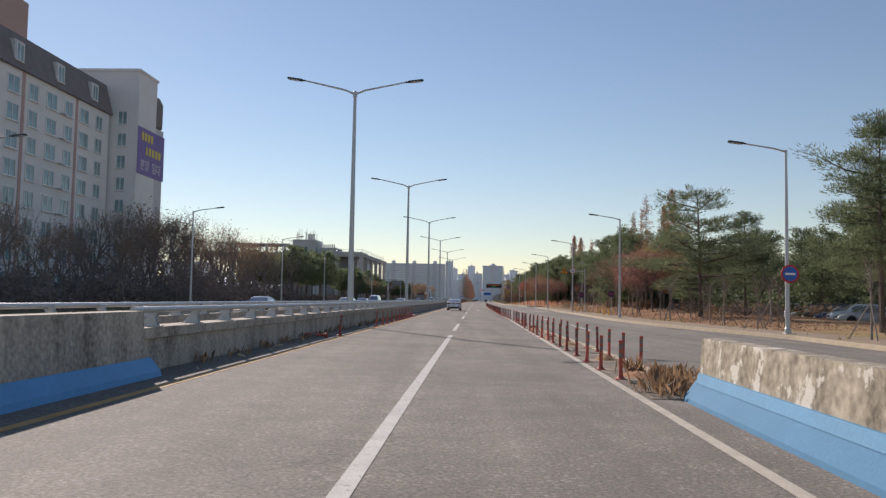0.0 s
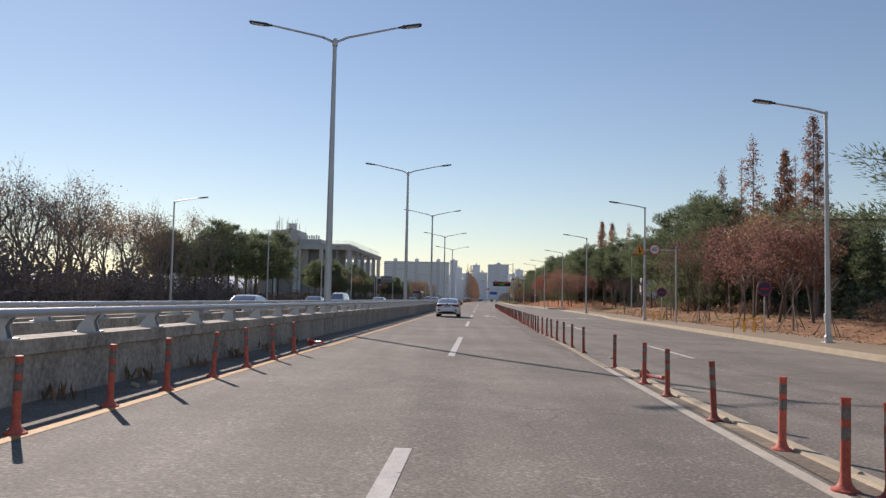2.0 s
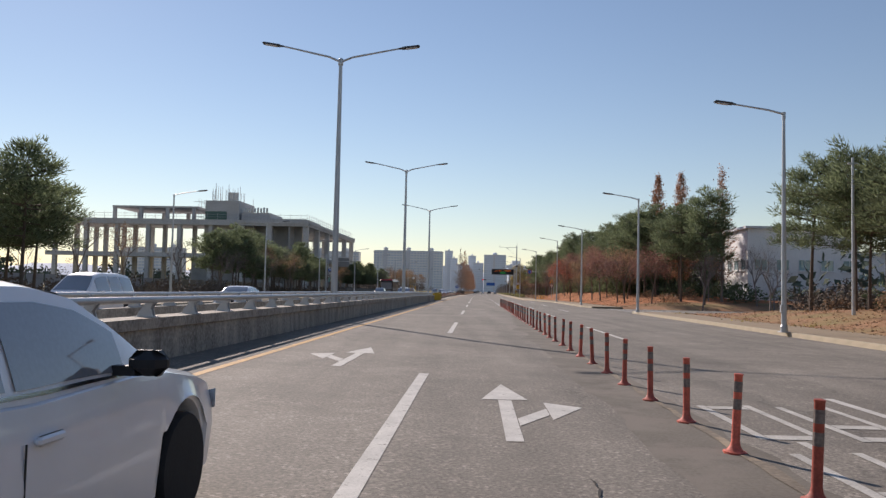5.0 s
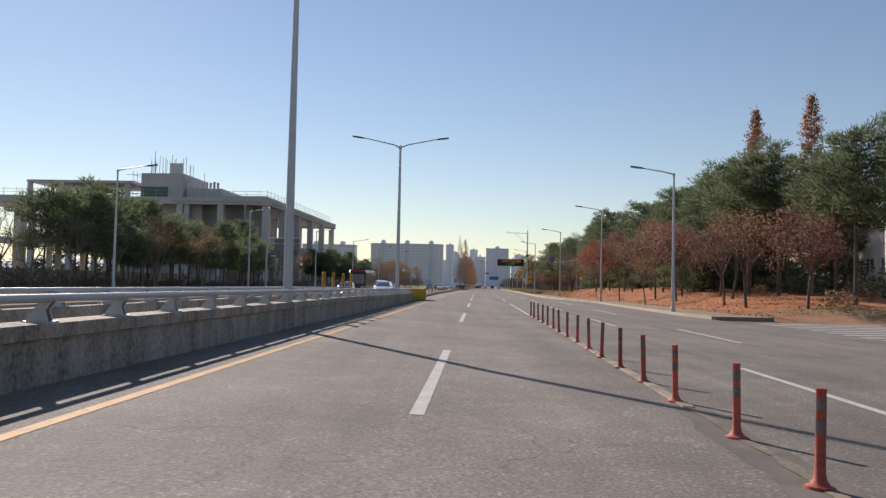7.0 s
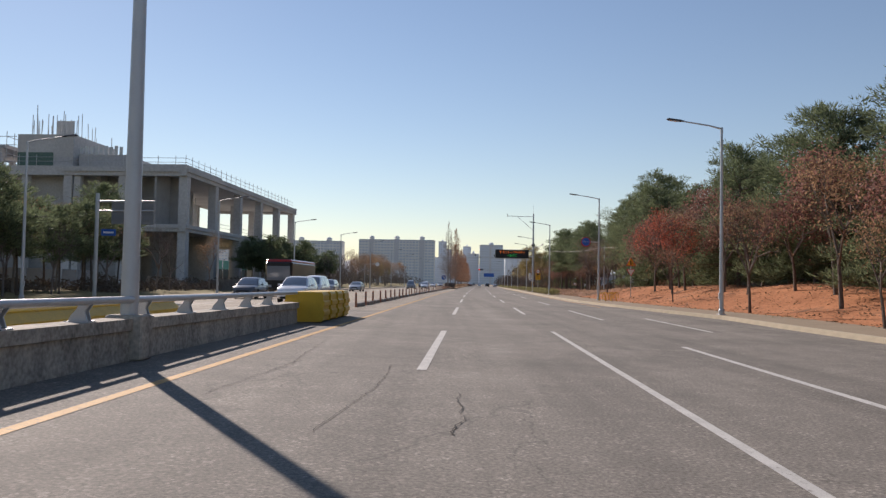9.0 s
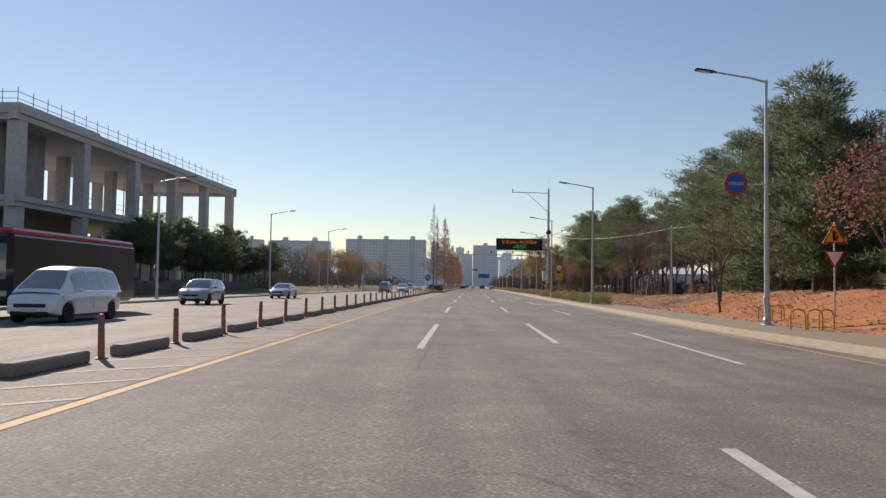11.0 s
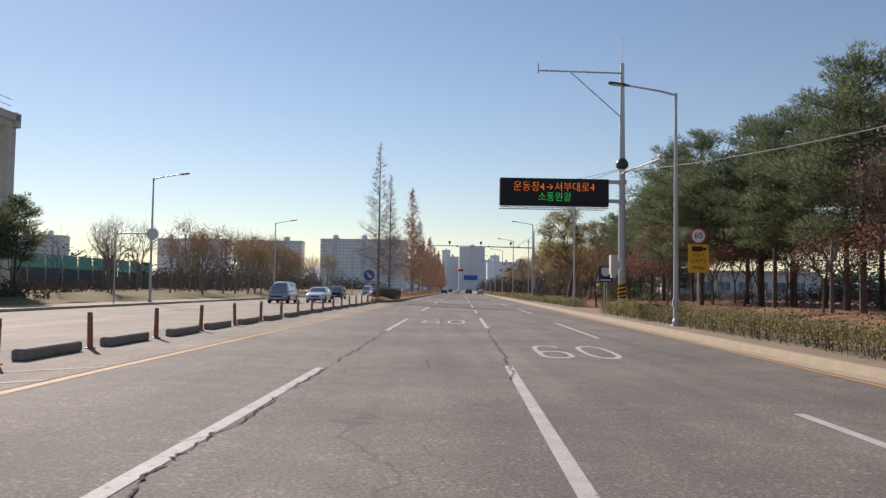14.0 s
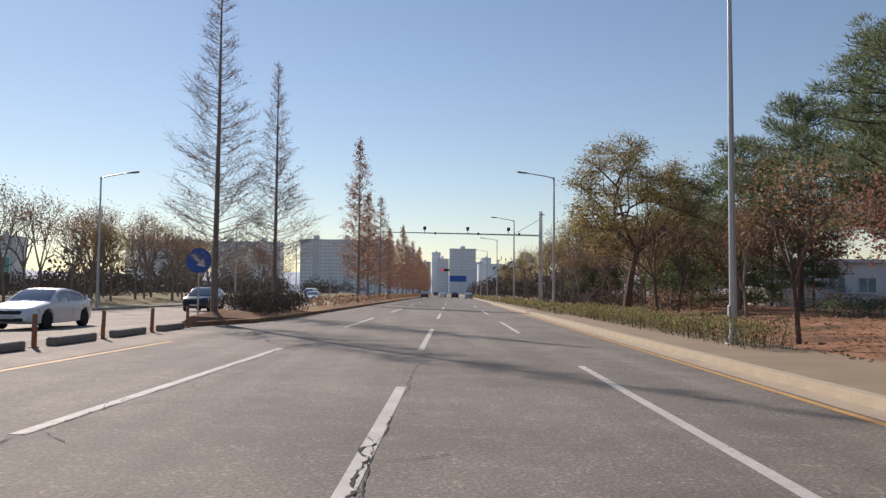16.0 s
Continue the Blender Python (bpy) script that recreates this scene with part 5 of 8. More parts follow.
more_copies(back_pines, [(46, 350), (51, 357), (44, 340), (53, 345), (49, 335), (56, 352), (42, 300), (46, 308), (41, 316), (47, 322), (40, 290), (48, 295)], bank_z, (0.9, 1.15))
more_copies(maples, [(21.5, 312), (23.5, 322), (21.0, 330), (25, 327), (22, 362)], bank_z, (0.85, 1.05))
more_copies(bare[2:], [(24, 335), (26.5, 347), (28, 340), (30, 352), (23.5, 344), (27, 360), (31.5, 366), (25.5, 353), (17.8, 358), (19.5, 364), (21.5, 369), (16.5, 372), (18.5, 379), (17, 388), (20, 394), (16.8, 402)], None, (0.75, 0.95))

rr = random.Random(77)
thicket("undergrowth", "brown leafless undergrowth beyond the oncoming lanes", [(rr.uniform(-44, -27), rr.uniform(38, 132), rr.uniform(1.5, 3)) for _ in range(130)], 4.6, 0.2, 150, 1, M_TWIG)
thicket("undergrowth", "dull brown bushes beyond the oncoming lanes", [(rr.uniform(-40, -27), rr.uniform(36, 200), rr.uniform(1.2, 2.4)) for _ in range(80)], 2.0, 0.18, 150, 2, M_FAR_BROWN)
thicket("undergrowth", "dull brown brush under the building site", [(rr.uniform(-36, -28), rr.uniform(196, 345), rr.uniform(1.3, 2.2)) for _ in range(75)], 1.7, 0.16, 200, 3, M_FAR_BROWN)
thicket("undergrowth", "dark evergreen bushes deep in the wood", [(rr.uniform(27, 50), rr.uniform(74, 154), rr.uniform(1.5, 3)) for _ in range(95)], 3.2, 0.36, 90, 4, M_NEEDLE, bank_z)
thicket("undergrowth", "dark evergreen bushes deep in the wood", [(rr.uniform(27, 48), rr.uniform(180, 266), rr.uniform(1.5, 3)) for _ in range(60)], 2.4, 0.3, 90, 5, M_NEEDLE, bank_z)
thicket("undergrowth", "brown bushes at the wood's edge", [(rr.uniform(21, 32), rr.uniform(60, 154), rr.uniform(1, 2)) for _ in range(40)] + [(rr.uniform(21, 28), rr.uniform(182, 350), rr.uniform(0.8, 1.4)) for _ in range(20)], 1.3, 0.15, 120, 6, M_DRY, bank_z)
thicket("undergrowth", "brown bushes and brambles past the signal wires", [(rr.uniform(19, 44), rr.uniform(372, 450), rr.uniform(1.2, 2.4)) for _ in range(60)], 2.6, 0.14, 170, 9, M_DRY)
thicket("undergrowth", "brown leafless brush at the corner of the side street", [(rr.uniform(24, 42), rr.uniform(142, 155), rr.uniform(1.2, 2.2)) for _ in range(34)], 2.6, 0.13, 190, 13, M_FAR_BROWN, bank_z)
thicket("undergrowth", "brown brush behind the hedge", [(rr.uniform(14.5, 20), rr.uniform(372, 425), rr.uniform(1.0, 1.8)) for _ in range(26)], 1.9, 0.12, 170, 14, M_FAR_BROWN)
thicket("undergrowth", "dark brown brush deep under the pines", [(rr.uniform(38, 62), rr.uniform(284, 344), rr.uniform(1.6, 3)) for _ in range(70)] + [(rr.uniform(29, 38), rr.uniform(284, 326), rr.uniform(0.8, 1.6)) for _ in range(26)], 2.9, 0.16, 190, 15, M_FAR_BROWN, bank_z)
thicket("far_woods", "dark wood behind the low white building", [(rr.uniform(62, 84), rr.uniform(286, 445), rr.uniform(4, 7)) for _ in range(75)], 7.5, 0.5, 130, 16, M_FAR_GREEN)
thicket("undergrowth", "dark brown brush under the last pines", [(rr.uniform(30, 47), rr.uniform(327, 347), rr.uniform(1.0, 2.0)) for _ in range(40)] + [(rr.uniform(48, 76), rr.uniform(402, 450), rr.uniform(1.5, 2.6)) for _ in range(46)], 2.6, 0.16, 200, 17, M_FAR_BROWN, bank_z)
thicket("undergrowth", "low brown brush in front of the parked cars", [(rr.uniform(24, 29), rr.uniform(64, 86), rr.uniform(0.8, 1.5)) for _ in range(14)], 1.6, 0.1, 130, 10, M_TWIG, bank_z)
thicket("far_woods", "far brown winter woods", [(rr.uniform(-190, -42), rr.uniform(430, 760), rr.uniform(4, 8)) for _ in range(150)] + [(rr.uniform(16, 40), rr.uniform(450, 800), rr.uniform(4, 7)) for _ in range(80)], 8.5, 0.5, 150, 7, M_FAR_BROWN)
thicket("undergrowth", "brown brush beyond the oncoming lanes", [(rr.uniform(-70, -36), rr.uniform(355, 430), rr.uniform(1.5, 3)) for _ in range(55)], 3.0, 0.14, 190, 11, M_FAR_BROWN)
thicket("far_woods", "far dark evergreen woods", [q for q in [(rr.uniform(40, 190), rr.uniform(60, 520), rr.uniform(5, 9)) for _ in range(130)] if not (q[0] < 75 and 285 < q[1] < 430)] + [(rr.uniform(-260, -115), rr.uniform(60, 500), rr.uniform(5, 9)) for _ in range(80)], 9.5, 1.0, 80, 8, M_FAR_GREEN)

# ---- hedges and island ----
def hedge(y0, y1, u0, u1, h, seed, name, label, per=70, material=None, lift=0.1, leaf=(0.035, 0.065), stems=14):
    rng = random.Random(seed)
    s = Shape()
    y = y0
    while y < y1:
        for _ in range(per):
            u = rng.uniform(u0, u1)
            yy = y + rng.uniform(0, 1)
            top = h * (0.86 + 0.42 * noise.noise(Vector((u * 1.3, yy * 1.1, seed))))
            z = lift + rng.random() ** 0.5 * top
            q = P(u, yy, z)
            a = Vector((rng.gauss(0, 1), rng.gauss(0, 1), rng.gauss(0, 1) + 0.6)).normalized()
            b = a.orthogonal().normalized()
            k = rng.uniform(*leaf)
            s.add([q - a * k, q + b * k * 0.7, q + a * k, q - b * k * 0.7], [(0, 1, 2, 3)])
        for _ in range(stems):
            u = rng.uniform(u0, u1)
            q = P(u, y + rng.random(), lift - 0.1)
            s.tube([q, q + Vector((rng.gauss(0, 0.12), rng.gauss(0, 0.12), h * rng.uniform(0.7, 1.05)))], [0.011, 0.004], 3, mi=1, cap=False)
        y += 1
    ob = part(name, s, [material or M_HEDGE, M_BARK], None, label)
    return tagged(ob, label, "hedge", "", "stuff")


hedge(276, 327, 10.95, 12.2, 0.88, 3, "hedge", "low twiggy hedge with yellow-green leaves along the kerb", 560, leaf=(0.025, 0.048))
hedge(342, 372, 11.5, 12.9, 0.85, 8, "hedge", "low twiggy hedge with green leaves along the kerb", 480, leaf=(0.025, 0.048))
hedge(355.5, 359, 20.5, 28.5, 0.85, 12, "low_shrub", "dark clipped evergreen shrubs under the pines", 1500, M_NEEDLE, bank_z(24.5, 357), (0.03, 0.06))
hedge(372, 430, 11.0, 12.4, 0.8, 4, "hedge", "low clipped hedge with yellow-green leaves along the kerb", 90, leaf=(0.06, 0.1), stems=5)
hedge(432, 560, 10.5, 11.9, 0.8, 6, "hedge", "low clipped hedge far along the kerb", 14, leaf=(0.09, 0.15), stems=2)
hedge(360, 371, -6.5, -4.3, 1.15, 5, "island_shrub", "clipped reddish-brown shrub on the median island", 900, M_FAR_BROWN, 0.15)
hedge(378, 640, -6.6, -4.4, 0.9, 7, "island_shrub", "brown clipped shrubs along the median island", 18, M_DRY, 0.15, (0.09, 0.15), 2)
s = Shape()
for y0, y1 in ((353, 640),):
    ys = frange(y0, y1, 4)
    wd = [min(1.6, 0.3 + 0.25 * (y - y0)) for y in ys]
    s.sheet([[P(-5.45 - w_, y, 0.0), P(-5.45 - w_, y, 0.17), P(-5.45 - w_ * 0.8, y, 0.18), P(-5.45, y, 0.32 + 0.25 * math.exp(-((y - 357) / 3.2) ** 2)), P(-5.45 + w_ * 0.8, y, 0.18), P(-5.45 + w_, y, 0.17), P(-5.45 + w_, y, 0.0)] for y, w_ in zip(ys, wd)])
s.add([P(-5.75, 353, 0.0), P(-5.75, 353, 0.17), P(-5.69, 353, 0.18), P(-5.45, 353, 0.37), P(-5.21, 353, 0.18), P(-5.15, 353, 0.17), P(-5.15, 353, 0.0)], [tuple(range(7))])
solid("median_island", s, M_SOIL, "raised median island of leaf-strewn soil", "ground")


# ---- buildings ----
M_WHITEWALL = mat("white_render", (0.78, 0.77, 0.76), 0.85, var=0.08, scale=0.3, fine=4, bump=0.05)
M_GREYWALL = mat("grey_render", (0.6, 0.6, 0.61), 0.85, var=0.1, scale=0.3, fine=4, bump=0.05)
M_ROOFDARK = mat("dark_mansard", (0.22, 0.195, 0.19), 0.75, var=0.2, scale=1, fine=9, bump=0.2)
M_GLASS = mat("window_glass", (0.24, 0.36, 0.38), 0.08, 0.0, var=0.35, scale=0.25, fine=1, bump=0, spec=0.9)
M_FRAME = mat("window_frame", (0.75, 0.75, 0.74), 0.5, var=0.05, bump=0)
M_SALMON = mat("salmon_render", (0.52, 0.36, 0.32), 0.85, var=0.12, scale=0.3, fine=4, bump=0.05)
M_BANNER = mat("violet_banner", (0.25, 0.185, 0.42), 0.7, var=0.1, scale=0.8, fine=6, bump=0.02)
M_BANNER_Y = mat("banner_yellow", (0.75, 0.62, 0.12), 0.7, var=0.06, bump=0)
M_BANNER_W = mat("banner_white", (0.75, 0.74, 0.78), 0.7, var=0.06, bump=0)


FRAMES = {}


def window_unit(parent, m, w, h, mullions=2, glass=None):
    """A window set in the x, z plane of m, facing -y: frame, panes, mullion and sill."""
    key = (w, h)
    if key not in FRAMES:
        s = Shape()
        o = [(-w / 2 - 0.05, -h / 2 - 0.05), (w / 2 + 0.05, -h / 2 - 0.05), (w / 2 + 0.05, h / 2 + 0.05), (-w / 2 - 0.05, h / 2 + 0.05)]
        n_ = [(x * (1 - 0.18 / w), z * (1 - 0.18 / h)) for x, z in o]
        vs = [Vector((x, y, z)) for y in (-0.07, 0.03) for ring in (o, n_) for x, z in ring]
        fs = []
        for k in range(4):
            q = (k + 1) % 4
            fs += [(k, q, 4 + q, 4 + k), (4 + k, 4 + q, 12 + q, 12 + k), (8 + k, q + 8, q, k)[::1]]
        s.add(vs, fs)
        p_ = Shape()
        p_.box((0, 0.01, 0), (w - 0.08, 0.03, h - 0.08))
        b_ = Shape()
        b_.box((0, -0.02, 0), (0.07, 0.08, h - 0.06))
        l_ = Shape()
        l_.bevel_box((0, -0.08, -h / 2 - 0.1), (w + 0.2, 0.2, 0.08), 0.015)
        FRAMES[key] = (s.mesh("window", M_FRAME), p_.mesh("pane", M_GLASS), b_.mesh("mullion", M_FRAME), l_.mesh("window_sill", M_FRAME))
    win = new("window", FRAMES[key][0])
    win.parent = parent
    win.matrix_basis = m
    for nm, me in zip(("pane", "mullion", "window_sill"), FRAMES[key][1:]):
        ob = new(nm, me)
        ob.parent = win
    return win


# the white apartment-hotel beyond the oncoming lanes
apt = thing("apartment_building", "white apartment building with a dark mansard roof and a violet banner", "building", Matrix.Translation(P(-44.6, 94.6, 0)) @ pose(0, 0, 0, 0, 0, -math.degrees(math.atan(0.0422))))
# local frame: y runs along the road, x towards the road
s = Shape()
s.box((-8, -22, 11.75), (16, 44, 23.5))
part("main_block", s, M_WHITEWALL, apt)
s = Shape()
s.add([(0.35, 0.3, 23.5), (0.35, -44, 23.5), (-16, -44, 23.5), (-16, 0.3, 23.5), (-0.7, 0.3, 27.3), (-0.7, -44, 27.3), (-15, -44, 27.3), (-15, 0.3, 27.3)], [(0, 1, 2, 3)[::-1], (4, 5, 6, 7), (0, 4, 5, 1), (1, 5, 6, 2), (2, 6, 7, 3), (3, 7, 4, 0)])
part("mansard_roof", s, M_ROOFDARK, apt, "dark shingled mansard roof")
s = Shape()
s.box((-6, -20.5, 29.4), (9, 10, 4.2))
part("roof_house", s, M_SALMON, apt, "dull pink roof house")
s = Shape()
s.box((-3.3, 3.2, 14.6), (13.4, 5.4, 29.2))
s.box((-3.3, 3.2, 29.3), (13.7, 5.7, 0.3))
part("stair_tower", s, M_WHITEWALL, apt)
s = Shape()
s.box((-4.5, 7.0, 11.6), (15.6, 3.2, 23.2))
part("end_wing", s, M_GREYWALL, apt)
s = Shape()
s.lathe([(1.75, 23.3), (1.9, 23.5), (1.9, 26.6), (1.5, 27.4), (0.4, 27.6)], 20, Matrix.Translation((1.7, 7.1, 0)))
part("roof_drum", s, M_ROOFDARK, apt, "dark rounded roof drum")
face_road = pose(0, 0, 0, 0, 0, 90)
for row in range(8):
    z = 2.6 + row * 2.75
    for col in range(12):
        y = -2.6 - col * 3.45
        wide = 1.9 if col % 2 else 1.55
        window_unit(apt, Matrix.Translation((0.03, y, z)) @ face_road, wide, 1.65, 2)
        if col % 4 == 2 and row:
            s = Shape()
            s.box((0.25, y - 1.5, z - 0.9), (0.55, 0.9, 0.07))
            part("air_conditioner_shelf", s, M_GREYWALL, apt)
    window_unit(apt, Matrix.Translation((1.5, 0.47, z + 1.4)), 1.1, 1.6, 2)
for col in range(5):
    y = -4 - col * 7.6
    s = Shape()
    s.box((-0.35, y, 25.2), (0.9, 1.7, 2.2))
    dormer = part("dormer", s, M_GREYWALL, apt)
    w_ = window_unit(dormer, Matrix.Translation((0.13, y, 25.2)) @ face_road, 1.2, 1.7, 2)
for col in (1, 4, 7):
    s = Shape()
    s.box((0.02, -4.3 - col * 3.45, 12), (0.06, 0.5, 23))
    part("pink_stripe", s, M_SALMON, apt)
s = Shape()
s.box((3.46, 4.6, 19.4), (0.06, 8.0, 5.9))
banner = part("banner", s, M_BANNER, apt, "large violet letting banner")
for y, z, w_ in ((1.9, 21.3, 0.55), (2.8, 21.3, 0.6), (3.7, 21.3, 0.6), (4.6, 21.3, 0.6), (3.2, 19.6, 0.4), (4.1, 19.6, 0.65), (5.1, 19.6, 0.65), (6.1, 19.6, 0.65), (7.1, 19.6, 0.65)):
    s = Shape()
    s.box((3.51, y, z), (0.03, w_, 1.0))
    part("figure_bar", s, M_BANNER_Y, banner)
for word, y in (("분양", 2.7), ("임대", 6.2)):
    me = text_mesh(word, 1.5, 0.01)
    me.materials.append(M_BANNER_W)
    ob = new("word", me)
    ob.parent = banner
    ob.matrix_basis = Matrix.Translation((3.52, y, 17.6)) @ pose(0, 0, 0, 90, 0, 90)

# concrete frame under construction
near, far = Vector((-34.9, 292.3, 0)), Vector((-31.0, 357.0, 0))
ang = -math.degrees(math.atan2(far.x - near.x, far.y - near.y))
site = thing("unfinished_building", "raw concrete building frame under construction with open bays", "building", Matrix.Translation(near) @ pose(0, 0, 0, 0, 0, ang))
LV = (far - near).length


def member(name, c, size, label="", material=None):
    s = Shape()
    s.box(c, size)
    return part(name, s, material or M_BUILD, site, label)


# local x runs back from the road (negative), y along it
for z, t in ((9.2, 1.1), (17.7, 1.4)):
    member("slab", (-9.5, LV / 2, z), (19.6, LV + 1, t * 0.45))
    member("slab", (-44, 11, z), (49.4, 22, t * 0.45))
    member("edge_beam", (-0.4, LV / 2, z - 0.2), (0.9, LV + 1.4, t))
    member("edge_beam", (-9.5, LV + 0.2, z - 0.2), (19.6, 0.9, t))
    member("edge_beam", (-34.5, 0.2, z - 0.2), (68, 0.9, t))
for k in range(6):
    y = k * LV / 5 + (0.6 if k == 0 else (-0.2 if k == 5 else 0))
    for x in (-0.7, -10.0, -18.5):
        member("column", (x, y, 9), (1.25, 1.35, 17.8))
for k in range(1, 8):
    for y in (0.7, 11, 21.4):
        member("column", (-9 - k * 8.2, y, 9), (1.0, 1.0, 17.8))
member("infill_wall", (-14, 22.6, 4.6), (18, 0.3, 9))
member("infill_wall", (-5.0, 6.4, 13.4), (0.3, 12.6, 8.0), "dark blockwork infill", mat("blockwork", (0.33, 0.325, 0.32), 0.9, var=0.2, scale=0.6, fine=6, bump=0.2))
member("infill_wall", (-11, 5.5, 13.2), (16, 0.3, 8.0), "", bpy.data.materials["blockwork"])
member("infill_wall", (-20, 3, 4.4), (22, 0.3, 8.8), "", bpy.data.materials["blockwork"])
member("core_wall", (-22.8, 7.5, 20.5), (8.8, 13, 5.4), "grey rooftop core with formwork")
member("core_wall", (-21.5, 9, 9), (13, 12, 17.6))
member("roof_parapet", (-14.3, 8, 19.2), (7.4, 12, 2.2))
member("roof_kerb", (-5.5, 9, 18.5), (9.5, 16, 0.5))
for x0, x1 in ((-29.5, -52),):
    member("slab", ((x0 + x1) / 2, 9, 21.4), (x0 - x1, 15, 0.5))
    for k in range(4):
        for y in (2, 16):
            member("column", (x0 - 1 - k * 7, y, 19.8), (0.8, 0.8, 3.4))
s = Shape()
s.box((-24.3, 0.94, 19.2), (5.6, 0.06, 2.4))
for k in range(7):
    part_ = Shape()
    part_.tube([(-28.9, 0.9 + 1.9 * k, 18.0), (-28.9, 0.9 + 1.9 * k, 23.6)], 0.05, 4)
    part("scaffold_pole", part_, M_STEEL, site)
for z in (18.9, 20.2, 21.5, 22.8):
    part_ = Shape()
    part_.tube([(-28.9, 0.7, z), (-28.9, 12.6, z)], 0.045, 4)
    part_.tube([(-30.2, 0.75, z), (-27.2, 0.75, z)], 0.045, 4)
    part("scaffold_ledger", part_, M_STEEL, site)
for k in range(9):
    part_ = Shape()
    part_.box((-17.6 + k * 0.78, 1.95, 20.9), (0.5, 0.12, 0.9 + 0.7 * ((k * 5) % 9) / 9))
    part("form_panel", part_, M_STEEL, site)
part("green_net", s, mat("green_net", (0.12, 0.19, 0.16), 0.9, var=0.2, bump=0), site, "dull green safety net")
rng = random.Random(9)
for k in range(34):
    s = Shape()
    x, y = rng.uniform(-27, -18.6), rng.uniform(1.4, 13.5)
    s.tube([(x, y, 23.1), (x + rng.gauss(0, 0.12), y, 23.2 + rng.uniform(1.4, 4.8))], 0.06, 4)
    part("steel_bar", s, M_STEEL, site)
for k in range(14):
    s = Shape()
    s.box((-21.6 + k * 0.2, 2, 24.3), (0.12, 0.3, 2.3))
    part("form_panel", s, M_STEEL, site)
for k in range(int(LV / 2.6)):
    s = Shape()
    s.tube([(-0.4, k * 2.6, 18.1), (-0.4, k * 2.6, 20.0)], 0.045, 4)
    part("guard_post", s, M_STEEL, site)
for z in (18.9, 19.55):
    s = Shape()
    s.tube([(-0.4, 0, z), (-0.4, LV, z)], 0.035, 4)
    part("guard_rail", s, M_STEEL, site)
    s = Shape()
    s.tube([(-0.4, 0, z), (-66, 0, z)], 0.035, 4)
    part("guard_rail", s, M_STEEL, site)
for k in range(24):
    s = Shape()
    s.tube([(-2 - k * 2.7, 0.1, 18.1), (-2 - k * 2.7, 0.1, 19.9)], 0.045, 4)
    part("guard_post", s, M_STEEL, site)
for k in range(4):
    for dy in (4.2, 8.6):
        s = Shape()
        s.tube([(-12, (k + 1) * LV / 5 + dy, 9.6), (-12, (k + 1) * LV / 5 + dy, 17.2)], 0.09, 6)
        part("prop", s, M_STEEL, site)
    s = Shape()
    for z in (10.3, 10.9):
        s.tube([(-1.0, (k + 1) * LV / 5, z), (-1.0, (k + 2) * LV / 5 - 0.5, z)], 0.03, 4)
    part("bay_rail", s, M_STEEL, site)

# stone retaining edge and site fence below it
M_FENCE = mat("site_fence", (0.30, 0.31, 0.33), 0.7, var=0.2, scale=0.5, fine=6, bump=0.1)
s = Shape()
s.sweep([(-26.6, 0), (-26.5, 1.5), (-27.0, 1.5), (-27.2, 0)], frange(262, 318, 4))
solid("retaining_wall", s, mat("rubble_stone", (0.13, 0.125, 0.115), 0.9, var=0.5, scale=1.3, fine=5, bump=0.9), "dark rubble retaining wall under the pines", "wall")
fence = thing("site_fence", "grey sheet-metal fence round the building site", "fence")
for k in range(36):
    s = Shape()
    y = 150 + k * 3.1
    s.box(P(-40, y, 1.1), (0.06, 3.0, 2.2))
    part("panel", s, M_FENCE, fence)


# tall fence of a sports ground beyond the verge
M_TEAL = mat("teal_mesh", (0.16, 0.42, 0.36), 0.8, var=0.15, scale=0.4, fine=5, bump=0.05)
M_DARKMESH = mat("dark_mesh", (0.10, 0.12, 0.115), 0.85, var=0.2, scale=0.5, fine=5, bump=0.05)
ground_fence = thing("sports_fence", "tall fence with a teal windbreak over dark mesh", "fence")
for k in range(16):
    y = 362 + k * 5.0
    s = Shape()
    s.box(P(-60.5, y, 4.95), (0.08, 4.9, 2.1))
    part("teal_panel", s, M_TEAL, ground_fence)
    s = Shape()
    s.box(P(-60.5, y, 1.9), (0.06, 4.9, 3.9))
    part("mesh_panel", s, M_DARKMESH, ground_fence)
    s = Shape()
    s.tube([P(-60.35, y + 2.48, 0), P(-60.35, y + 2.48, 6.3)], 0.06, 6)
    part("fence_post", s, M_STEEL, ground_fence)


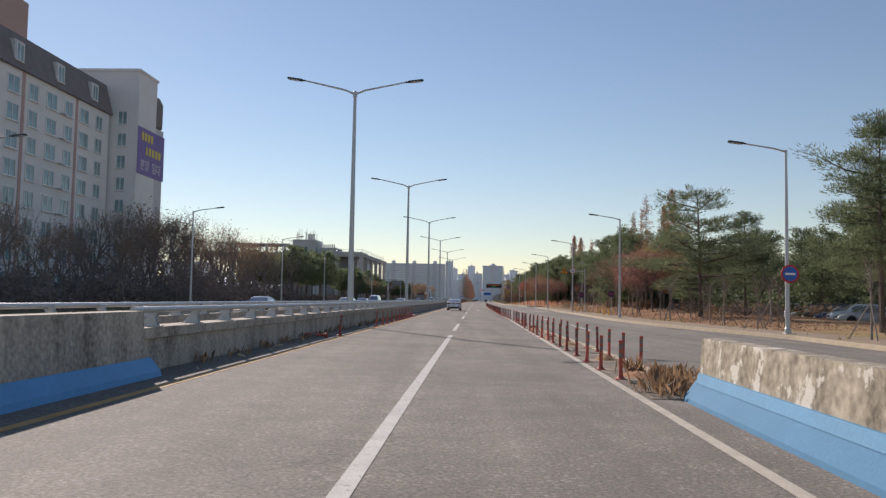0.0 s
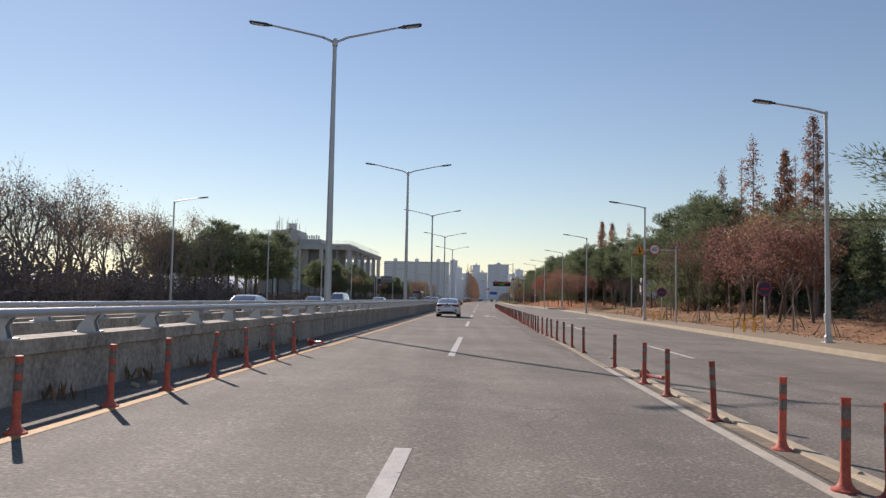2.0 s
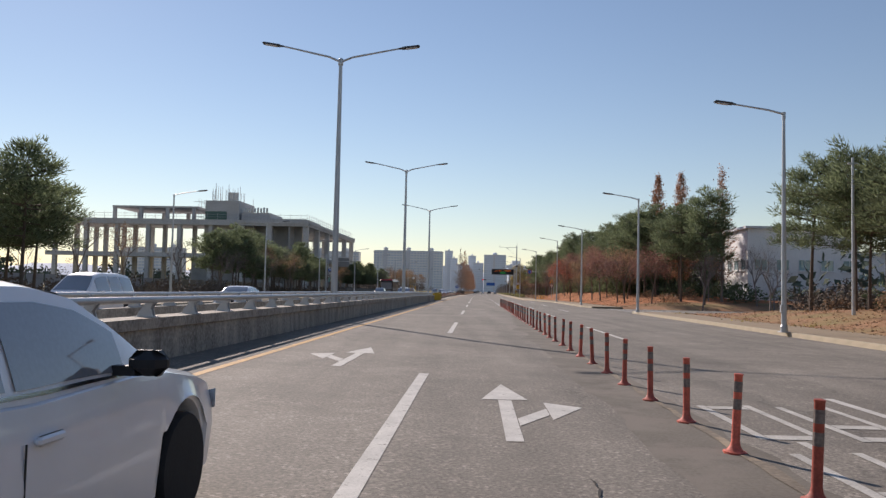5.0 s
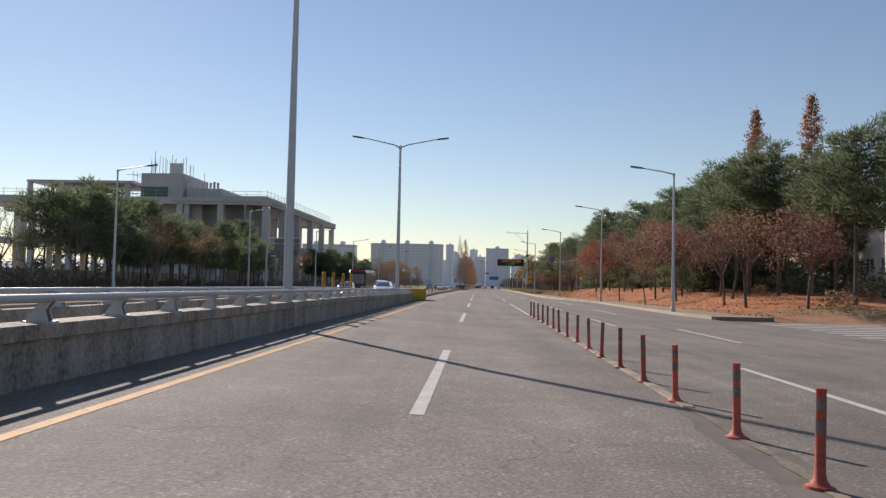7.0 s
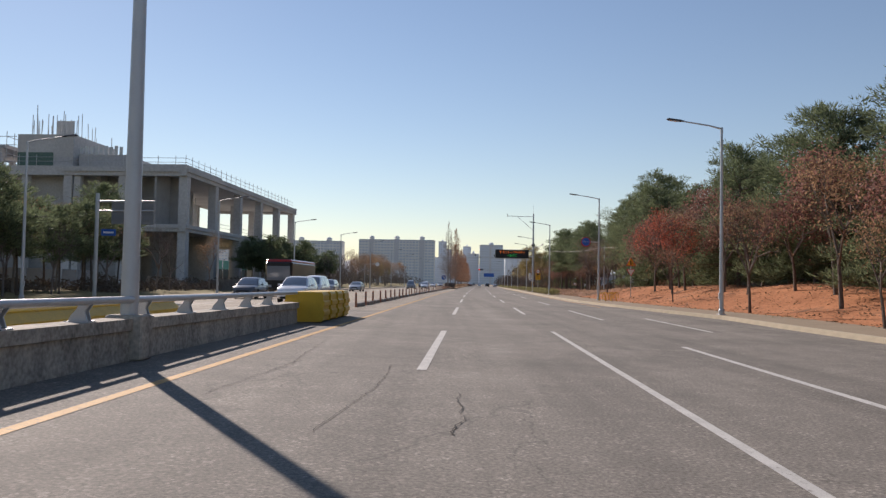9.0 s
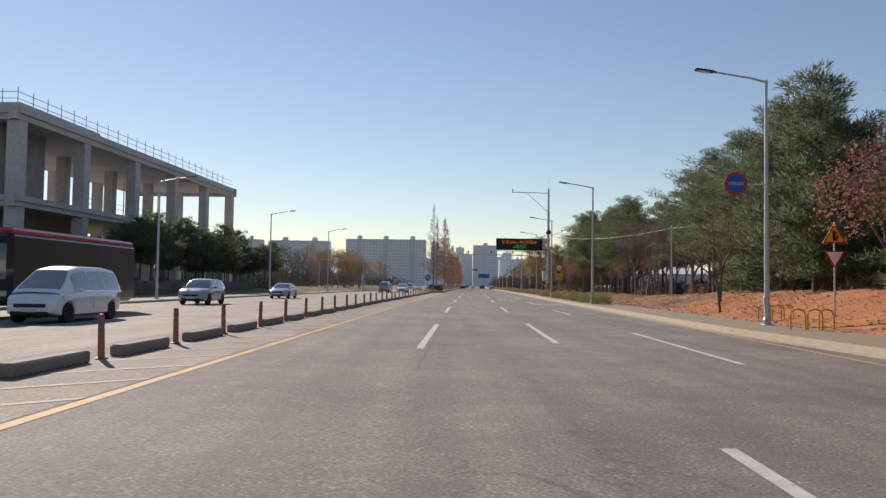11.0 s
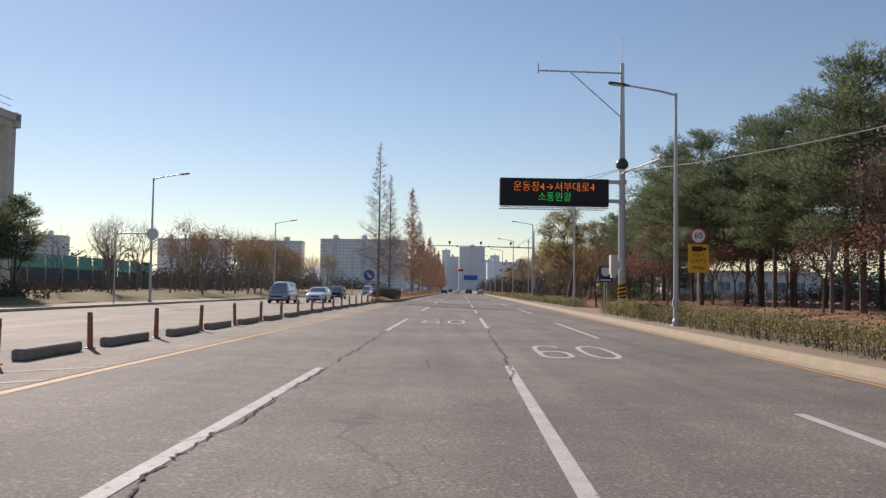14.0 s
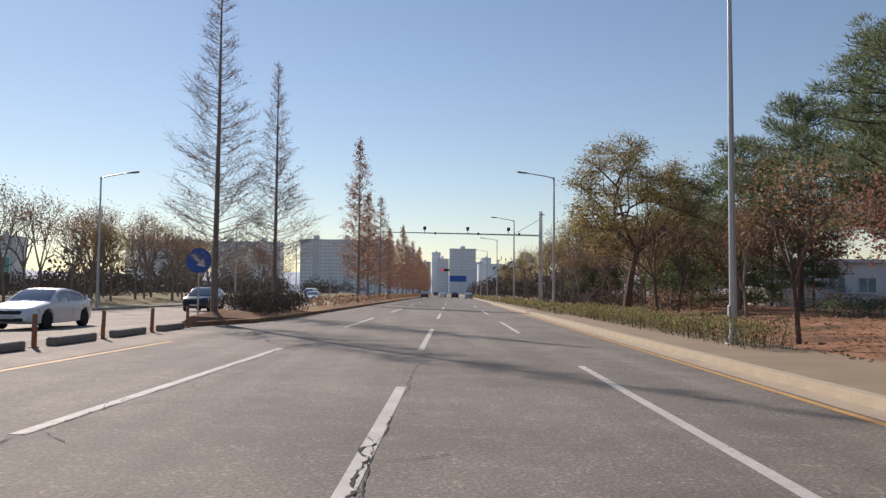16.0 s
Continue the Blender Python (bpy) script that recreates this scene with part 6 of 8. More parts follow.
# distant apartment slabs
def slab_block(u, y, w, d, h, floors, bays, material, label, turn=0.0, caps=3):
    """A housing slab: projecting bays, stair stacks with capped turrets, rows of windows."""
    b = thing("apartment_block", label, "building", Matrix.Translation(P(u, y, 0)) @ pose(0, 0, 0, 0, 0, turn), group="distant apartment blocks")
    s = Shape()
    s.box((0, 0, h / 2), (w, d, h))
    part("wall", s, material, b)
    s = Shape()
    s.box((0, 0, h + 0.35), (w + 0.8, d + 0.8, 0.7))
    s.box((0, 0, h + 1.0), (w * 0.985, d * 0.9, 0.8))
    part("roof", s, M_FAR_TRIM, b)
    for k in range(caps):
        x = -w / 2 + w * (k + 0.5) / caps
        s = Shape()
        s.box((x, -d * 0.5 + 0.2, h / 2 + 0.8), (w / caps * 0.16, 1.6, h + 1.6))
        part("stair_tower", s, M_FAR_TRIM, b)
        s = Shape()
        s.lathe([(w / caps * 0.10, h + 1.2), (w / caps * 0.10, h + 3.4), (w / caps * 0.12, h + 3.6), (w / caps * 0.07, h + 4.9), (0.15, h + 5.4), (0.1, h + 6.6)], 12, Matrix.Translation((x, -d * 0.2, 0)))
        part("roof_turret", s, material, b)
    fh = h / floors
    sh = Shape()
    sh.box((0, 0, 0), (w / bays * 0.7, 0.5, fh * 0.5))
    me = sh.mesh("window", M_FARGLASS)
    for r in range(floors):
        for c in range(bays):
            ob = new("window", me)
            ob.parent = b
            ob.matrix_basis = Matrix.Translation((-w / 2 + w * (c + 0.5) / bays, -d / 2 - 0.02 - (0.9 if c % 4 in (1, 2) else 0.0), fh * (r + 0.52)))
    for c in range(0, bays - 2, 4):
        s = Shape()
        s.box((-w / 2 + w * (c + 2) / bays, -d / 2 - 0.4, h / 2 - 0.6), (w / bays * 2.0, 1.0, h - 1.2))
        part("bay", s, material, b)
    return b


# far panes paled almost to wall tone, the haze being in their colour
M_FARGLASS = mat("far_window", (0.58, 0.63, 0.70), 0.3, var=0.1, scale=0.1, fine=1, bump=0, spec=0.5)
M_FAR = mat("far_render", (0.84, 0.83, 0.81), 0.9, var=0.06, scale=0.05, fine=1, bump=0)
M_FAR_TRIM = mat("far_trim", (0.66, 0.66, 0.68), 0.9, var=0.06, scale=0.05, fine=1, bump=0)
# distance haze put into the base colour of the towers and the ridge
M_FAR_HAZE = mat("far_blue_render", (0.72, 0.77, 0.84), 0.9, var=0.06, scale=0.05, fine=1, bump=0)


def at_x(x, y):
    return x - XR(y)


slab_block(at_x(-42, 1000), 1000, 80, 14, 45, 15, 24, M_FAR, "long pale grey apartment block in the distance", -3, 3)
slab_block(at_x(-130, 1010), 1010, 60, 14, 43, 14, 18, M_FAR, "pale apartment block in the distance", -3, 2)
slab_block(at_x(-198, 1000), 1000, 64, 14, 43, 14, 18, M_FAR, "pale apartment block in the distance", -3, 3)
slab_block(at_x(-300, 900), 900, 60, 14, 38, 12, 16, M_FAR, "pale apartment block in the distance", -3, 3)
slab_block(at_x(86, 1420), 1420, 37, 20, 62, 16, 10, M_FAR_HAZE, "high-rise in haze-blue colour far down the road", -2, 1)
slab_block(at_x(58, 1430), 1430, 18, 18, 48, 12, 5, M_FAR_HAZE, "high-rise in haze-blue colour far down the road", -2, 1)
slab_block(at_x(10, 1900), 1900, 18, 18, 92, 20, 4, M_FAR_HAZE, "slim tower in haze-blue colour far down the road", 0, 1)
slab_block(at_x(135, 1500), 1500, 40, 18, 44, 12, 8, M_FAR_HAZE, "high-rise in haze-blue colour far down the road", 0, 2)
slab_block(at_x(30, 1650), 1650, 34, 18, 40, 10, 8, M_FAR_HAZE, "high-rise in haze-blue colour far down the road", 0, 1)
slab_block(at_x(185, 1700), 1700, 50, 18, 46, 12, 10, M_FAR_HAZE, "high-rise in haze-blue colour far down the road", 0, 2)

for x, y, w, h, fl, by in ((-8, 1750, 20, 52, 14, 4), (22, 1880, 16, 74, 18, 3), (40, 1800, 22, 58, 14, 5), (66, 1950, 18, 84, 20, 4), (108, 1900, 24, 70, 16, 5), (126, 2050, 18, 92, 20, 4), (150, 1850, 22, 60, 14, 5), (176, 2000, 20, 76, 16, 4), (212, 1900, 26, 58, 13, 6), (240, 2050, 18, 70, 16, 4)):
    slab_block(at_x(x, y), y, w, w * 0.8, h, fl, by, M_FAR_HAZE, "slim tower block in haze-blue colour on the skyline", 0, 1)

# low ridge on the horizon, its pale blue colour painted in as haze
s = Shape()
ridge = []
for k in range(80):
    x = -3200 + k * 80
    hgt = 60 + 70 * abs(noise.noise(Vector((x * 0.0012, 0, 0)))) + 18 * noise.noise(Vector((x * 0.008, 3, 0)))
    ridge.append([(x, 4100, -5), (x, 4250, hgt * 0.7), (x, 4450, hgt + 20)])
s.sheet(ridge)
solid("backdrop_ridge", s, M_FAR_HAZE, "low wooded ridge in haze-blue colour on the horizon", "backdrop", smooth=True)

# low white house behind the trees
def house(u, y, w, d, h, turn):
    b = thing("low_building", "low white building behind the trees", "building", Matrix.Translation(P(u, y, 0.1)) @ pose(0, 0, 0, 0, 0, turn))
    s = Shape()
    s.box((0, 0, h / 2), (w, d, h))
    part("wall", s, M_WHITEWALL, b)
    s = Shape()
    s.box((0, 0, h + 0.15), (w + 0.8, d + 0.8, 0.3))
    part("roof", s, M_GREYWALL, b)
    for k in range(int(w / 2.6)):
        window_unit(b, Matrix.Translation((-w / 2 + 1.5 + k * 2.6, -d / 2 - 0.02, h * 0.55)), 1.5, 1.3, 2)
    for k in range(int(d / 2.6)):
        window_unit(b, Matrix.Translation((-w / 2 - 0.02, -d / 2 + 1.5 + k * 2.6, h * 0.55)) @ pose(0, 0, 0, 0, 0, -90), 1.5, 1.3, 2)


house(43, 392, 20, 9, 4.2, -3)
house(50, 200, 30, 12, 7.0, -3)
house(40, 194, 13, 9, 9.6, -3)

# ---- signs ----
M_SIGN_W = mat("sign_white", (0.78, 0.78, 0.76), 0.5, var=0.05, bump=0)
M_SIGN_R = mat("sign_red", (0.50, 0.03, 0.03), 0.5, var=0.08, bump=0)
M_SIGN_Y = mat("sign_yellow", (0.78, 0.42, 0.03), 0.5, var=0.08, bump=0)
M_SIGN_B = mat("sign_blue", (0.03, 0.12, 0.45), 0.5, var=0.08, bump=0)
M_SIGN_K = mat("sign_black", (0.02, 0.02, 0.02), 0.5, var=0.05, bump=0)
M_SIGN_BACK = mat("sign_back", (0.22, 0.225, 0.23), 0.5, 0.3, var=0.08, bump=0)


def disc(r, z, depth=0.02, y=0.0, n=32, rings=None):
    s = Shape()
    out = [(r * math.cos(6.2832 * k / n), z + r * math.sin(6.2832 * k / n)) for k in range(n)]
    s.prism(out, depth, Matrix.Translation((0, y, 0)))
    return s


def letters(parent, body, size, x, z, y, material, name="lettering", squeeze=1.0, thin=0.0):
    me = text_mesh(body, size, 0.002, thin)
    me.materials.append(material)
    ob = new(name, me)
    ob.parent = parent
    ob.matrix_basis = Matrix.Translation((x, y, z)) @ pose(0, 0, 0, 90, 0, 0) @ Matrix.Diagonal((squeeze, 1, 1, 1))
    return ob


def speed_disc(parent, x, z, r, y):
    m = Matrix.Translation((x, 0, 0))
    s = disc(r, z, 0.02, y)
    s.v = [(a + x, b, c) for a, b, c in s.v]
    ring = part("sign_plate", s, M_SIGN_R, parent, "round red-rimmed speed plate")
    s = disc(r * 0.8, z, 0.012, y - 0.006)
    s.v = [(a + x, b, c) for a, b, c in s.v]
    part("face", s, M_SIGN_W, ring)
    letters(ring, "60", r * 1.02, x, z, y - 0.012, M_SIGN_K, "figures")


def post(parent, x, h, r=0.035, y=0.03, z0=0.0):
    s = Shape()
    s.tube([(x, y, z0), (x, y, h)], r, 10)
    return part("post", s, M_POLE, parent, smooth=True)


def triangle(parent, x, z, w, y, flip=False, symbol=True):
    k = -1 if flip else 1
    def tri(q, dy, dep, mtl, par, nm):
        s = Shape()
        o = [(x - q / 2, z - k * q * 0.29), (x + q / 2, z - k * q * 0.29), (x, z + k * q * 0.577)]
        s.prism(o if k > 0 else o[::-1], dep, Matrix.Translation((0, dy, 0)))
        return part(nm, s, mtl, par)
    rim = tri(w, y, 0.02, M_SIGN_R, parent, "sign_plate")
    tri(w * 0.78, y - 0.006, 0.012, M_SIGN_W if flip else M_SIGN_Y, rim, "face")
    if symbol:
        s = Shape()
        s.box((x - 0.03 * w, y - 0.012, z + 0.03), (w * 0.1, 0.012, w * 0.42))
        s.box((x + 0.09 * w, y - 0.012, z - 0.07 * w), (w * 0.08, 0.012, w * 0.22), pose(0, 0, 0, 0, 25, 0))
        part("symbol", s, M_SIGN_K, rim)


sg = thing("merge_sign", "speed and merge warning signs on an arm over the kerb", "road sign", Matrix.Translation(P(13.65, 89.8, 0.15)))
post(sg, 0, 5.1, 0.05)
s = Shape()
s.tube([(0, 0.06, 4.82), (-2.75, 0.06, 4.82)], 0.03, 8)
part("arm", s, M_POLE, sg)
speed_disc(sg, -1.42, 4.85, 0.36, 0.0)
triangle(sg, -2.4, 4.75, 0.88, 0.0)

M_RIM_FADED = mat("faded_rim", (0.20, 0.07, 0.10), 0.5, bump=0)
M_NAVY_FADED = mat("faded_navy", (0.05, 0.04, 0.10), 0.5, bump=0)
for x_, y_, z_, r_ in ((12.57, 95.0, 2.1, 0.36), (12.0, 75.3, 2.1, 0.36), (11.6 - 0.0, 35.6, 2.75, 0.42)):
    sg = thing("no_parking_sign", "round dark blue sign with a red bar and rim", "road sign", Matrix.Translation((x_, y_, 0.15)))
    if y_ > 40:
        post(sg, 0, z_ + 0.3, 0.03)
    else:
        s = Shape()
        s.box((0, 0.06, z_), (0.3, 0.06, 0.08))
        part("clamp", s, M_STEEL, sg)
    p_ = part("sign_plate", disc(r_, z_, 0.02, -0.02), M_SIGN_R if y_ < 40 else M_RIM_FADED, sg)
    part("face", disc(r_ * 0.8, z_, 0.012, -0.026), M_SIGN_B if y_ < 40 else M_NAVY_FADED, p_)
    s = Shape()
    s.box((0, -0.03, z_), (r_ * 1.1, 0.012, r_ * 0.22))
    part("bar", s, M_SIGN_W if y_ < 40 else M_SIGN_R, p_)
sg = thing("no_entry_time_sign", "round blue sign with a red rim clamped to a lamp post", "road sign", Matrix.Translation((17.4, 246.5, 0.15)))
s = Shape()
s.tube([(0, 0, 5.25), (-1.1, -0.05, 5.25)], 0.025, 8)
part("arm", s, M_POLE, sg)
d_ = disc(0.44, 5.25, 0.02, -0.1)
d_.v = [(a - 1.22, b, c) for a, b, c in d_.v]
p_ = part("sign_plate", d_, M_SIGN_R, sg)
d_ = disc(0.36, 5.25, 0.012, -0.106)
d_.v = [(a - 1.22, b, c) for a, b, c in d_.v]
part("face", d_, M_SIGN_B, p_)
letters(p_, "주정차금지", 0.13, -1.22, 5.25, -0.112, M_SIGN_W)

sg = thing("yield_sign", "yellow warning triangle over a white inverted triangle on a post", "road sign", Matrix.Translation((20.65, 247.9, 0.3)))
post(sg, 0, 3.7, 0.035)
triangle(sg, 0, 3.3, 0.95, 0.0)
triangle(sg, 0, 2.5, 0.8, 0.0, True, False)

sg = thing("camera_warning_sign", "speed sign over a yellow enforcement camera plate", "road sign", Matrix.Translation((20.08, 310.5, 0.12)))
post(sg, 0, 3.9, 0.035)
speed_disc(sg, 0, 3.6, 0.33, -0.02)
s = Shape()
s.bevel_box((0, -0.01, 2.7), (0.82, 0.03, 1.12), 0.01)
pl = part("sign_plate", s, M_SIGN_Y, sg, "yellow enforcement plate")
s = Shape()
s.box((-0.05, -0.03, 3.08), (0.42, 0.012, 0.2))
s.box((0.24, -0.03, 3.08), (0.14, 0.012, 0.1))
part("symbol", s, M_SIGN_K, pl)
for body, z_, q in (("이동식", 2.83, 0.17), ("단속구간", 2.6, 0.17), ("Police", 2.33, 0.2)):
    letters(pl, body, q, 0, z_, -0.03, M_SIGN_K)

sg = thing("park_sign", "faded navy board with a white shield on two slim posts", "road sign", Matrix.Translation((21.7, 332.5, 0.12)))
post(sg, -0.08, 3.1, 0.03)
post(sg, 0.1, 3.1, 0.03)
s = Shape()
s.bevel_box((0, -0.02, 2.52), (0.92, 0.04, 1.08), 0.01)
pl = part("board", s, mat("navy_board", (0.022, 0.035, 0.16), 0.5, var=0.25, scale=3, bump=0.03), sg)
s = Shape()
s.prism([(-0.3, 2.95), (0.3, 2.95), (0.3, 2.6), (0.18, 2.42), (0, 2.35), (-0.18, 2.42), (-0.3, 2.6)][::-1], 0.012, Matrix.Translation((0, -0.052, 0)))
part("shield", s, M_SIGN_W, pl)
s = Shape()
s.box((0, -0.045, 2.12), (0.7, 0.012, 0.07))
part("text_bar", s, M_SIGN_W, pl)

sg = thing("direction_sign", "round blue road sign with a white slanting arrow on a post", "road sign", Matrix.Translation((4.1, 357.0, 0.15)))
post(sg, 0, 2.6, 0.035)
pl = part("sign_plate", disc(0.54, 2.6, 0.02, -0.02), M_SIGN_B, sg)
s = Shape()
rot = Matrix.Translation((0, 0, 2.6)) @ pose(0, 0, 0, 0, 45, 0)
s.prism([(-0.36, -0.07), (0.08, -0.07), (0.08, -0.2), (0.38, 0), (0.08, 0.2), (0.08, 0.07), (-0.36, 0.07)], 0.012, Matrix.Translation((0, -0.03, 0)) @ rot)
part("arrow", s, M_SIGN_W, pl)

# chevron boards on the median barrier
for k, (u_, y_) in enumerate(((-4.76, 163.6), (-4.76, 165.45), (-4.76, 167.6), (-4.76, 169.6))):
    cb = thing("chevron_board", "yellow and black chevron board on the median barrier", "road sign", Matrix.Translation(P(u_, y_, 0.77)) @ pose(0, 0, 0, 0, 0, 88), group="chevron boards")
    s = Shape()
    s.bevel_box((0, 0, 0.70), (0.56, 0.03, 0.54), 0.01)
    pl = part("plate", s, M_SIGN_Y, cb)
    s = Shape()
    s.prism([(-0.2, 0.45), (-0.02, 0.45), (0.2, 0.70), (-0.02, 0.95), (-0.2, 0.95), (0.02, 0.70)], 0.01, Matrix.Translation((0, -0.022, 0)))
    part("chevron", s, M_SIGN_K, pl)
    post(cb, 0, 0.6, 0.03, 0.0)

# direction sign seen from behind, beyond the oncoming lanes
sg = thing("overhead_sign", "grey steel pole with a sign board seen from behind", "road sign", Matrix.Translation(P(-24.85, 229.5, 0.12)))
post(sg, 0, 7.1, 0.13)
s = Shape()
s.tube([(0, 0, 6.55), (3.9, 0, 6.6)], 0.06, 8)
s.tube([(0, 0, 5.9), (3.9, 0, 5.95)], 0.05, 8)
part("arm", s, M_POLE, sg)
s = Shape()
s.bevel_box((2.4, 0.12, 5.75), (2.9, 0.05, 1.5), 0.02)
for z in (5.3, 5.75, 6.2):
    s.box((2.4, 0.07, z), (2.9, 0.05, 0.06))
part("board", s, M_SIGN_BACK, sg)
s = Shape()
s.bevel_box((0.85, -0.03, 4.42), (1.0, 0.03, 0.45), 0.01)
pl = part("small_board", s, M_SIGN_B, sg)
s = Shape()
s.box((0.85, -0.05, 4.42), (0.7, 0.012, 0.12))
part("text_bar", s, M_SIGN_W, pl)
for u_, y_, z_ in ((-21.6, 335, 4.9),):
    sg = thing("round_sign", "round pale grey sign seen from behind on a bent pole", "road sign", Matrix.Translation(P(u_, y_, 0.15)))
    s = Shape()
    s.tube([(0, 0, 0), (0, 0, z_ - 0.3), (0.2, 0, z_), (2.3, 0, z_ + 0.05)], 0.05, 8)
    part("post", s, M_POLE, sg)
    d_ = disc(0.42, z_, 0.03, 0.05)
    d_.v = [(a + 2.5, b, c) for a, b, c in d_.v]
    part("sign_plate", d_, M_SIGN_W, sg)

# ---- electronic message sign ----
vms = thing("message_sign", "black electronic message board on a tall grey steel mast", "message sign", Matrix.Translation((21.02, 325.65, 0.15)) @ Matrix.Scale(0.979, 4))
s = Shape()
s.tube([(0, 0, 0), (0, 0, 5), (0, 0, 9), (0, 0, 15.3)], [0.225, 0.21, 0.185, 0.12], 16)
s.tube([(0, 0, 15.3), (0, 0, 17.1)], [0.02, 0.012], 6)
part("mast", s, M_POLE, vms, smooth=True)
s = Shape()
s.bevel_box((-4.16, -0.08, 7.27), (6.58, 0.45, 1.66), 0.03)
board = part("board", s, mat("led_board", (0.012, 0.012, 0.014), 0.55, var=0.2, scale=20, bump=0.05), vms, "matt black board")
M_LED_O = mat("led_orange", (1.0, 0.22, 0.03), 0.5, var=0.0, bump=0, emit=0.6)
M_LED_G = mat("led_green", (0.03, 0.85, 0.16), 0.5, var=0.0, bump=0, emit=0.4)
letters(board, "운동장4→서부대로4", 0.64, -4.2, 7.56, -0.318, M_LED_O, "orange_text", 0.92, 0.011)
letters(board, "소통원활", 0.6, -4.15, 6.95, -0.318, M_LED_G, "green_text", 0.92, 0.011)
s = Shape()
for y in (-0.33, 0.72):
    s.box((-4.16, y, 6.33), (6.5, 0.045, 0.05))
for k in range(13):
    x = -7.35 + k * 0.532
    s.box((x, 0.195, 6.33), (0.03, 1.05, 0.03))
    if k % 2 == 0:
        s.box((x, -0.2, 6.4), (0.03, 0.03, 0.14))
part("catwalk", s, M_STEEL, vms)
for k in range(7):
    s = Shape()
    s.bevel_box((-7.1 + k * 0.98, -0.34, 6.36), (0.09, 0.08, 0.1), 0.015)
    part("lamp_head", s, M_SIGN_W, vms)
for z in (7.97, 6.8):
    s = Shape()
    s.bevel_box((-0.5, -0.05, z), (1.3, 0.18, 0.22), 0.03)
    s.lathe([(0.25, z - 0.13), (0.28, z - 0.11), (0.28, z + 0.11), (0.25, z + 0.13)], 14)
    part("bracket", s, M_POLE, vms)
s = Shape()
s.lathe([(0.2, 8.76), (0.38, 8.92), (0.38, 9.14), (0.28, 9.32), (0.18, 9.42)], 16)
part("loudspeaker_ring", s, M_LAMP, vms)
s = Shape()
s.tube([(-0.1, -0.15, 8.46), (1.5, -3.0, 8.98)], 0.05, 8)
part("camera_arm", s, M_POLE, vms)
s = Shape()
s.bevel_box((1.45, -2.95, 9.12), (0.3, 0.44, 0.2), 0.05)
part("camera", s, M_SIGN_W, vms, "white camera housing")
s = Shape()
s.tube([(0, 0, 14.68), (-5.16, 0, 14.74)], 0.05, 8)
s.tube([(-5.16, 0, 14.6), (-5.16, 0, 15.2)], 0.05, 8)
s.tube([(-3.18, 0, 14.68), (-0.05, 0, 11.95)], 0.035, 8)
part("upper_arm", s, M_POLE, vms)
s = Shape()
s.bevel_box((-0.62, -0.45, 2.95), (0.42, 0.5, 1.15), 0.02)
s.bevel_box((-0.62, -0.4, 2.28), (0.3, 0.38, 0.22), 0.02)
s.box((-0.32, -0.3, 2.95), (0.3, 0.1, 0.5))
part("control_box", s, mat("box_paint", (0.66, 0.67, 0.65), 0.5, var=0.12, scale=2, fine=30, bump=0.03), vms, "pale grey steel box")
s = Shape()
s.lathe([(0.24, 0.95), (0.24, 1.85)], 16)
wrap = part("hazard_wrap", s, M_SIGN_K, vms, "black and yellow hazard wrap")
for k in range(4):
    s = Shape()
    for i in range(12):
        a0, a1 = math.pi + i * math.pi / 12, math.pi + (i + 1) * math.pi / 12
        z0 = 0.98 + k * 0.24 + i * 0.012
        q = []
        for a, zz in ((a0, z0), (a1, z0 + 0.012), (a1, z0 + 0.122), (a0, z0 + 0.11)):
            q.append((0.244 * math.cos(a), 0.244 * math.sin(a), min(1.84, zz)))
        s.add(q, [(0, 1, 2, 3)])
    part("stripe", s, M_SIGN_Y, wrap)
s = Shape()
s.tube([(-3.9 + 1.2 * k, -0.2, 7.87) for k in (0,)] + [(-1.9, -0.1, 8.1), (0, 0, 8.75)], 0.012, 4)
s.tube([(-5.4, -0.2, 7.87), (-2.5, -0.1, 8.15), (0, 0, 8.8)], 0.012, 4)
part("stay_cable", s, M_RUBBER, vms)

# ---- signal gantry ----
gt = thing("signal_gantry", "long signal arm across the carriageway on a grey mast", "traffic signal", Matrix.Translation((32.7, 440, 0.12)))
s = Shape()
s.tube([(0, 0, 0), (0, 0, 10), (0, 0, 13.8)], [0.2, 0.17, 0.1], 12)
part("mast", s, M_POLE, gt, smooth=True)
s = Shape()
s.tube([(0, 0, 10.1), (-12, 0, 10.25), (-23.3, 0, 10.35)], [0.13, 0.1, 0.07], 10)
s.tube([(0, 0, 12.6), (-4, 0, 10.25)], 0.04, 6)
part("arm", s, M_POLE, gt, smooth=True)
for x in (-17.5, -11.0, -4.8):
    s = Shape()
    s.bevel_box((x, 0, 11.0), (0.45, 0.4, 0.55), 0.06)
    s.tube([(x, 0, 10.2), (x, 0, 10.8)], 0.04, 6)
    part("camera_unit", s, M_LAMP, gt)
    s = Shape()
    s.bevel_box((x + 1.6, -0.2, 10.25), (0.3, 0.2, 0.35), 0.03)
    part("detector", s, M_LAMP, gt)
gt2 = thing("signal_head_arm", "traffic lights and a blue direction board over the road", "traffic signal", Matrix.Translation(P(11.8, 560, 0.12)))
s = Shape()
s.tube([(0, 0, 0), (0, 0, 8), (-11, 0, 8.3)], 0.14, 8)
part("mast", s, M_POLE, gt2)
s = Shape()
s.bevel_box((-9.5, -0.2, 8.2), (2.4, 0.3, 0.75), 0.05)
hd = part("signal_head", s, M_LAMP, gt2)
d_ = disc(0.28, 8.2, 0.02, -0.38)
d_.v = [(a - 10.3, b, c) for a, b, c in d_.v]
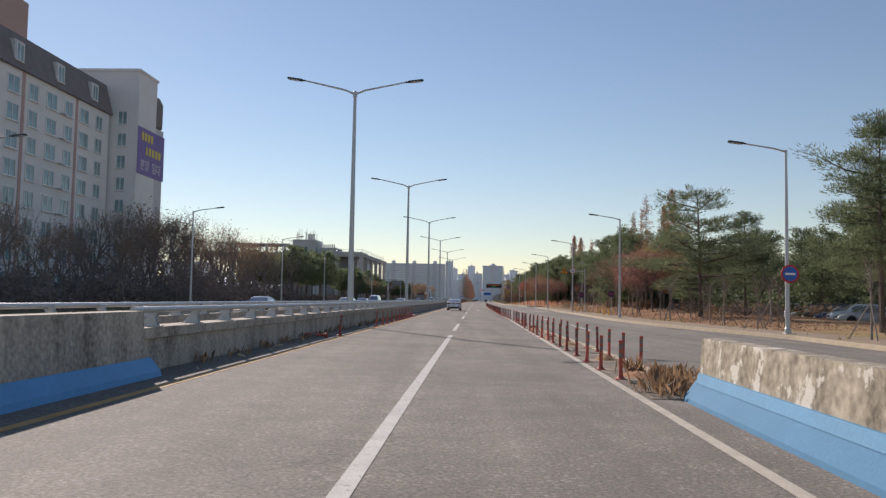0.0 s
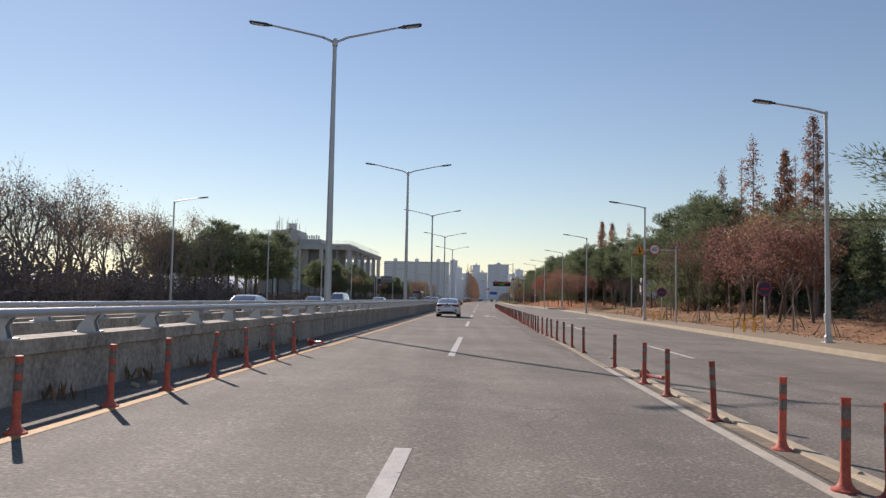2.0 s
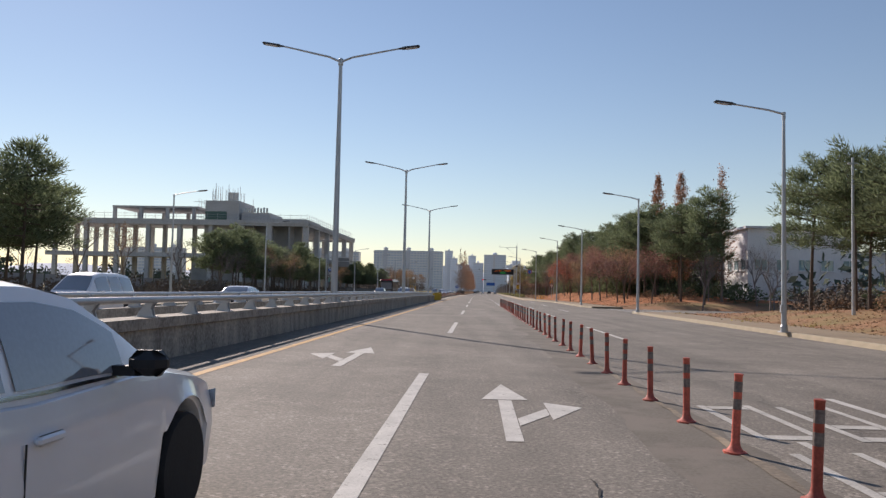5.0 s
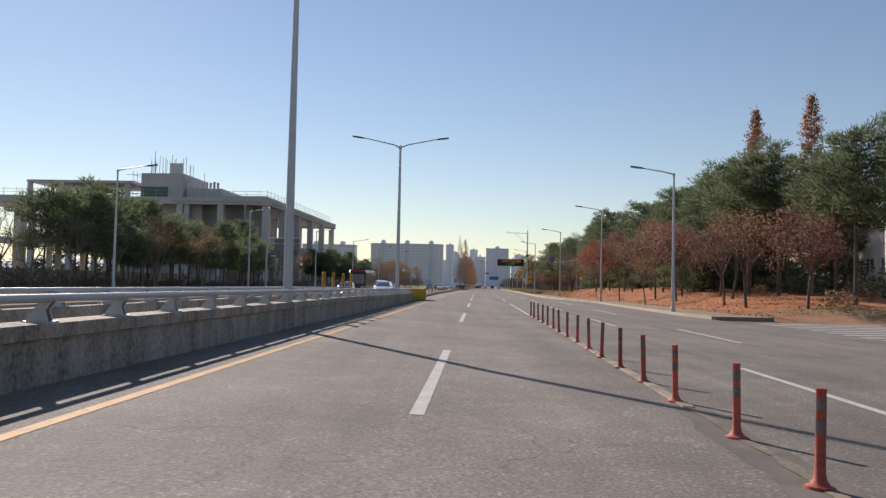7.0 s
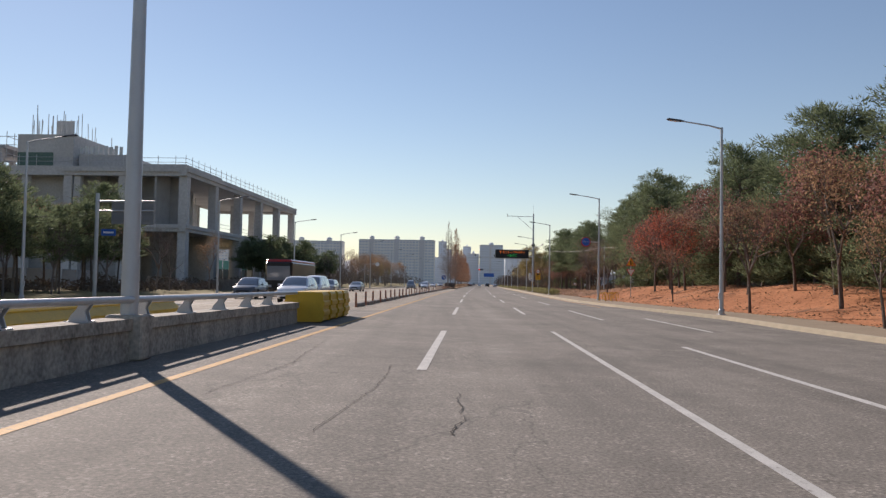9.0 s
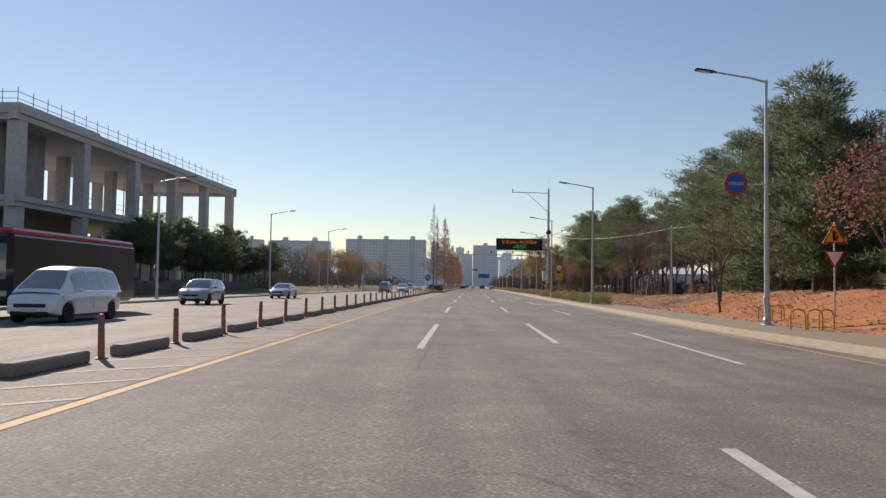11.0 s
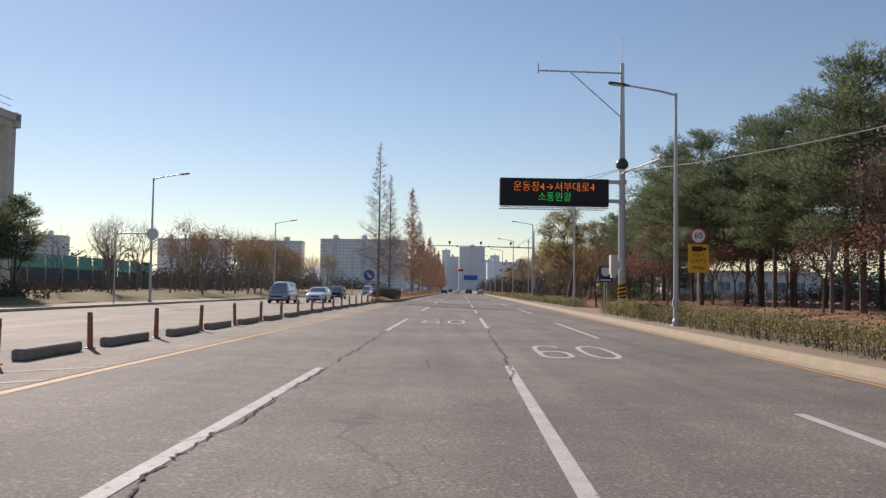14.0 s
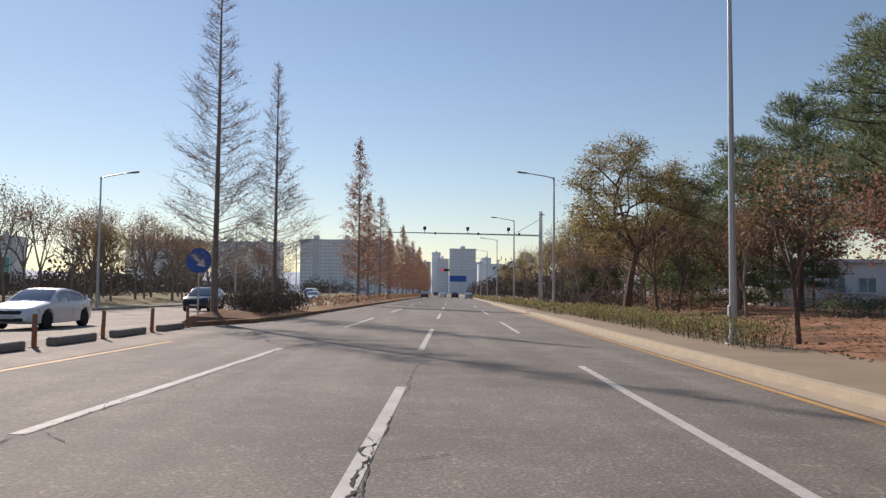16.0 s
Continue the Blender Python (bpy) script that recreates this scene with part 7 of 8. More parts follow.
part("red_lens", d_, mat("red_light", (0.9, 0.03, 0.02), 0.4, var=0, bump=0, emit=1.5), hd)
s = Shape()
s.bevel_box((-5.5, 0.6, 5.6), (5.0, 0.08, 1.8), 0.02)
part("direction_board", s, M_SIGN_B, gt2)

# ---- poles, wires, small street things ----
ups = [(Vector((26.9, 288.8, 1.0)), 6.3), (Vector((33.0, 440.0, 0.2)), 9.5), (P(19.5, 135, 1.0), 7.5), (P(12.4, 392, 0.2), 8.6)]
for base, h in ups:
    up = thing("utility_pole", "slim grey utility pole on the bank", "utility pole", Matrix.Translation(base), group="utility poles")
    s = Shape()
    s.tube([(0, 0, -0.3), (0, 0, h)], [0.09, 0.06], 10)
    part("pole", s, M_POLE, up, smooth=True)
    s = Shape()
    s.bevel_box((0, 0, h - 0.3), (0.5, 0.08, 0.1), 0.02)
    part("crossbar", s, M_STEEL, up)
wire = Shape()
a_, b_ = Vector((20.75, 324.9, 8.5)), Vector((26.9, 288.8, 7.0))
for p0, p1, sag in ((a_, b_, 0.7), (b_, Vector((34, 240, 8.5)), 1.0)):
    wire.tube([p0.lerp(p1, k / 10) - Vector((0, 0, sag * 4 * (k / 10) * (1 - k / 10))) for k in range(11)], 0.022, 5)
tagged(part("overhead_cable", wire, mat("cable_sheath", (0.22, 0.22, 0.22), 0.6, bump=0), None), "pale grey cable hung between the poles", "cable")


def tube_rack(at):
    r = thing("barrier_rail", "small orange-yellow bent tube rail on the walk", "barrier rail", at, group="bent tube rails")
    for x in (-0.45, 0.15, 0.55):
        s = Shape()
        s.tube([(x - 0.25, 0.1 * x, 0), (x - 0.25, 0.1 * x, 0.5), (x - 0.2, 0.1 * x, 0.64), (x, 0.1 * x, 0.7), (x + 0.2, 0.1 * x, 0.64), (x + 0.25, 0.1 * x, 0.5), (x + 0.25, 0.1 * x, 0)], 0.035, 8)
        part("hoop", s, M_SIGN_Y, r)


tube_rack(Matrix.Translation((12.55, 96.6, 0.15)))
tube_rack(Matrix.Translation((11.68, 76.6, 0.15)))
tube_rack(Matrix.Translation(P(12.6, 243.5, 0.15)))
tube_rack(Matrix.Translation(P(14.0, 250, 0.15)))

# dry weeds, litter and rubble at the foot of walls and posts
def weeds(spots, name, label, n, hgt, seed, material):
    rng = random.Random(seed)
    s = Shape()
    for u, y, r in spots:
        for _ in range(int(n * r)):
            q = P(u + rng.gauss(0, r * 0.5), y + rng.gauss(0, r * 0.6), 0.01)
            d = Vector((rng.gauss(0, 0.35), rng.gauss(0, 0.35), 1)).normalized() * hgt * rng.uniform(0.4, 1.1)
            o = d.orthogonal().normalized() * 0.012
            s.add([q - o, q + o, q + d * 0.6 + o * 0.7 + Vector((rng.gauss(0, 0.04), rng.gauss(0, 0.04), 0)), q + d], [(0, 1, 2, 3)])
    ob = part(name, s, material, None, label)
    tagged(ob, label, "weeds", "", "stuff")


weeds([(4.3, 12.8, 0.5), (4.5, 13.6, 0.5), (4.7, 14.6, 0.4), (4.3, 16.0, 0.3)], "weeds", "tuft of dry brown weeds by the wall's end", 230, 0.4, 5, M_DRY)
weeds([(-4.5, y, 0.24) for y in frange(16, 60, 2.3)], "weeds", "dry weeds along the barrier's foot", 70, 0.26, 6, M_DRY)
weeds([(random.uniform(15.5, 24), random.uniform(15, 155), 0.7) for _ in range(110)], "dry_grass", "dry grass tufts on the bank", 60, 0.28, 7, M_YELLOWLEAF)
weeds([(random.uniform(15.5, 21), random.uniform(178, 262), 0.7) for _ in range(60)], "dry_grass", "dry grass tufts on the bank", 60, 0.25, 8, M_YELLOWLEAF)


def litter(u0, u1, y0, y1, n, seed, zf, label):
    rng = random.Random(seed)
    s = Shape()
    for _ in range(n):
        y = rng.uniform(y0, y1)
        u = rng.uniform(u0(y), u1(y))
        q = P(u, y, zf(u, y) + 0.02)
        a = Vector((rng.gauss(0, 1), rng.gauss(0, 1), rng.gauss(0, 0.35))).normalized()
        b = a.cross(Vector((0, 0, 1))).normalized()
        k = rng.uniform(0.05, 0.11)
        s.add([q - a * k, q + b * k * 0.7 + Vector((0, 0, 0.02)), q + a * k, q - b * k * 0.7], [(0, 1, 2, 3)])
    ob = part("fallen_leaves", s, M_DRY, None, label)
    tagged(ob, label, "fallen leaves", "", "stuff")


litter(lambda y: kerb_u(y) + 2.8, lambda y: kerb_u(y) + 14, 40, 155, 9000, 3, bank_z, "scattered fallen leaves on the bank")
litter(lambda y: kerb_u(y) + 2.8, lambda y: kerb_u(y) + 12, 178, 360, 14000, 4, bank_z, "scattered fallen leaves on the bank")
rng = random.Random(12)
for k in range(26):
    s = Shape()
    c = P(rng.choice((4.1 + rng.gauss(0, 0.25), -4.15 + rng.gauss(0, 0.12))), rng.uniform(13, 60), 0.03)
    s.bevel_box(c, (rng.uniform(0.05, 0.2), rng.uniform(0.05, 0.2), 0.07), 0.02, pose(0, 0, 0, rng.uniform(0, 30), 0, rng.uniform(0, 90)))
    tagged(part("rubble_piece", s, M_KERB), "broken piece of concrete at the lane's edge", "rubble", "rubble pieces")


# ---- vehicles ----
# base colour lifted to grey in place of reflected sky
M_CARGLASS = mat("car_glass", (0.23, 0.245, 0.265), 0.03, 0, var=0.1, scale=0.5, bump=0, spec=1.0, coat=1.0)
M_TYRE = mat("tyre", (0.022, 0.022, 0.023), 0.8, var=0.2, bump=0.1)
M_RIM = mat("alloy_rim", (0.45, 0.46, 0.48), 0.3, 0.8, var=0.08, bump=0)
M_TRIM = mat("black_trim", (0.025, 0.025, 0.027), 0.55, var=0.15, bump=0.03)
M_TAIL = mat("tail_lamp_red", (0.20, 0.009, 0.011), 0.12, 0, var=0.25, scale=14, bump=0.02, spec=0.8, coat=0.6)
M_HEADLAMP = mat("head_lamp", (0.65, 0.68, 0.70), 0.1, 0.2, var=0.25, scale=20, bump=0.02, spec=0.8)
M_PLATE = mat("number_plate", (0.70, 0.70, 0.69), 0.5, var=0.05, bump=0)
M_CHROME = mat("chrome", (0.72, 0.73, 0.75), 0.12, 1.0, var=0.03, bump=0)
PAINTS = {}


def car_paint(key, col):
    if key not in PAINTS:
        PAINTS[key] = mat("car_paint_" + key, col, 0.28, 0.05, var=0.05, scale=0.8, fine=3, bump=0, spec=0.5, coat=0.8)
    return PAINTS[key]


SEDAN = dict(L=4.62, W=1.80, wheel=0.325, base=(0.205, 0.79),
             top=[(0, 0.98), (0.012, 1.03), (0.03, 1.055), (0.13, 1.06), (0.25, 1.0), (0.45, 0.95), (0.66, 0.97), (0.74, 0.95), (0.86, 0.86), (0.95, 0.74), (0.985, 0.64), (1, 0.56)],
             bot=[(0, 0.33), (0.02, 0.27), (0.06, 0.24), (0.12, 0.22), (0.9, 0.2), (0.97, 0.24), (1, 0.32)],
             hw=[(0, 0.765), (0.02, 0.81), (0.05, 0.85), (0.1, 0.89), (0.2, 0.905), (0.8, 0.895), (0.9, 0.86), (0.96, 0.76), (1, 0.62)],
             roof=[(0.115, 1.05), (0.18, 1.19), (0.25, 1.32), (0.32, 1.40), (0.40, 1.44), (0.50, 1.435), (0.57, 1.38), (0.64, 1.22), (0.735, 0.95)],
             side=((0.165, 0.215), (0.225, 0.415), (0.43, 0.63)), rear=(0.128, 0.305), front=(0.565, 0.715))
SUV = dict(L=4.5, W=1.86, wheel=0.35, base=(0.2, 0.79),
           top=[(0, 0.95), (0.02, 1.08), (0.1, 1.1), (0.4, 1.06), (0.7, 1.06), (0.8, 1.04), (0.92, 0.95), (0.98, 0.8), (1, 0.66)],
           bot=[(0, 0.48), (0.03, 0.36), (0.1, 0.28), (0.9, 0.26), (0.97, 0.3), (1, 0.4)],
           hw=[(0, 0.82), (0.03, 0.88), (0.2, 0.93), (0.8, 0.92), (0.92, 0.87), (1, 0.68)],
           roof=[(0.012, 1.09), (0.05, 1.38), (0.10, 1.58), (0.25, 1.66), (0.5, 1.66), (0.58, 1.58), (0.66, 1.36), (0.76, 1.05)],
           side=((0.08, 0.2), (0.215, 0.42), (0.435, 0.64)), rear=(0.02, 0.085), front=(0.57, 0.745))
VAN = dict(L=4.9, W=1.85, wheel=0.34, base=(0.2, 0.84),
           top=[(0, 1.0), (0.01, 1.05), (0.4, 1.05), (0.8, 1.05), (0.9, 1.02), (0.97, 0.9), (1, 0.62)],
           bot=[(0, 0.42), (0.03, 0.34), (0.1, 0.28), (0.92, 0.27), (1, 0.36)],
           hw=[(0, 0.86), (0.03, 0.9), (0.2, 0.925), (0.85, 0.92), (0.95, 0.86), (1, 0.72)],
           roof=[(0.005, 1.08), (0.02, 1.55), (0.05, 1.84), (0.2, 1.92), (0.6, 1.92), (0.72, 1.82), (0.8, 1.5), (0.93, 1.03)],
           side=((0.05, 0.28), (0.3, 0.5), (0.52, 0.76)), rear=(0.012, 0.045), front=(0.735, 0.9))


def car(name, spec, paint_mat, label, tail=False, detail=1):
    L, W = spec["L"], spec["W"]
    rw = spec["wheel"]
    axles = [spec["base"][0] * L, spec["base"][1] * L]
    root = thing(name, label, "car", group="cars on the road" if not tail else "")

    def hw(s):
        return lerp_table(spec["hw"], s) * W / 1.8

    def top(s):
        return lerp_table(spec["top"], s)

    def roofz(s):
        return lerp_table(spec["roof"], s)

    def skin(s, k):
        """Half-section of the lower body at station s, k from sill to centre."""
        y = s * L
        zb = lerp_table(spec["bot"], s)
        for a in axles:
            d = abs(y - a)
            R = rw + 0.055
            if d < R:
                zb = max(zb, rw + math.sqrt(R * R - d * d) * 0.98)
        zt, h = top(s), hw(s)
        zb = min(zb, zt - 0.1)
        pts = [(0, zb), (h * 0.86, zb), (h * 0.965, zb + 0.03), (h * 0.985, max(zb + 0.04, zb + 0.3 * (zt - zb))), (h, max(zb + 0.05, 0.62 * zt)), (h * 0.985, max(zb + 0.06, zt - 0.16)), (h * 0.945, zt - 0.04), (h * 0.86, zt - 0.004), (h * 0.5, zt + 0.012), (0, zt + 0.02)]
        return pts

    first_ring = skin(0.0, 0)[1:]
    rear_z0, rear_z1, rear_h = first_ring[0][1], first_ring[-1][1], hw(0.0)

    def warp(q):
        """Rounds the tail in plan."""
        k = max(0.0, 1 - (q.y + L / 2) / (0.2 * L))
        return Vector((q.x, q.y + 0.30 * k * (abs(q.x) / 0.9) ** 3.0, q.z))

    def edge(z):
        for (xa, za), (xb, zb) in zip(first_ring[:-2], first_ring[1:-2]):
            if za <= z <= zb and zb > za:
                return xa + (xb - xa) * (z - za) / (zb - za)
        return first_ring[0][0] if z < rear_z0 else 0.86 * rear_h

    def rear(x, z, out=0.0):
        """A place on the tail, out metres proud of it."""
        k = 1 - min(1.0, abs(x) / edge(z)) ** 6
        bulge = lerp_table([(0.40, 0.02), (0.50, -0.045), (0.62, -0.045), (0.70, -0.015), (0.80, 0.035), (0.90, 0.02), (1.0, -0.03), (1.1, -0.03)], z)
        return warp(Vector((x, -L / 2 + bulge * k - out, z)))

    st = sorted(set([round(k / 46, 4) for k in range(47)] + [min(1, max(0, (a + d) / L)) for a in axles for d in (-rw - 0.06, -rw - 0.03, -rw * 0.8, -rw * 0.5, -rw * 0.25, 0, rw * 0.25, rw * 0.5, rw * 0.8, rw + 0.03, rw + 0.06)] + [0.006, 0.012, 0.99]))
    rings = []
    for s_ in st:
        half = skin(s_, 0)
        rings.append([Vector((x, s_ * L - L / 2, z)) for x, z in half] + [Vector((-x, s_ * L - L / 2, z)) for x, z in half[-2:0:-1]])
    rings = [[warp(q) for q in r] for r in rings]
    b = Shape()
    n = len(rings[0])
    b.add([q for r in rings for q in r], [(i * n + k, i * n + (k + 1) % n, i * n + n + (k + 1) % n, i * n + n + k) for i in range(len(rings) - 1) for k in range(n)] + [tuple(range((len(rings) - 1) * n, len(rings) * n))])
    tail_rows = []
    for k in range(15):
        z = rear_z0 + (rear_z1 - 0.024 - rear_z0) * k / 14
        tail_rows.append([rear(edge(z) * x / 10, z + 0.024 * (k / 14) ** 4 * (1 - (x / 10) ** 2)) for x in range(-10, 11)])
    b.sheet(tail_rows)
    part("body", b, paint_mat, root, smooth=True)

    s0, s1 = spec["roof"][0][0], spec["roof"][-1][0]

    def house_pt(s, v, lift=0.0):
        """v 0..1 climbs the side, 1..2 crosses half the roof."""
        zb, zr = top(s) - 0.03, max(roofz(s), top(s) + 0.005)
        bw = hw(s) * 0.925 + lift
        rw_ = bw - (zr - zb) * 0.36
        if v <= 1:
            x = bw + (rw_ - bw) * (v * 0.75 + 0.25 * v * v)
            return Vector((x, s * L - L / 2, zb + (zr - 0.035 - zb) * v))
        k = v - 1
        return Vector((rw_ * (1 - k), s * L - L / 2, zr - 0.035 * (1 - min(1, k * 2.4)) ** 2 + 0.015 * k + lift))

    hs = [s0 + (s1 - s0) * k / 30 for k in range(31)]
    vs = [0, 0.25, 0.5, 0.75, 0.93, 1.0, 1.08, 1.2, 1.5, 2.0]
    g_ = Shape()
    grid = []
    for s_ in hs:
        half = [house_pt(s_, v) for v in vs]
        grid.append(half + [Vector((-q.x, q.y, q.z)) for q in half[-2::-1]])
    g_.sheet([r[::-1] for r in grid])
    cabin = part("cabin", g_, paint_mat, root, smooth=True)

    def patch(name_, sr, vr, mirror, material, lift=0.008, parent=cabin):
        s = Shape()
        rows_ = []
        for i in range(7):
            s_ = sr[0] + (sr[1] - sr[0]) * i / 6
            row = []
            for j in range(5):
                q = house_pt(s_, vr[0] + (vr[1] - vr[0]) * j / 4, lift)
                row.append(Vector((-q.x, q.y, q.z)) if mirror else q)
            rows_.append(row if mirror else row[::-1])
        s.sheet(rows_)
        part(name_, s, material, parent, smooth=True)

    for sr in spec["side"]:
        for mirror in (False, True):
            patch("side_window", sr, (0.12, 0.86), mirror, M_CARGLASS)
    for mirror in (False, True):
        patch("window_trim", (spec["side"][0][0], spec["side"][-1][1]), (0.045, 0.085), mirror, M_CHROME)
    for nm, sr in (("rear_window", spec["rear"]), ("windshield", spec["front"])):
        s = Shape()
        rows_ = []
        for i in range(7):
            s_ = sr[0] + (sr[1] - sr[0]) * i / 6
            half = [house_pt(s_, v, 0.008) for v in (1.10, 1.2, 1.5, 2.0)]
            row = half + [Vector((-q.x, q.y, q.z)) for q in half[-2::-1]]
            rows_.append(row[::-1])
        s.sheet(rows_)
        part(nm, s, M_CARGLASS, cabin, smooth=True)

    # wheels
    ty = Shape()
    mrot = pose(0, 0, 0, 0, 90, 0)
    ty.lathe([(rw * 0.66, -0.105), (rw * 0.95, -0.105), (rw, -0.08), (rw, 0.08), (rw * 0.95, 0.105), (rw * 0.66, 0.105)], 28, mrot)
    tyre_me = ty.mesh("tyre", M_TYRE, True)
    ri = Shape()
    ri.lathe([(rw * 0.3, -0.09), (rw * 0.68, -0.1), (rw * 0.68, 0.1), (rw * 0.6, 0.08), (rw * 0.58, 0.0), (rw * 0.2, 0.0)], 28, mrot, 1)
    for k in range(10):
        a = 6.2832 * k / 10 + (0.16 if k % 2 else -0.16)
        ri.box((0, 0, 0), (0.035, 0.04, rw * 0.52), Matrix.Rotation(a, 4, "X") @ Matrix.Translation((0.075, 0, rw * 0.36)))
    ri.lathe([(rw * 0.2, 0.03), (rw * 0.2, 0.085), (rw * 0.1, 0.1)], 14, mrot)
    rim_me = ri.mesh("rim", [M_RIM, M_TRIM])
    for a in axles:
        for sx in (-1, 1):
            wl = new("wheel", tyre_me)
            wl.parent = root
            wl.matrix_basis = Matrix.Translation((sx * (W / 2 - 0.125), a - L / 2, rw)) @ pose(0, 0, 0, 0, 0, 0 if sx > 0 else 180)
            rm = new("rim", rim_me)
            rm.parent = wl
    un = Shape()
    un.box((0, 0, 0.33), (W * 0.72, L * 0.86, 0.2))
    for a in axles:
        un.box((0, a - L / 2, rw + 0.08), (W * 0.8, rw * 1.5, rw * 1.1))
    part("underbody", un, M_TRIM, root)
    # mirrors and handles
    sm = spec["side"][-1][1] - 0.02
    for sx in (-1, 1):
        s = Shape()
        y = sm * L - L / 2
        s.bevel_box((sx * (hw(sm) + 0.1), y, top(sm) + 0.06), (0.2, 0.12, 0.13), 0.045)
        s.box((sx * (hw(sm) - 0.02), y, top(sm) + 0.02), (0.12, 0.06, 0.05))
        part("mirror", s, M_TRIM if tail else paint_mat, root)
        for sr in spec["side"][1:]:
            s = Shape()
            q = sr[0] + 0.025
            s.bevel_box((sx * (hw(q) + 0.012), q * L - L / 2, top(q) - 0.17), (0.035, 0.2, 0.04), 0.012)
            part("door_handle", s, paint_mat, root)
            s = Shape()
            s.box((sx * (hw(q) - 0.001), (sr[0] - 0.007) * L - L / 2, top(q) - 0.36), (0.005, 0.008, 0.38))
            part("door_gap", s, M_TRIM, root)
    # lamps, plates
    r_z = lamp_z = top(0.0) - 0.005
    wide = W / 1.8
    for sx in (-1, 1):
        s = Shape()
        for lift, back in ((0.022, False), (-0.01, True)):
            rows_ = []
            for k in range(15):
                a = k / 14
                z1 = lamp_z - 0.0 - 0.015 * a
                z0 = lamp_z - 0.07 - 0.105 * min(1, a * 1.9)
                row = []
                for z in (z0, (z0 + z1) / 2, z1):
                    if a < 0.72:
                        q = rear((0.33 + (0.73 - 0.33) * a / 0.72) * wide, z, lift)
                    else:
                        f = (a - 0.72) / 0.28
                        s_ = 0.004 + 0.055 * f
                        q = warp(Vector((hw(s_) * 0.995 + lift, s_ * L - L / 2, z + 0.01 * f)))
                    row.append(Vector((sx * q.x, q.y, q.z)))
                rows_.append(row)
            s.sheet([r[::-1] for r in rows_] if (sx > 0) != back else rows_)
        part("tail_lamp", s, M_TAIL, root, "red tail lamp", smooth=True)
        s = Shape()
        rows_ = []
        for k in range(5):
            a = k / 4
            s_ = 0.995 - 0.09 * a
            x = hw(s_) * (0.66 + 0.345 * a) + 0.004
            y = s_ * L - L / 2 + 0.012
            rows_.append([Vector((sx * x, y, top(s_) - 0.2)), Vector((sx * x, y, top(s_) - 0.075))])
        s.sheet(rows_[::-1] if sx < 0 else [r[::-1] for r in rows_[::-1]])
        part("head_lamp", s, M_HEADLAMP, root, "clear head lamp")
    s = Shape()
    plate_z = lamp_z - 0.125 if spec is SEDAN else 0.66
    y_plate = rear(0, plate_z).y
    s.bevel_box((0, y_plate - 0.02, plate_z), (0.53, 0.06, 0.125), 0.01)
    pl = part("number_plate", s, M_PLATE, root)
    s = Shape()
    for k, x in enumerate((-0.19, -0.135, -0.07, 0.03, 0.085, 0.14, 0.195)):
        s.box((x, y_plate - 0.052, plate_z), (0.036, 0.006, 0.072))
    part("plate_bars", s, M_TRIM, pl)
    s = Shape()
    s.bevel_box((0, L / 2 + 0.005, 0.45), (0.5, 0.03, 0.12), 0.01)
    part("number_plate", s, M_PLATE, root)
    s = Shape()
    s.bevel_box((0, L / 2 - 0.03, 0.6), (0.9 * hw(1) * 1.6, 0.09, 0.13), 0.02)
    s.bevel_box((0, L / 2 - 0.03, 0.36), (hw(1) * 1.7, 0.09, 0.12), 0.02)
    part("grille", s, M_TRIM, root)
    if tail:
        s = Shape()
        s.sheet([[rear(-0.36 + 0.06 * k, z, 0.016) for k in range(13)] for z in (lamp_z - 0.055, lamp_z - 0.012)])
        part("light_strip", s, M_TAIL, root, "thin red light strip")
        for sx in (-1, 1):
            s = Shape()
            out = [(0.47, 0.60), (0.61, 0.595), (0.735, 0.60), (0.745, 0.50), (0.735, 0.42), (0.66, 0.47), (0.56, 0.55)]
            pts = [rear(x, z, 0.012) for x, z in out]
            pts = [Vector((sx * q.x, q.y, q.z)) for q in pts]
            mid = sum(pts, Vector()) / len(pts)
            s.add(pts + [mid + Vector((0, -0.012, 0))], [((k, (k + 1) % 7, 7) if sx < 0 else ((k + 1) % 7, k, 7)) for k in range(7)])
            part("corner_vent", s, M_TRIM, root, "black corner vent")
            s = Shape()
            q = rear(0.69, 0.51)
            s.bevel_box((sx * q.x, q.y - 0.012, 0.51), (0.07, 0.03, 0.05), 0.01)
            part("reflector", s, M_HEADLAMP, root, "clear corner reflector")
        s = Shape()
        s.sheet([[rear(0.072 * k, max(0.275, z - dz * (abs(k) / 10) ** 3), o) for k in range(-10, 11)] for z, o, dz in ((0.445, 0.006, 0.10), (0.438, 0.016, 0.10), (0.36, 0.014, 0.06), (0.30, 0.0, 0.02), (0.275, -0.2, 0))][::-1])
        part("diffuser", s, M_TRIM, root, "matt black diffuser", smooth=True)
        s = Shape()
        s.lathe([(0.05, 0), (0.05, 0.014), (0.044, 0.018)], 24, Matrix.Translation((0, rear(0, lamp_z + 0.04).y + 0.006, lamp_z + 0.036)) @ pose(0, 0, 0, 90, 0, 0) @ Matrix.Diagonal((1.45, 0.75, 1, 1)))
        bd = part("badge", s, M_TRIM, root, "dark oval badge")
        s = Shape()
        ring = [Vector((0.072 * math.cos(0.2618 * k), rear(0, lamp_z + 0.04).y - 0.012, lamp_z + 0.036 + 0.037 * math.sin(0.2618 * k))) for k in range(25)]
        s.tube(ring, 0.0045, 5)
        part("badge_rim", s, M_CHROME, bd)
        s = Shape()
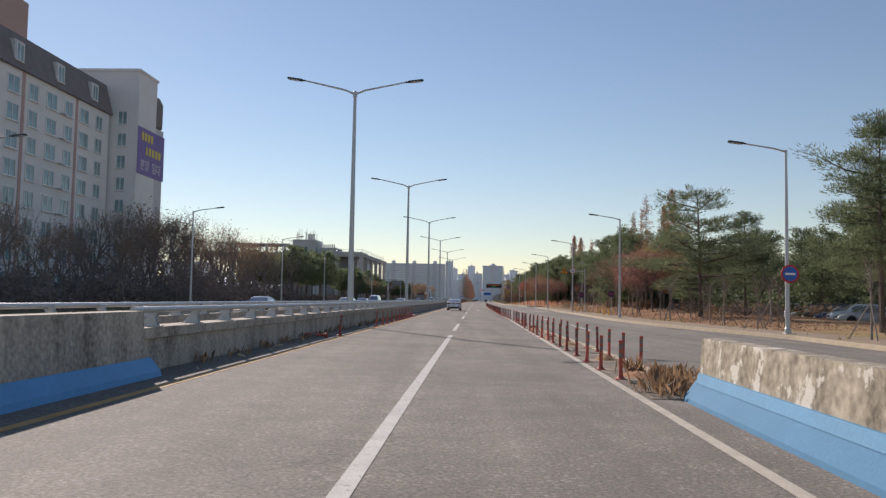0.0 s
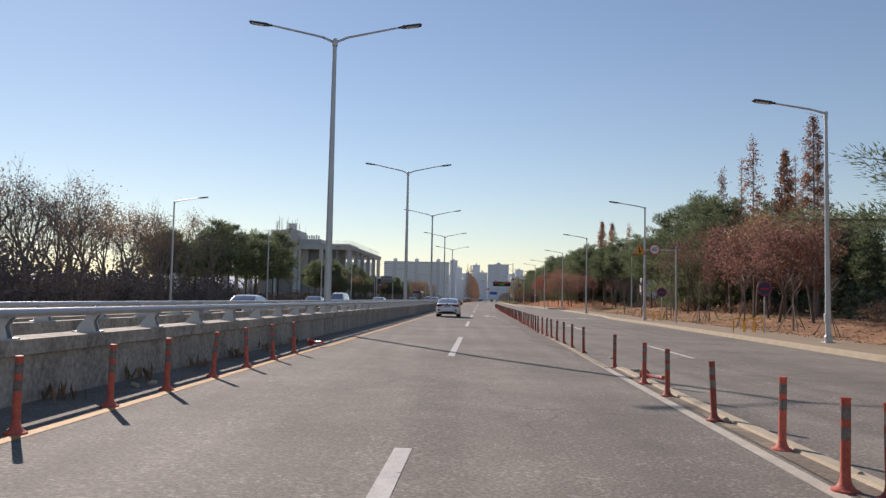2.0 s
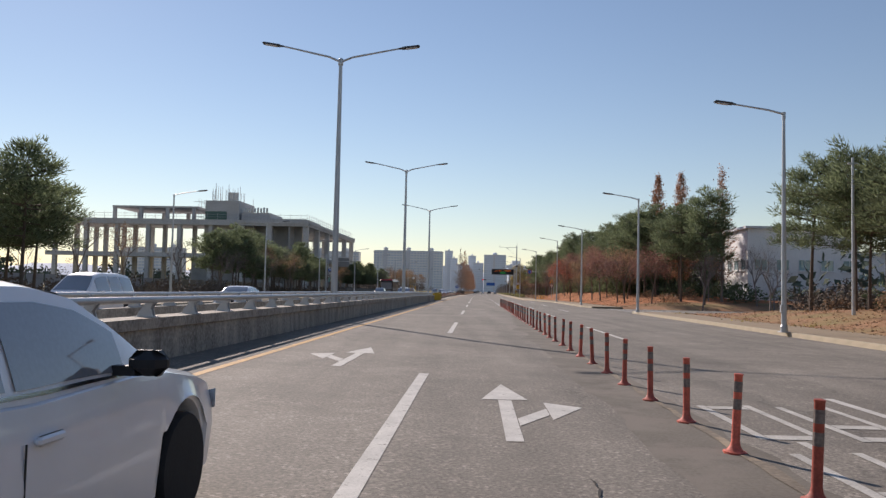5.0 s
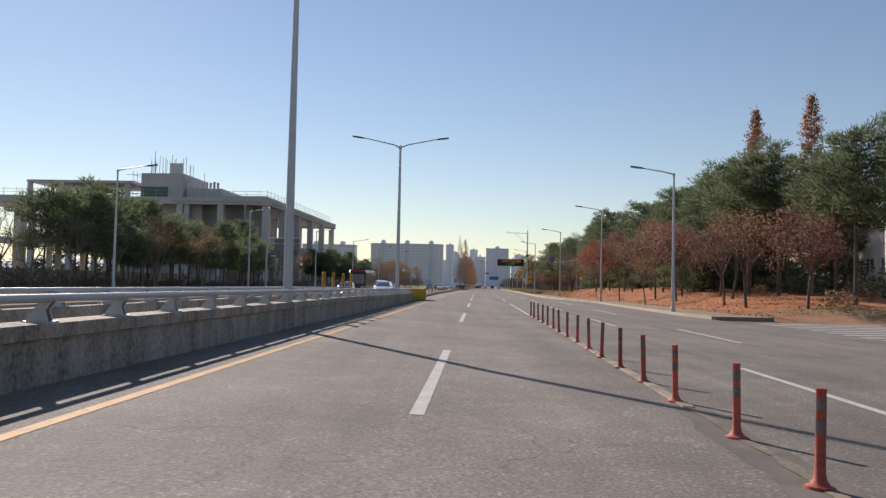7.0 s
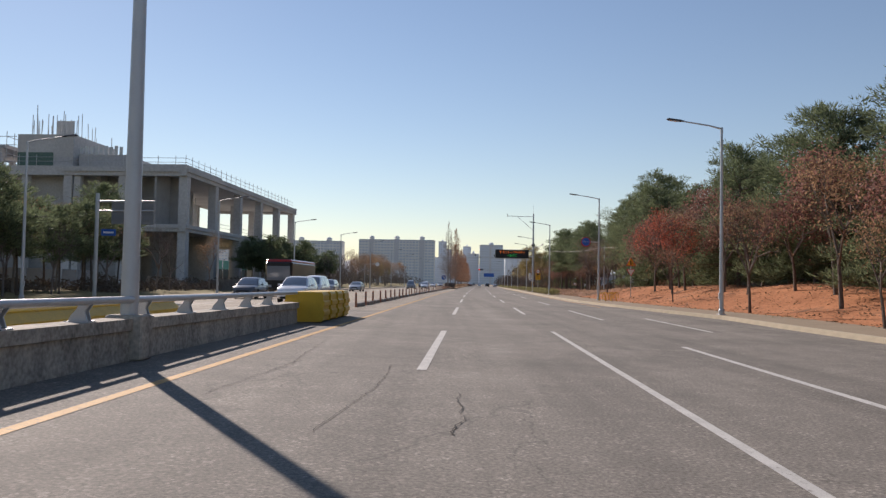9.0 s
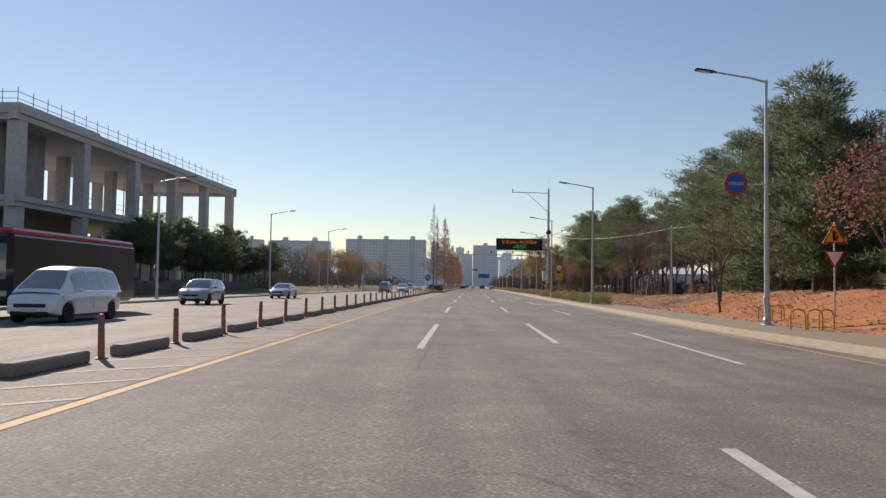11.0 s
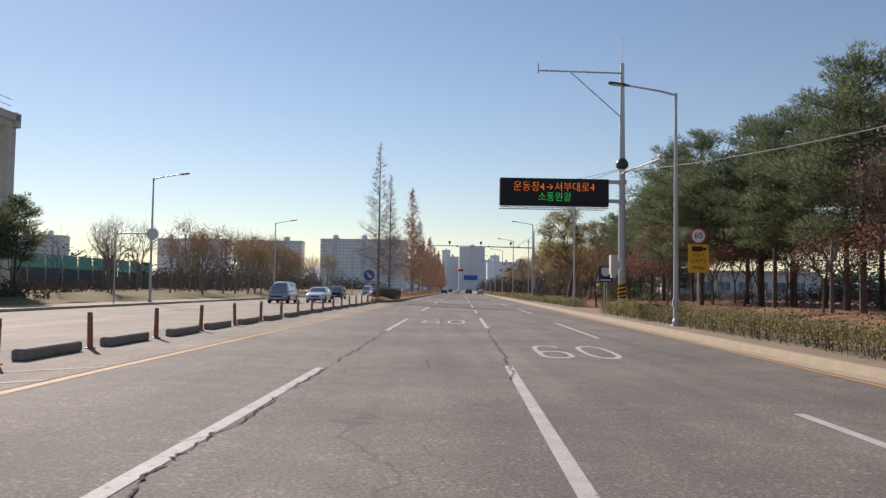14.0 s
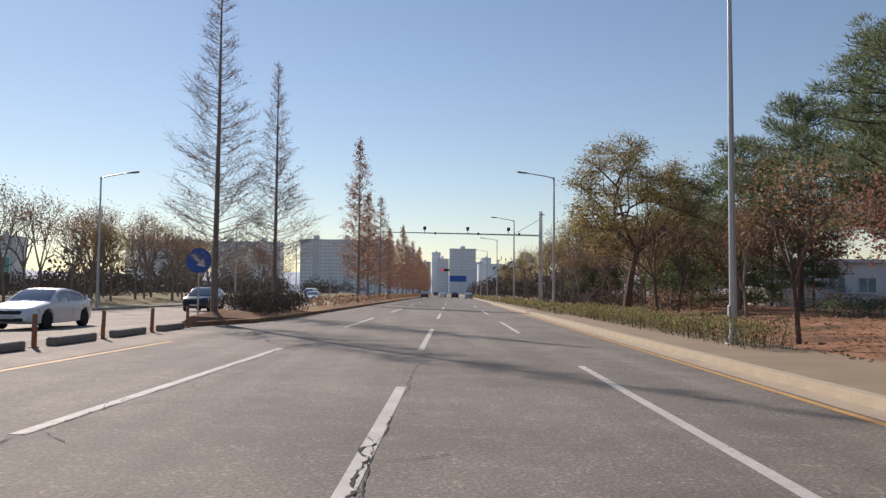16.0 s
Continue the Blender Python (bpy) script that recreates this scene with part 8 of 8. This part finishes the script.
        s.prism([(-0.12, 0), (0.1, 0), (0.0, 0.075), (-0.05, 0.085)], 0.04, Matrix.Translation((0.02, 0.3 * L - L / 2, 1.385)) @ pose(0, 0, 0, 0, 0, 90))
        part("antenna_fin", s, M_TRIM, root)
        s = Shape()
        for sx in (-1, 1):
            s.tube([rear(sx * 0.63, r_z + 0.01, -0.001), rear(sx * 0.60, r_z - 0.2, -0.001), rear(sx * 0.56, r_z - 0.26, -0.001), rear(sx * 0.48, r_z - 0.29, -0.001), rear(sx * 0.24, r_z - 0.295, -0.001), rear(0, r_z - 0.295, -0.001)], 0.004, 4)
        part("boot_gap", s, M_TRIM, root)
    return root


W_, SI, DK, BK = car_paint("white", (0.88, 0.885, 0.90)), car_paint("silver", (0.42, 0.43, 0.45)), car_paint("grey", (0.09, 0.095, 0.105)), car_paint("black", (0.015, 0.016, 0.018))
RD = car_paint("blue", (0.04, 0.07, 0.16))


def road_turn(y):
    return -math.degrees(math.atan((XR(y + 1) - XR(y - 1)) / 2))


lead = car("sedan", SEDAN, W_, "glossy white saloon car with a red rear light strip", True)
lead.matrix_basis = Matrix.Translation(P(-1.72, 97.95 + 2.31, 0)) @ pose(0, 0, 0, 0, 0, road_turn(100) - 0.9)
kinds = {}


def place_car(kind, spec, mtl, label, u, y, oncoming, turn=0.0):
    m = Matrix.Translation(P(u, y, 0)) @ pose(0, 0, 0, 0, 0, road_turn(y) + (180 if oncoming else 0) + turn)
    if (kind, mtl.name) not in kinds:
        kinds[kind, mtl.name] = car(kind, spec, mtl, label)
        kinds[kind, mtl.name].matrix_basis = m
    else:
        copy_thing(kinds[kind, mtl.name], m)


WS, SS, DS, BS = "white saloon car on the oncoming lanes", "silver-grey saloon car on the road", "dark grey saloon car on the road", "black saloon car on the road"
for kind, spec, mtl, label, u, y, onc in (
        ("saloon_car", SEDAN, SI, SS, -16.4, 292, True), ("hatchback", SUV, SI, "silver compact hatchback on the oncoming lanes", -16.2, 269, True),
        ("suv", SUV, W_, "white sport utility vehicle on the oncoming lanes", -10.2, 226, True), ("suv", SUV, DK, "dark grey sport utility vehicle on the oncoming lanes", -16.6, 238, True), ("van", VAN, W_, "white van on the oncoming lanes", -13.0, 245.5, True),
        ("pickup_van", VAN, W_, "white van beyond the barrier", -16.0, 131, True), ("saloon_car", SEDAN, W_, WS, -12.6, 141, True), ("saloon_car", SEDAN, BK, BS, -16.2, 118, True), ("saloon_car", SEDAN, W_, WS, -12.9, 84, True), ("saloon_car", SEDAN, SI, SS, -16.4, 63, True),
        ("saloon_car", SEDAN, W_, WS, -10.5, 352.3, True), ("suv", SUV, BK, "black sport utility vehicle on the oncoming lanes", -13.0, 378.5, True), ("van", VAN, SI, "silver van on the oncoming lanes", -13.4, 350.5, True),
        ("saloon_car", SEDAN, W_, WS, -12.8, 420, True), ("van", VAN, W_, "", -16.0, 436, True), ("saloon_car", SEDAN, DK, DS, -10.0, 462, True), ("saloon_car", SEDAN, SI, SS, -13.2, 478, True), ("suv", SUV, SI, "silver sport utility vehicle on the road", -10.0, 505, True), ("saloon_car", SEDAN, W_, WS, -16.0, 520, True),
        ("saloon_car", SEDAN, BK, BS, -2.2, 512, False), ("suv", SUV, BK, "", 5.2, 522, False), ("saloon_car", SEDAN, SI, SS, 8.2, 498, False), ("saloon_car", SEDAN, W_, WS, 1.7, 556, False), ("saloon_car", SEDAN, DK, DS, 1.6, 600, False), ("suv", SUV, DK, "", -1.8, 625, False), ("saloon_car", SEDAN, W_, WS, 5.2, 640, False)):
    place_car(kind, spec, mtl, label, u, y, onc)
random.seed(21)
for k in range(13):
    mtl = (SI, W_, RD, DK, SI, BK)[k % 6]
    kind, spec = (("parked_saloon", SEDAN), ("parked_suv", SUV))[k % 2]
    place_car(kind, spec, mtl, "car parked under the trees beside the verge", 32.5 + random.uniform(-0.4, 0.4) + 0.32 * (k if k < 8 else 16 - k), 62 + k * 3.1, False, 80)

# coach with a striped front far behind the white vehicles
bus = thing("coach", "dark red-topped coach on the oncoming lanes", "bus", Matrix.Translation(P(-16.4, 251, 0)) @ pose(0, 0, 0, 0, 0, road_turn(251)))
s = Shape()
s.bevel_box((0, 0, 1.85), (2.45, 10.5, 2.7), 0.18)
part("body", s, BK, bus)
s = Shape()
s.bevel_box((0, 0, 3.2), (2.3, 10.3, 0.3), 0.1)
part("roof_band", s, car_paint("red", (0.45, 0.03, 0.03)), bus, "red roof band")
s = Shape()
s.bevel_box((0, -5.23, 2.1), (2.1, 0.06, 1.3), 0.02)
part("windscreen", s, M_CARGLASS, bus)
for x in (-0.85, 0.85):
    s = Shape()
    s.bevel_box((x, -5.26, 0.95), (0.5, 0.05, 0.2), 0.02)
    part("head_lamp", s, M_HEADLAMP, bus)
for y in (-3.2, 3.0):
    for sx in (-1, 1):
        s = Shape()
        s.lathe([(0.3, -0.14), (0.48, -0.14), (0.48, 0.14), (0.3, 0.14)], 24, Matrix.Translation((sx * 1.1, y, 0.48)) @ pose(0, 0, 0, 0, 90, 0))
        part("wheel", s, M_TYRE, bus)

# ---- kerb stones, last ----
kerb_run(22, 157, 1)
kerb_run(176, 356, 1)
s = Shape()
for y0, y1 in ((-60, 22), (356, 900)):
    s.sweep([(0.0, -0.1), (0.0, 0.15), (0.2, 0.17), (0.2, -0.1)], frange(y0, y1, 4), shift=kerb_u)
s.sweep([(-20.8, -0.1), (-20.8, 0.17), (-20.6, 0.15), (-20.6, -0.1)], frange(-60, 900, 5))
solid("kerb", s, M_KERB, "pale concrete kerb along the carriageway", "kerb")
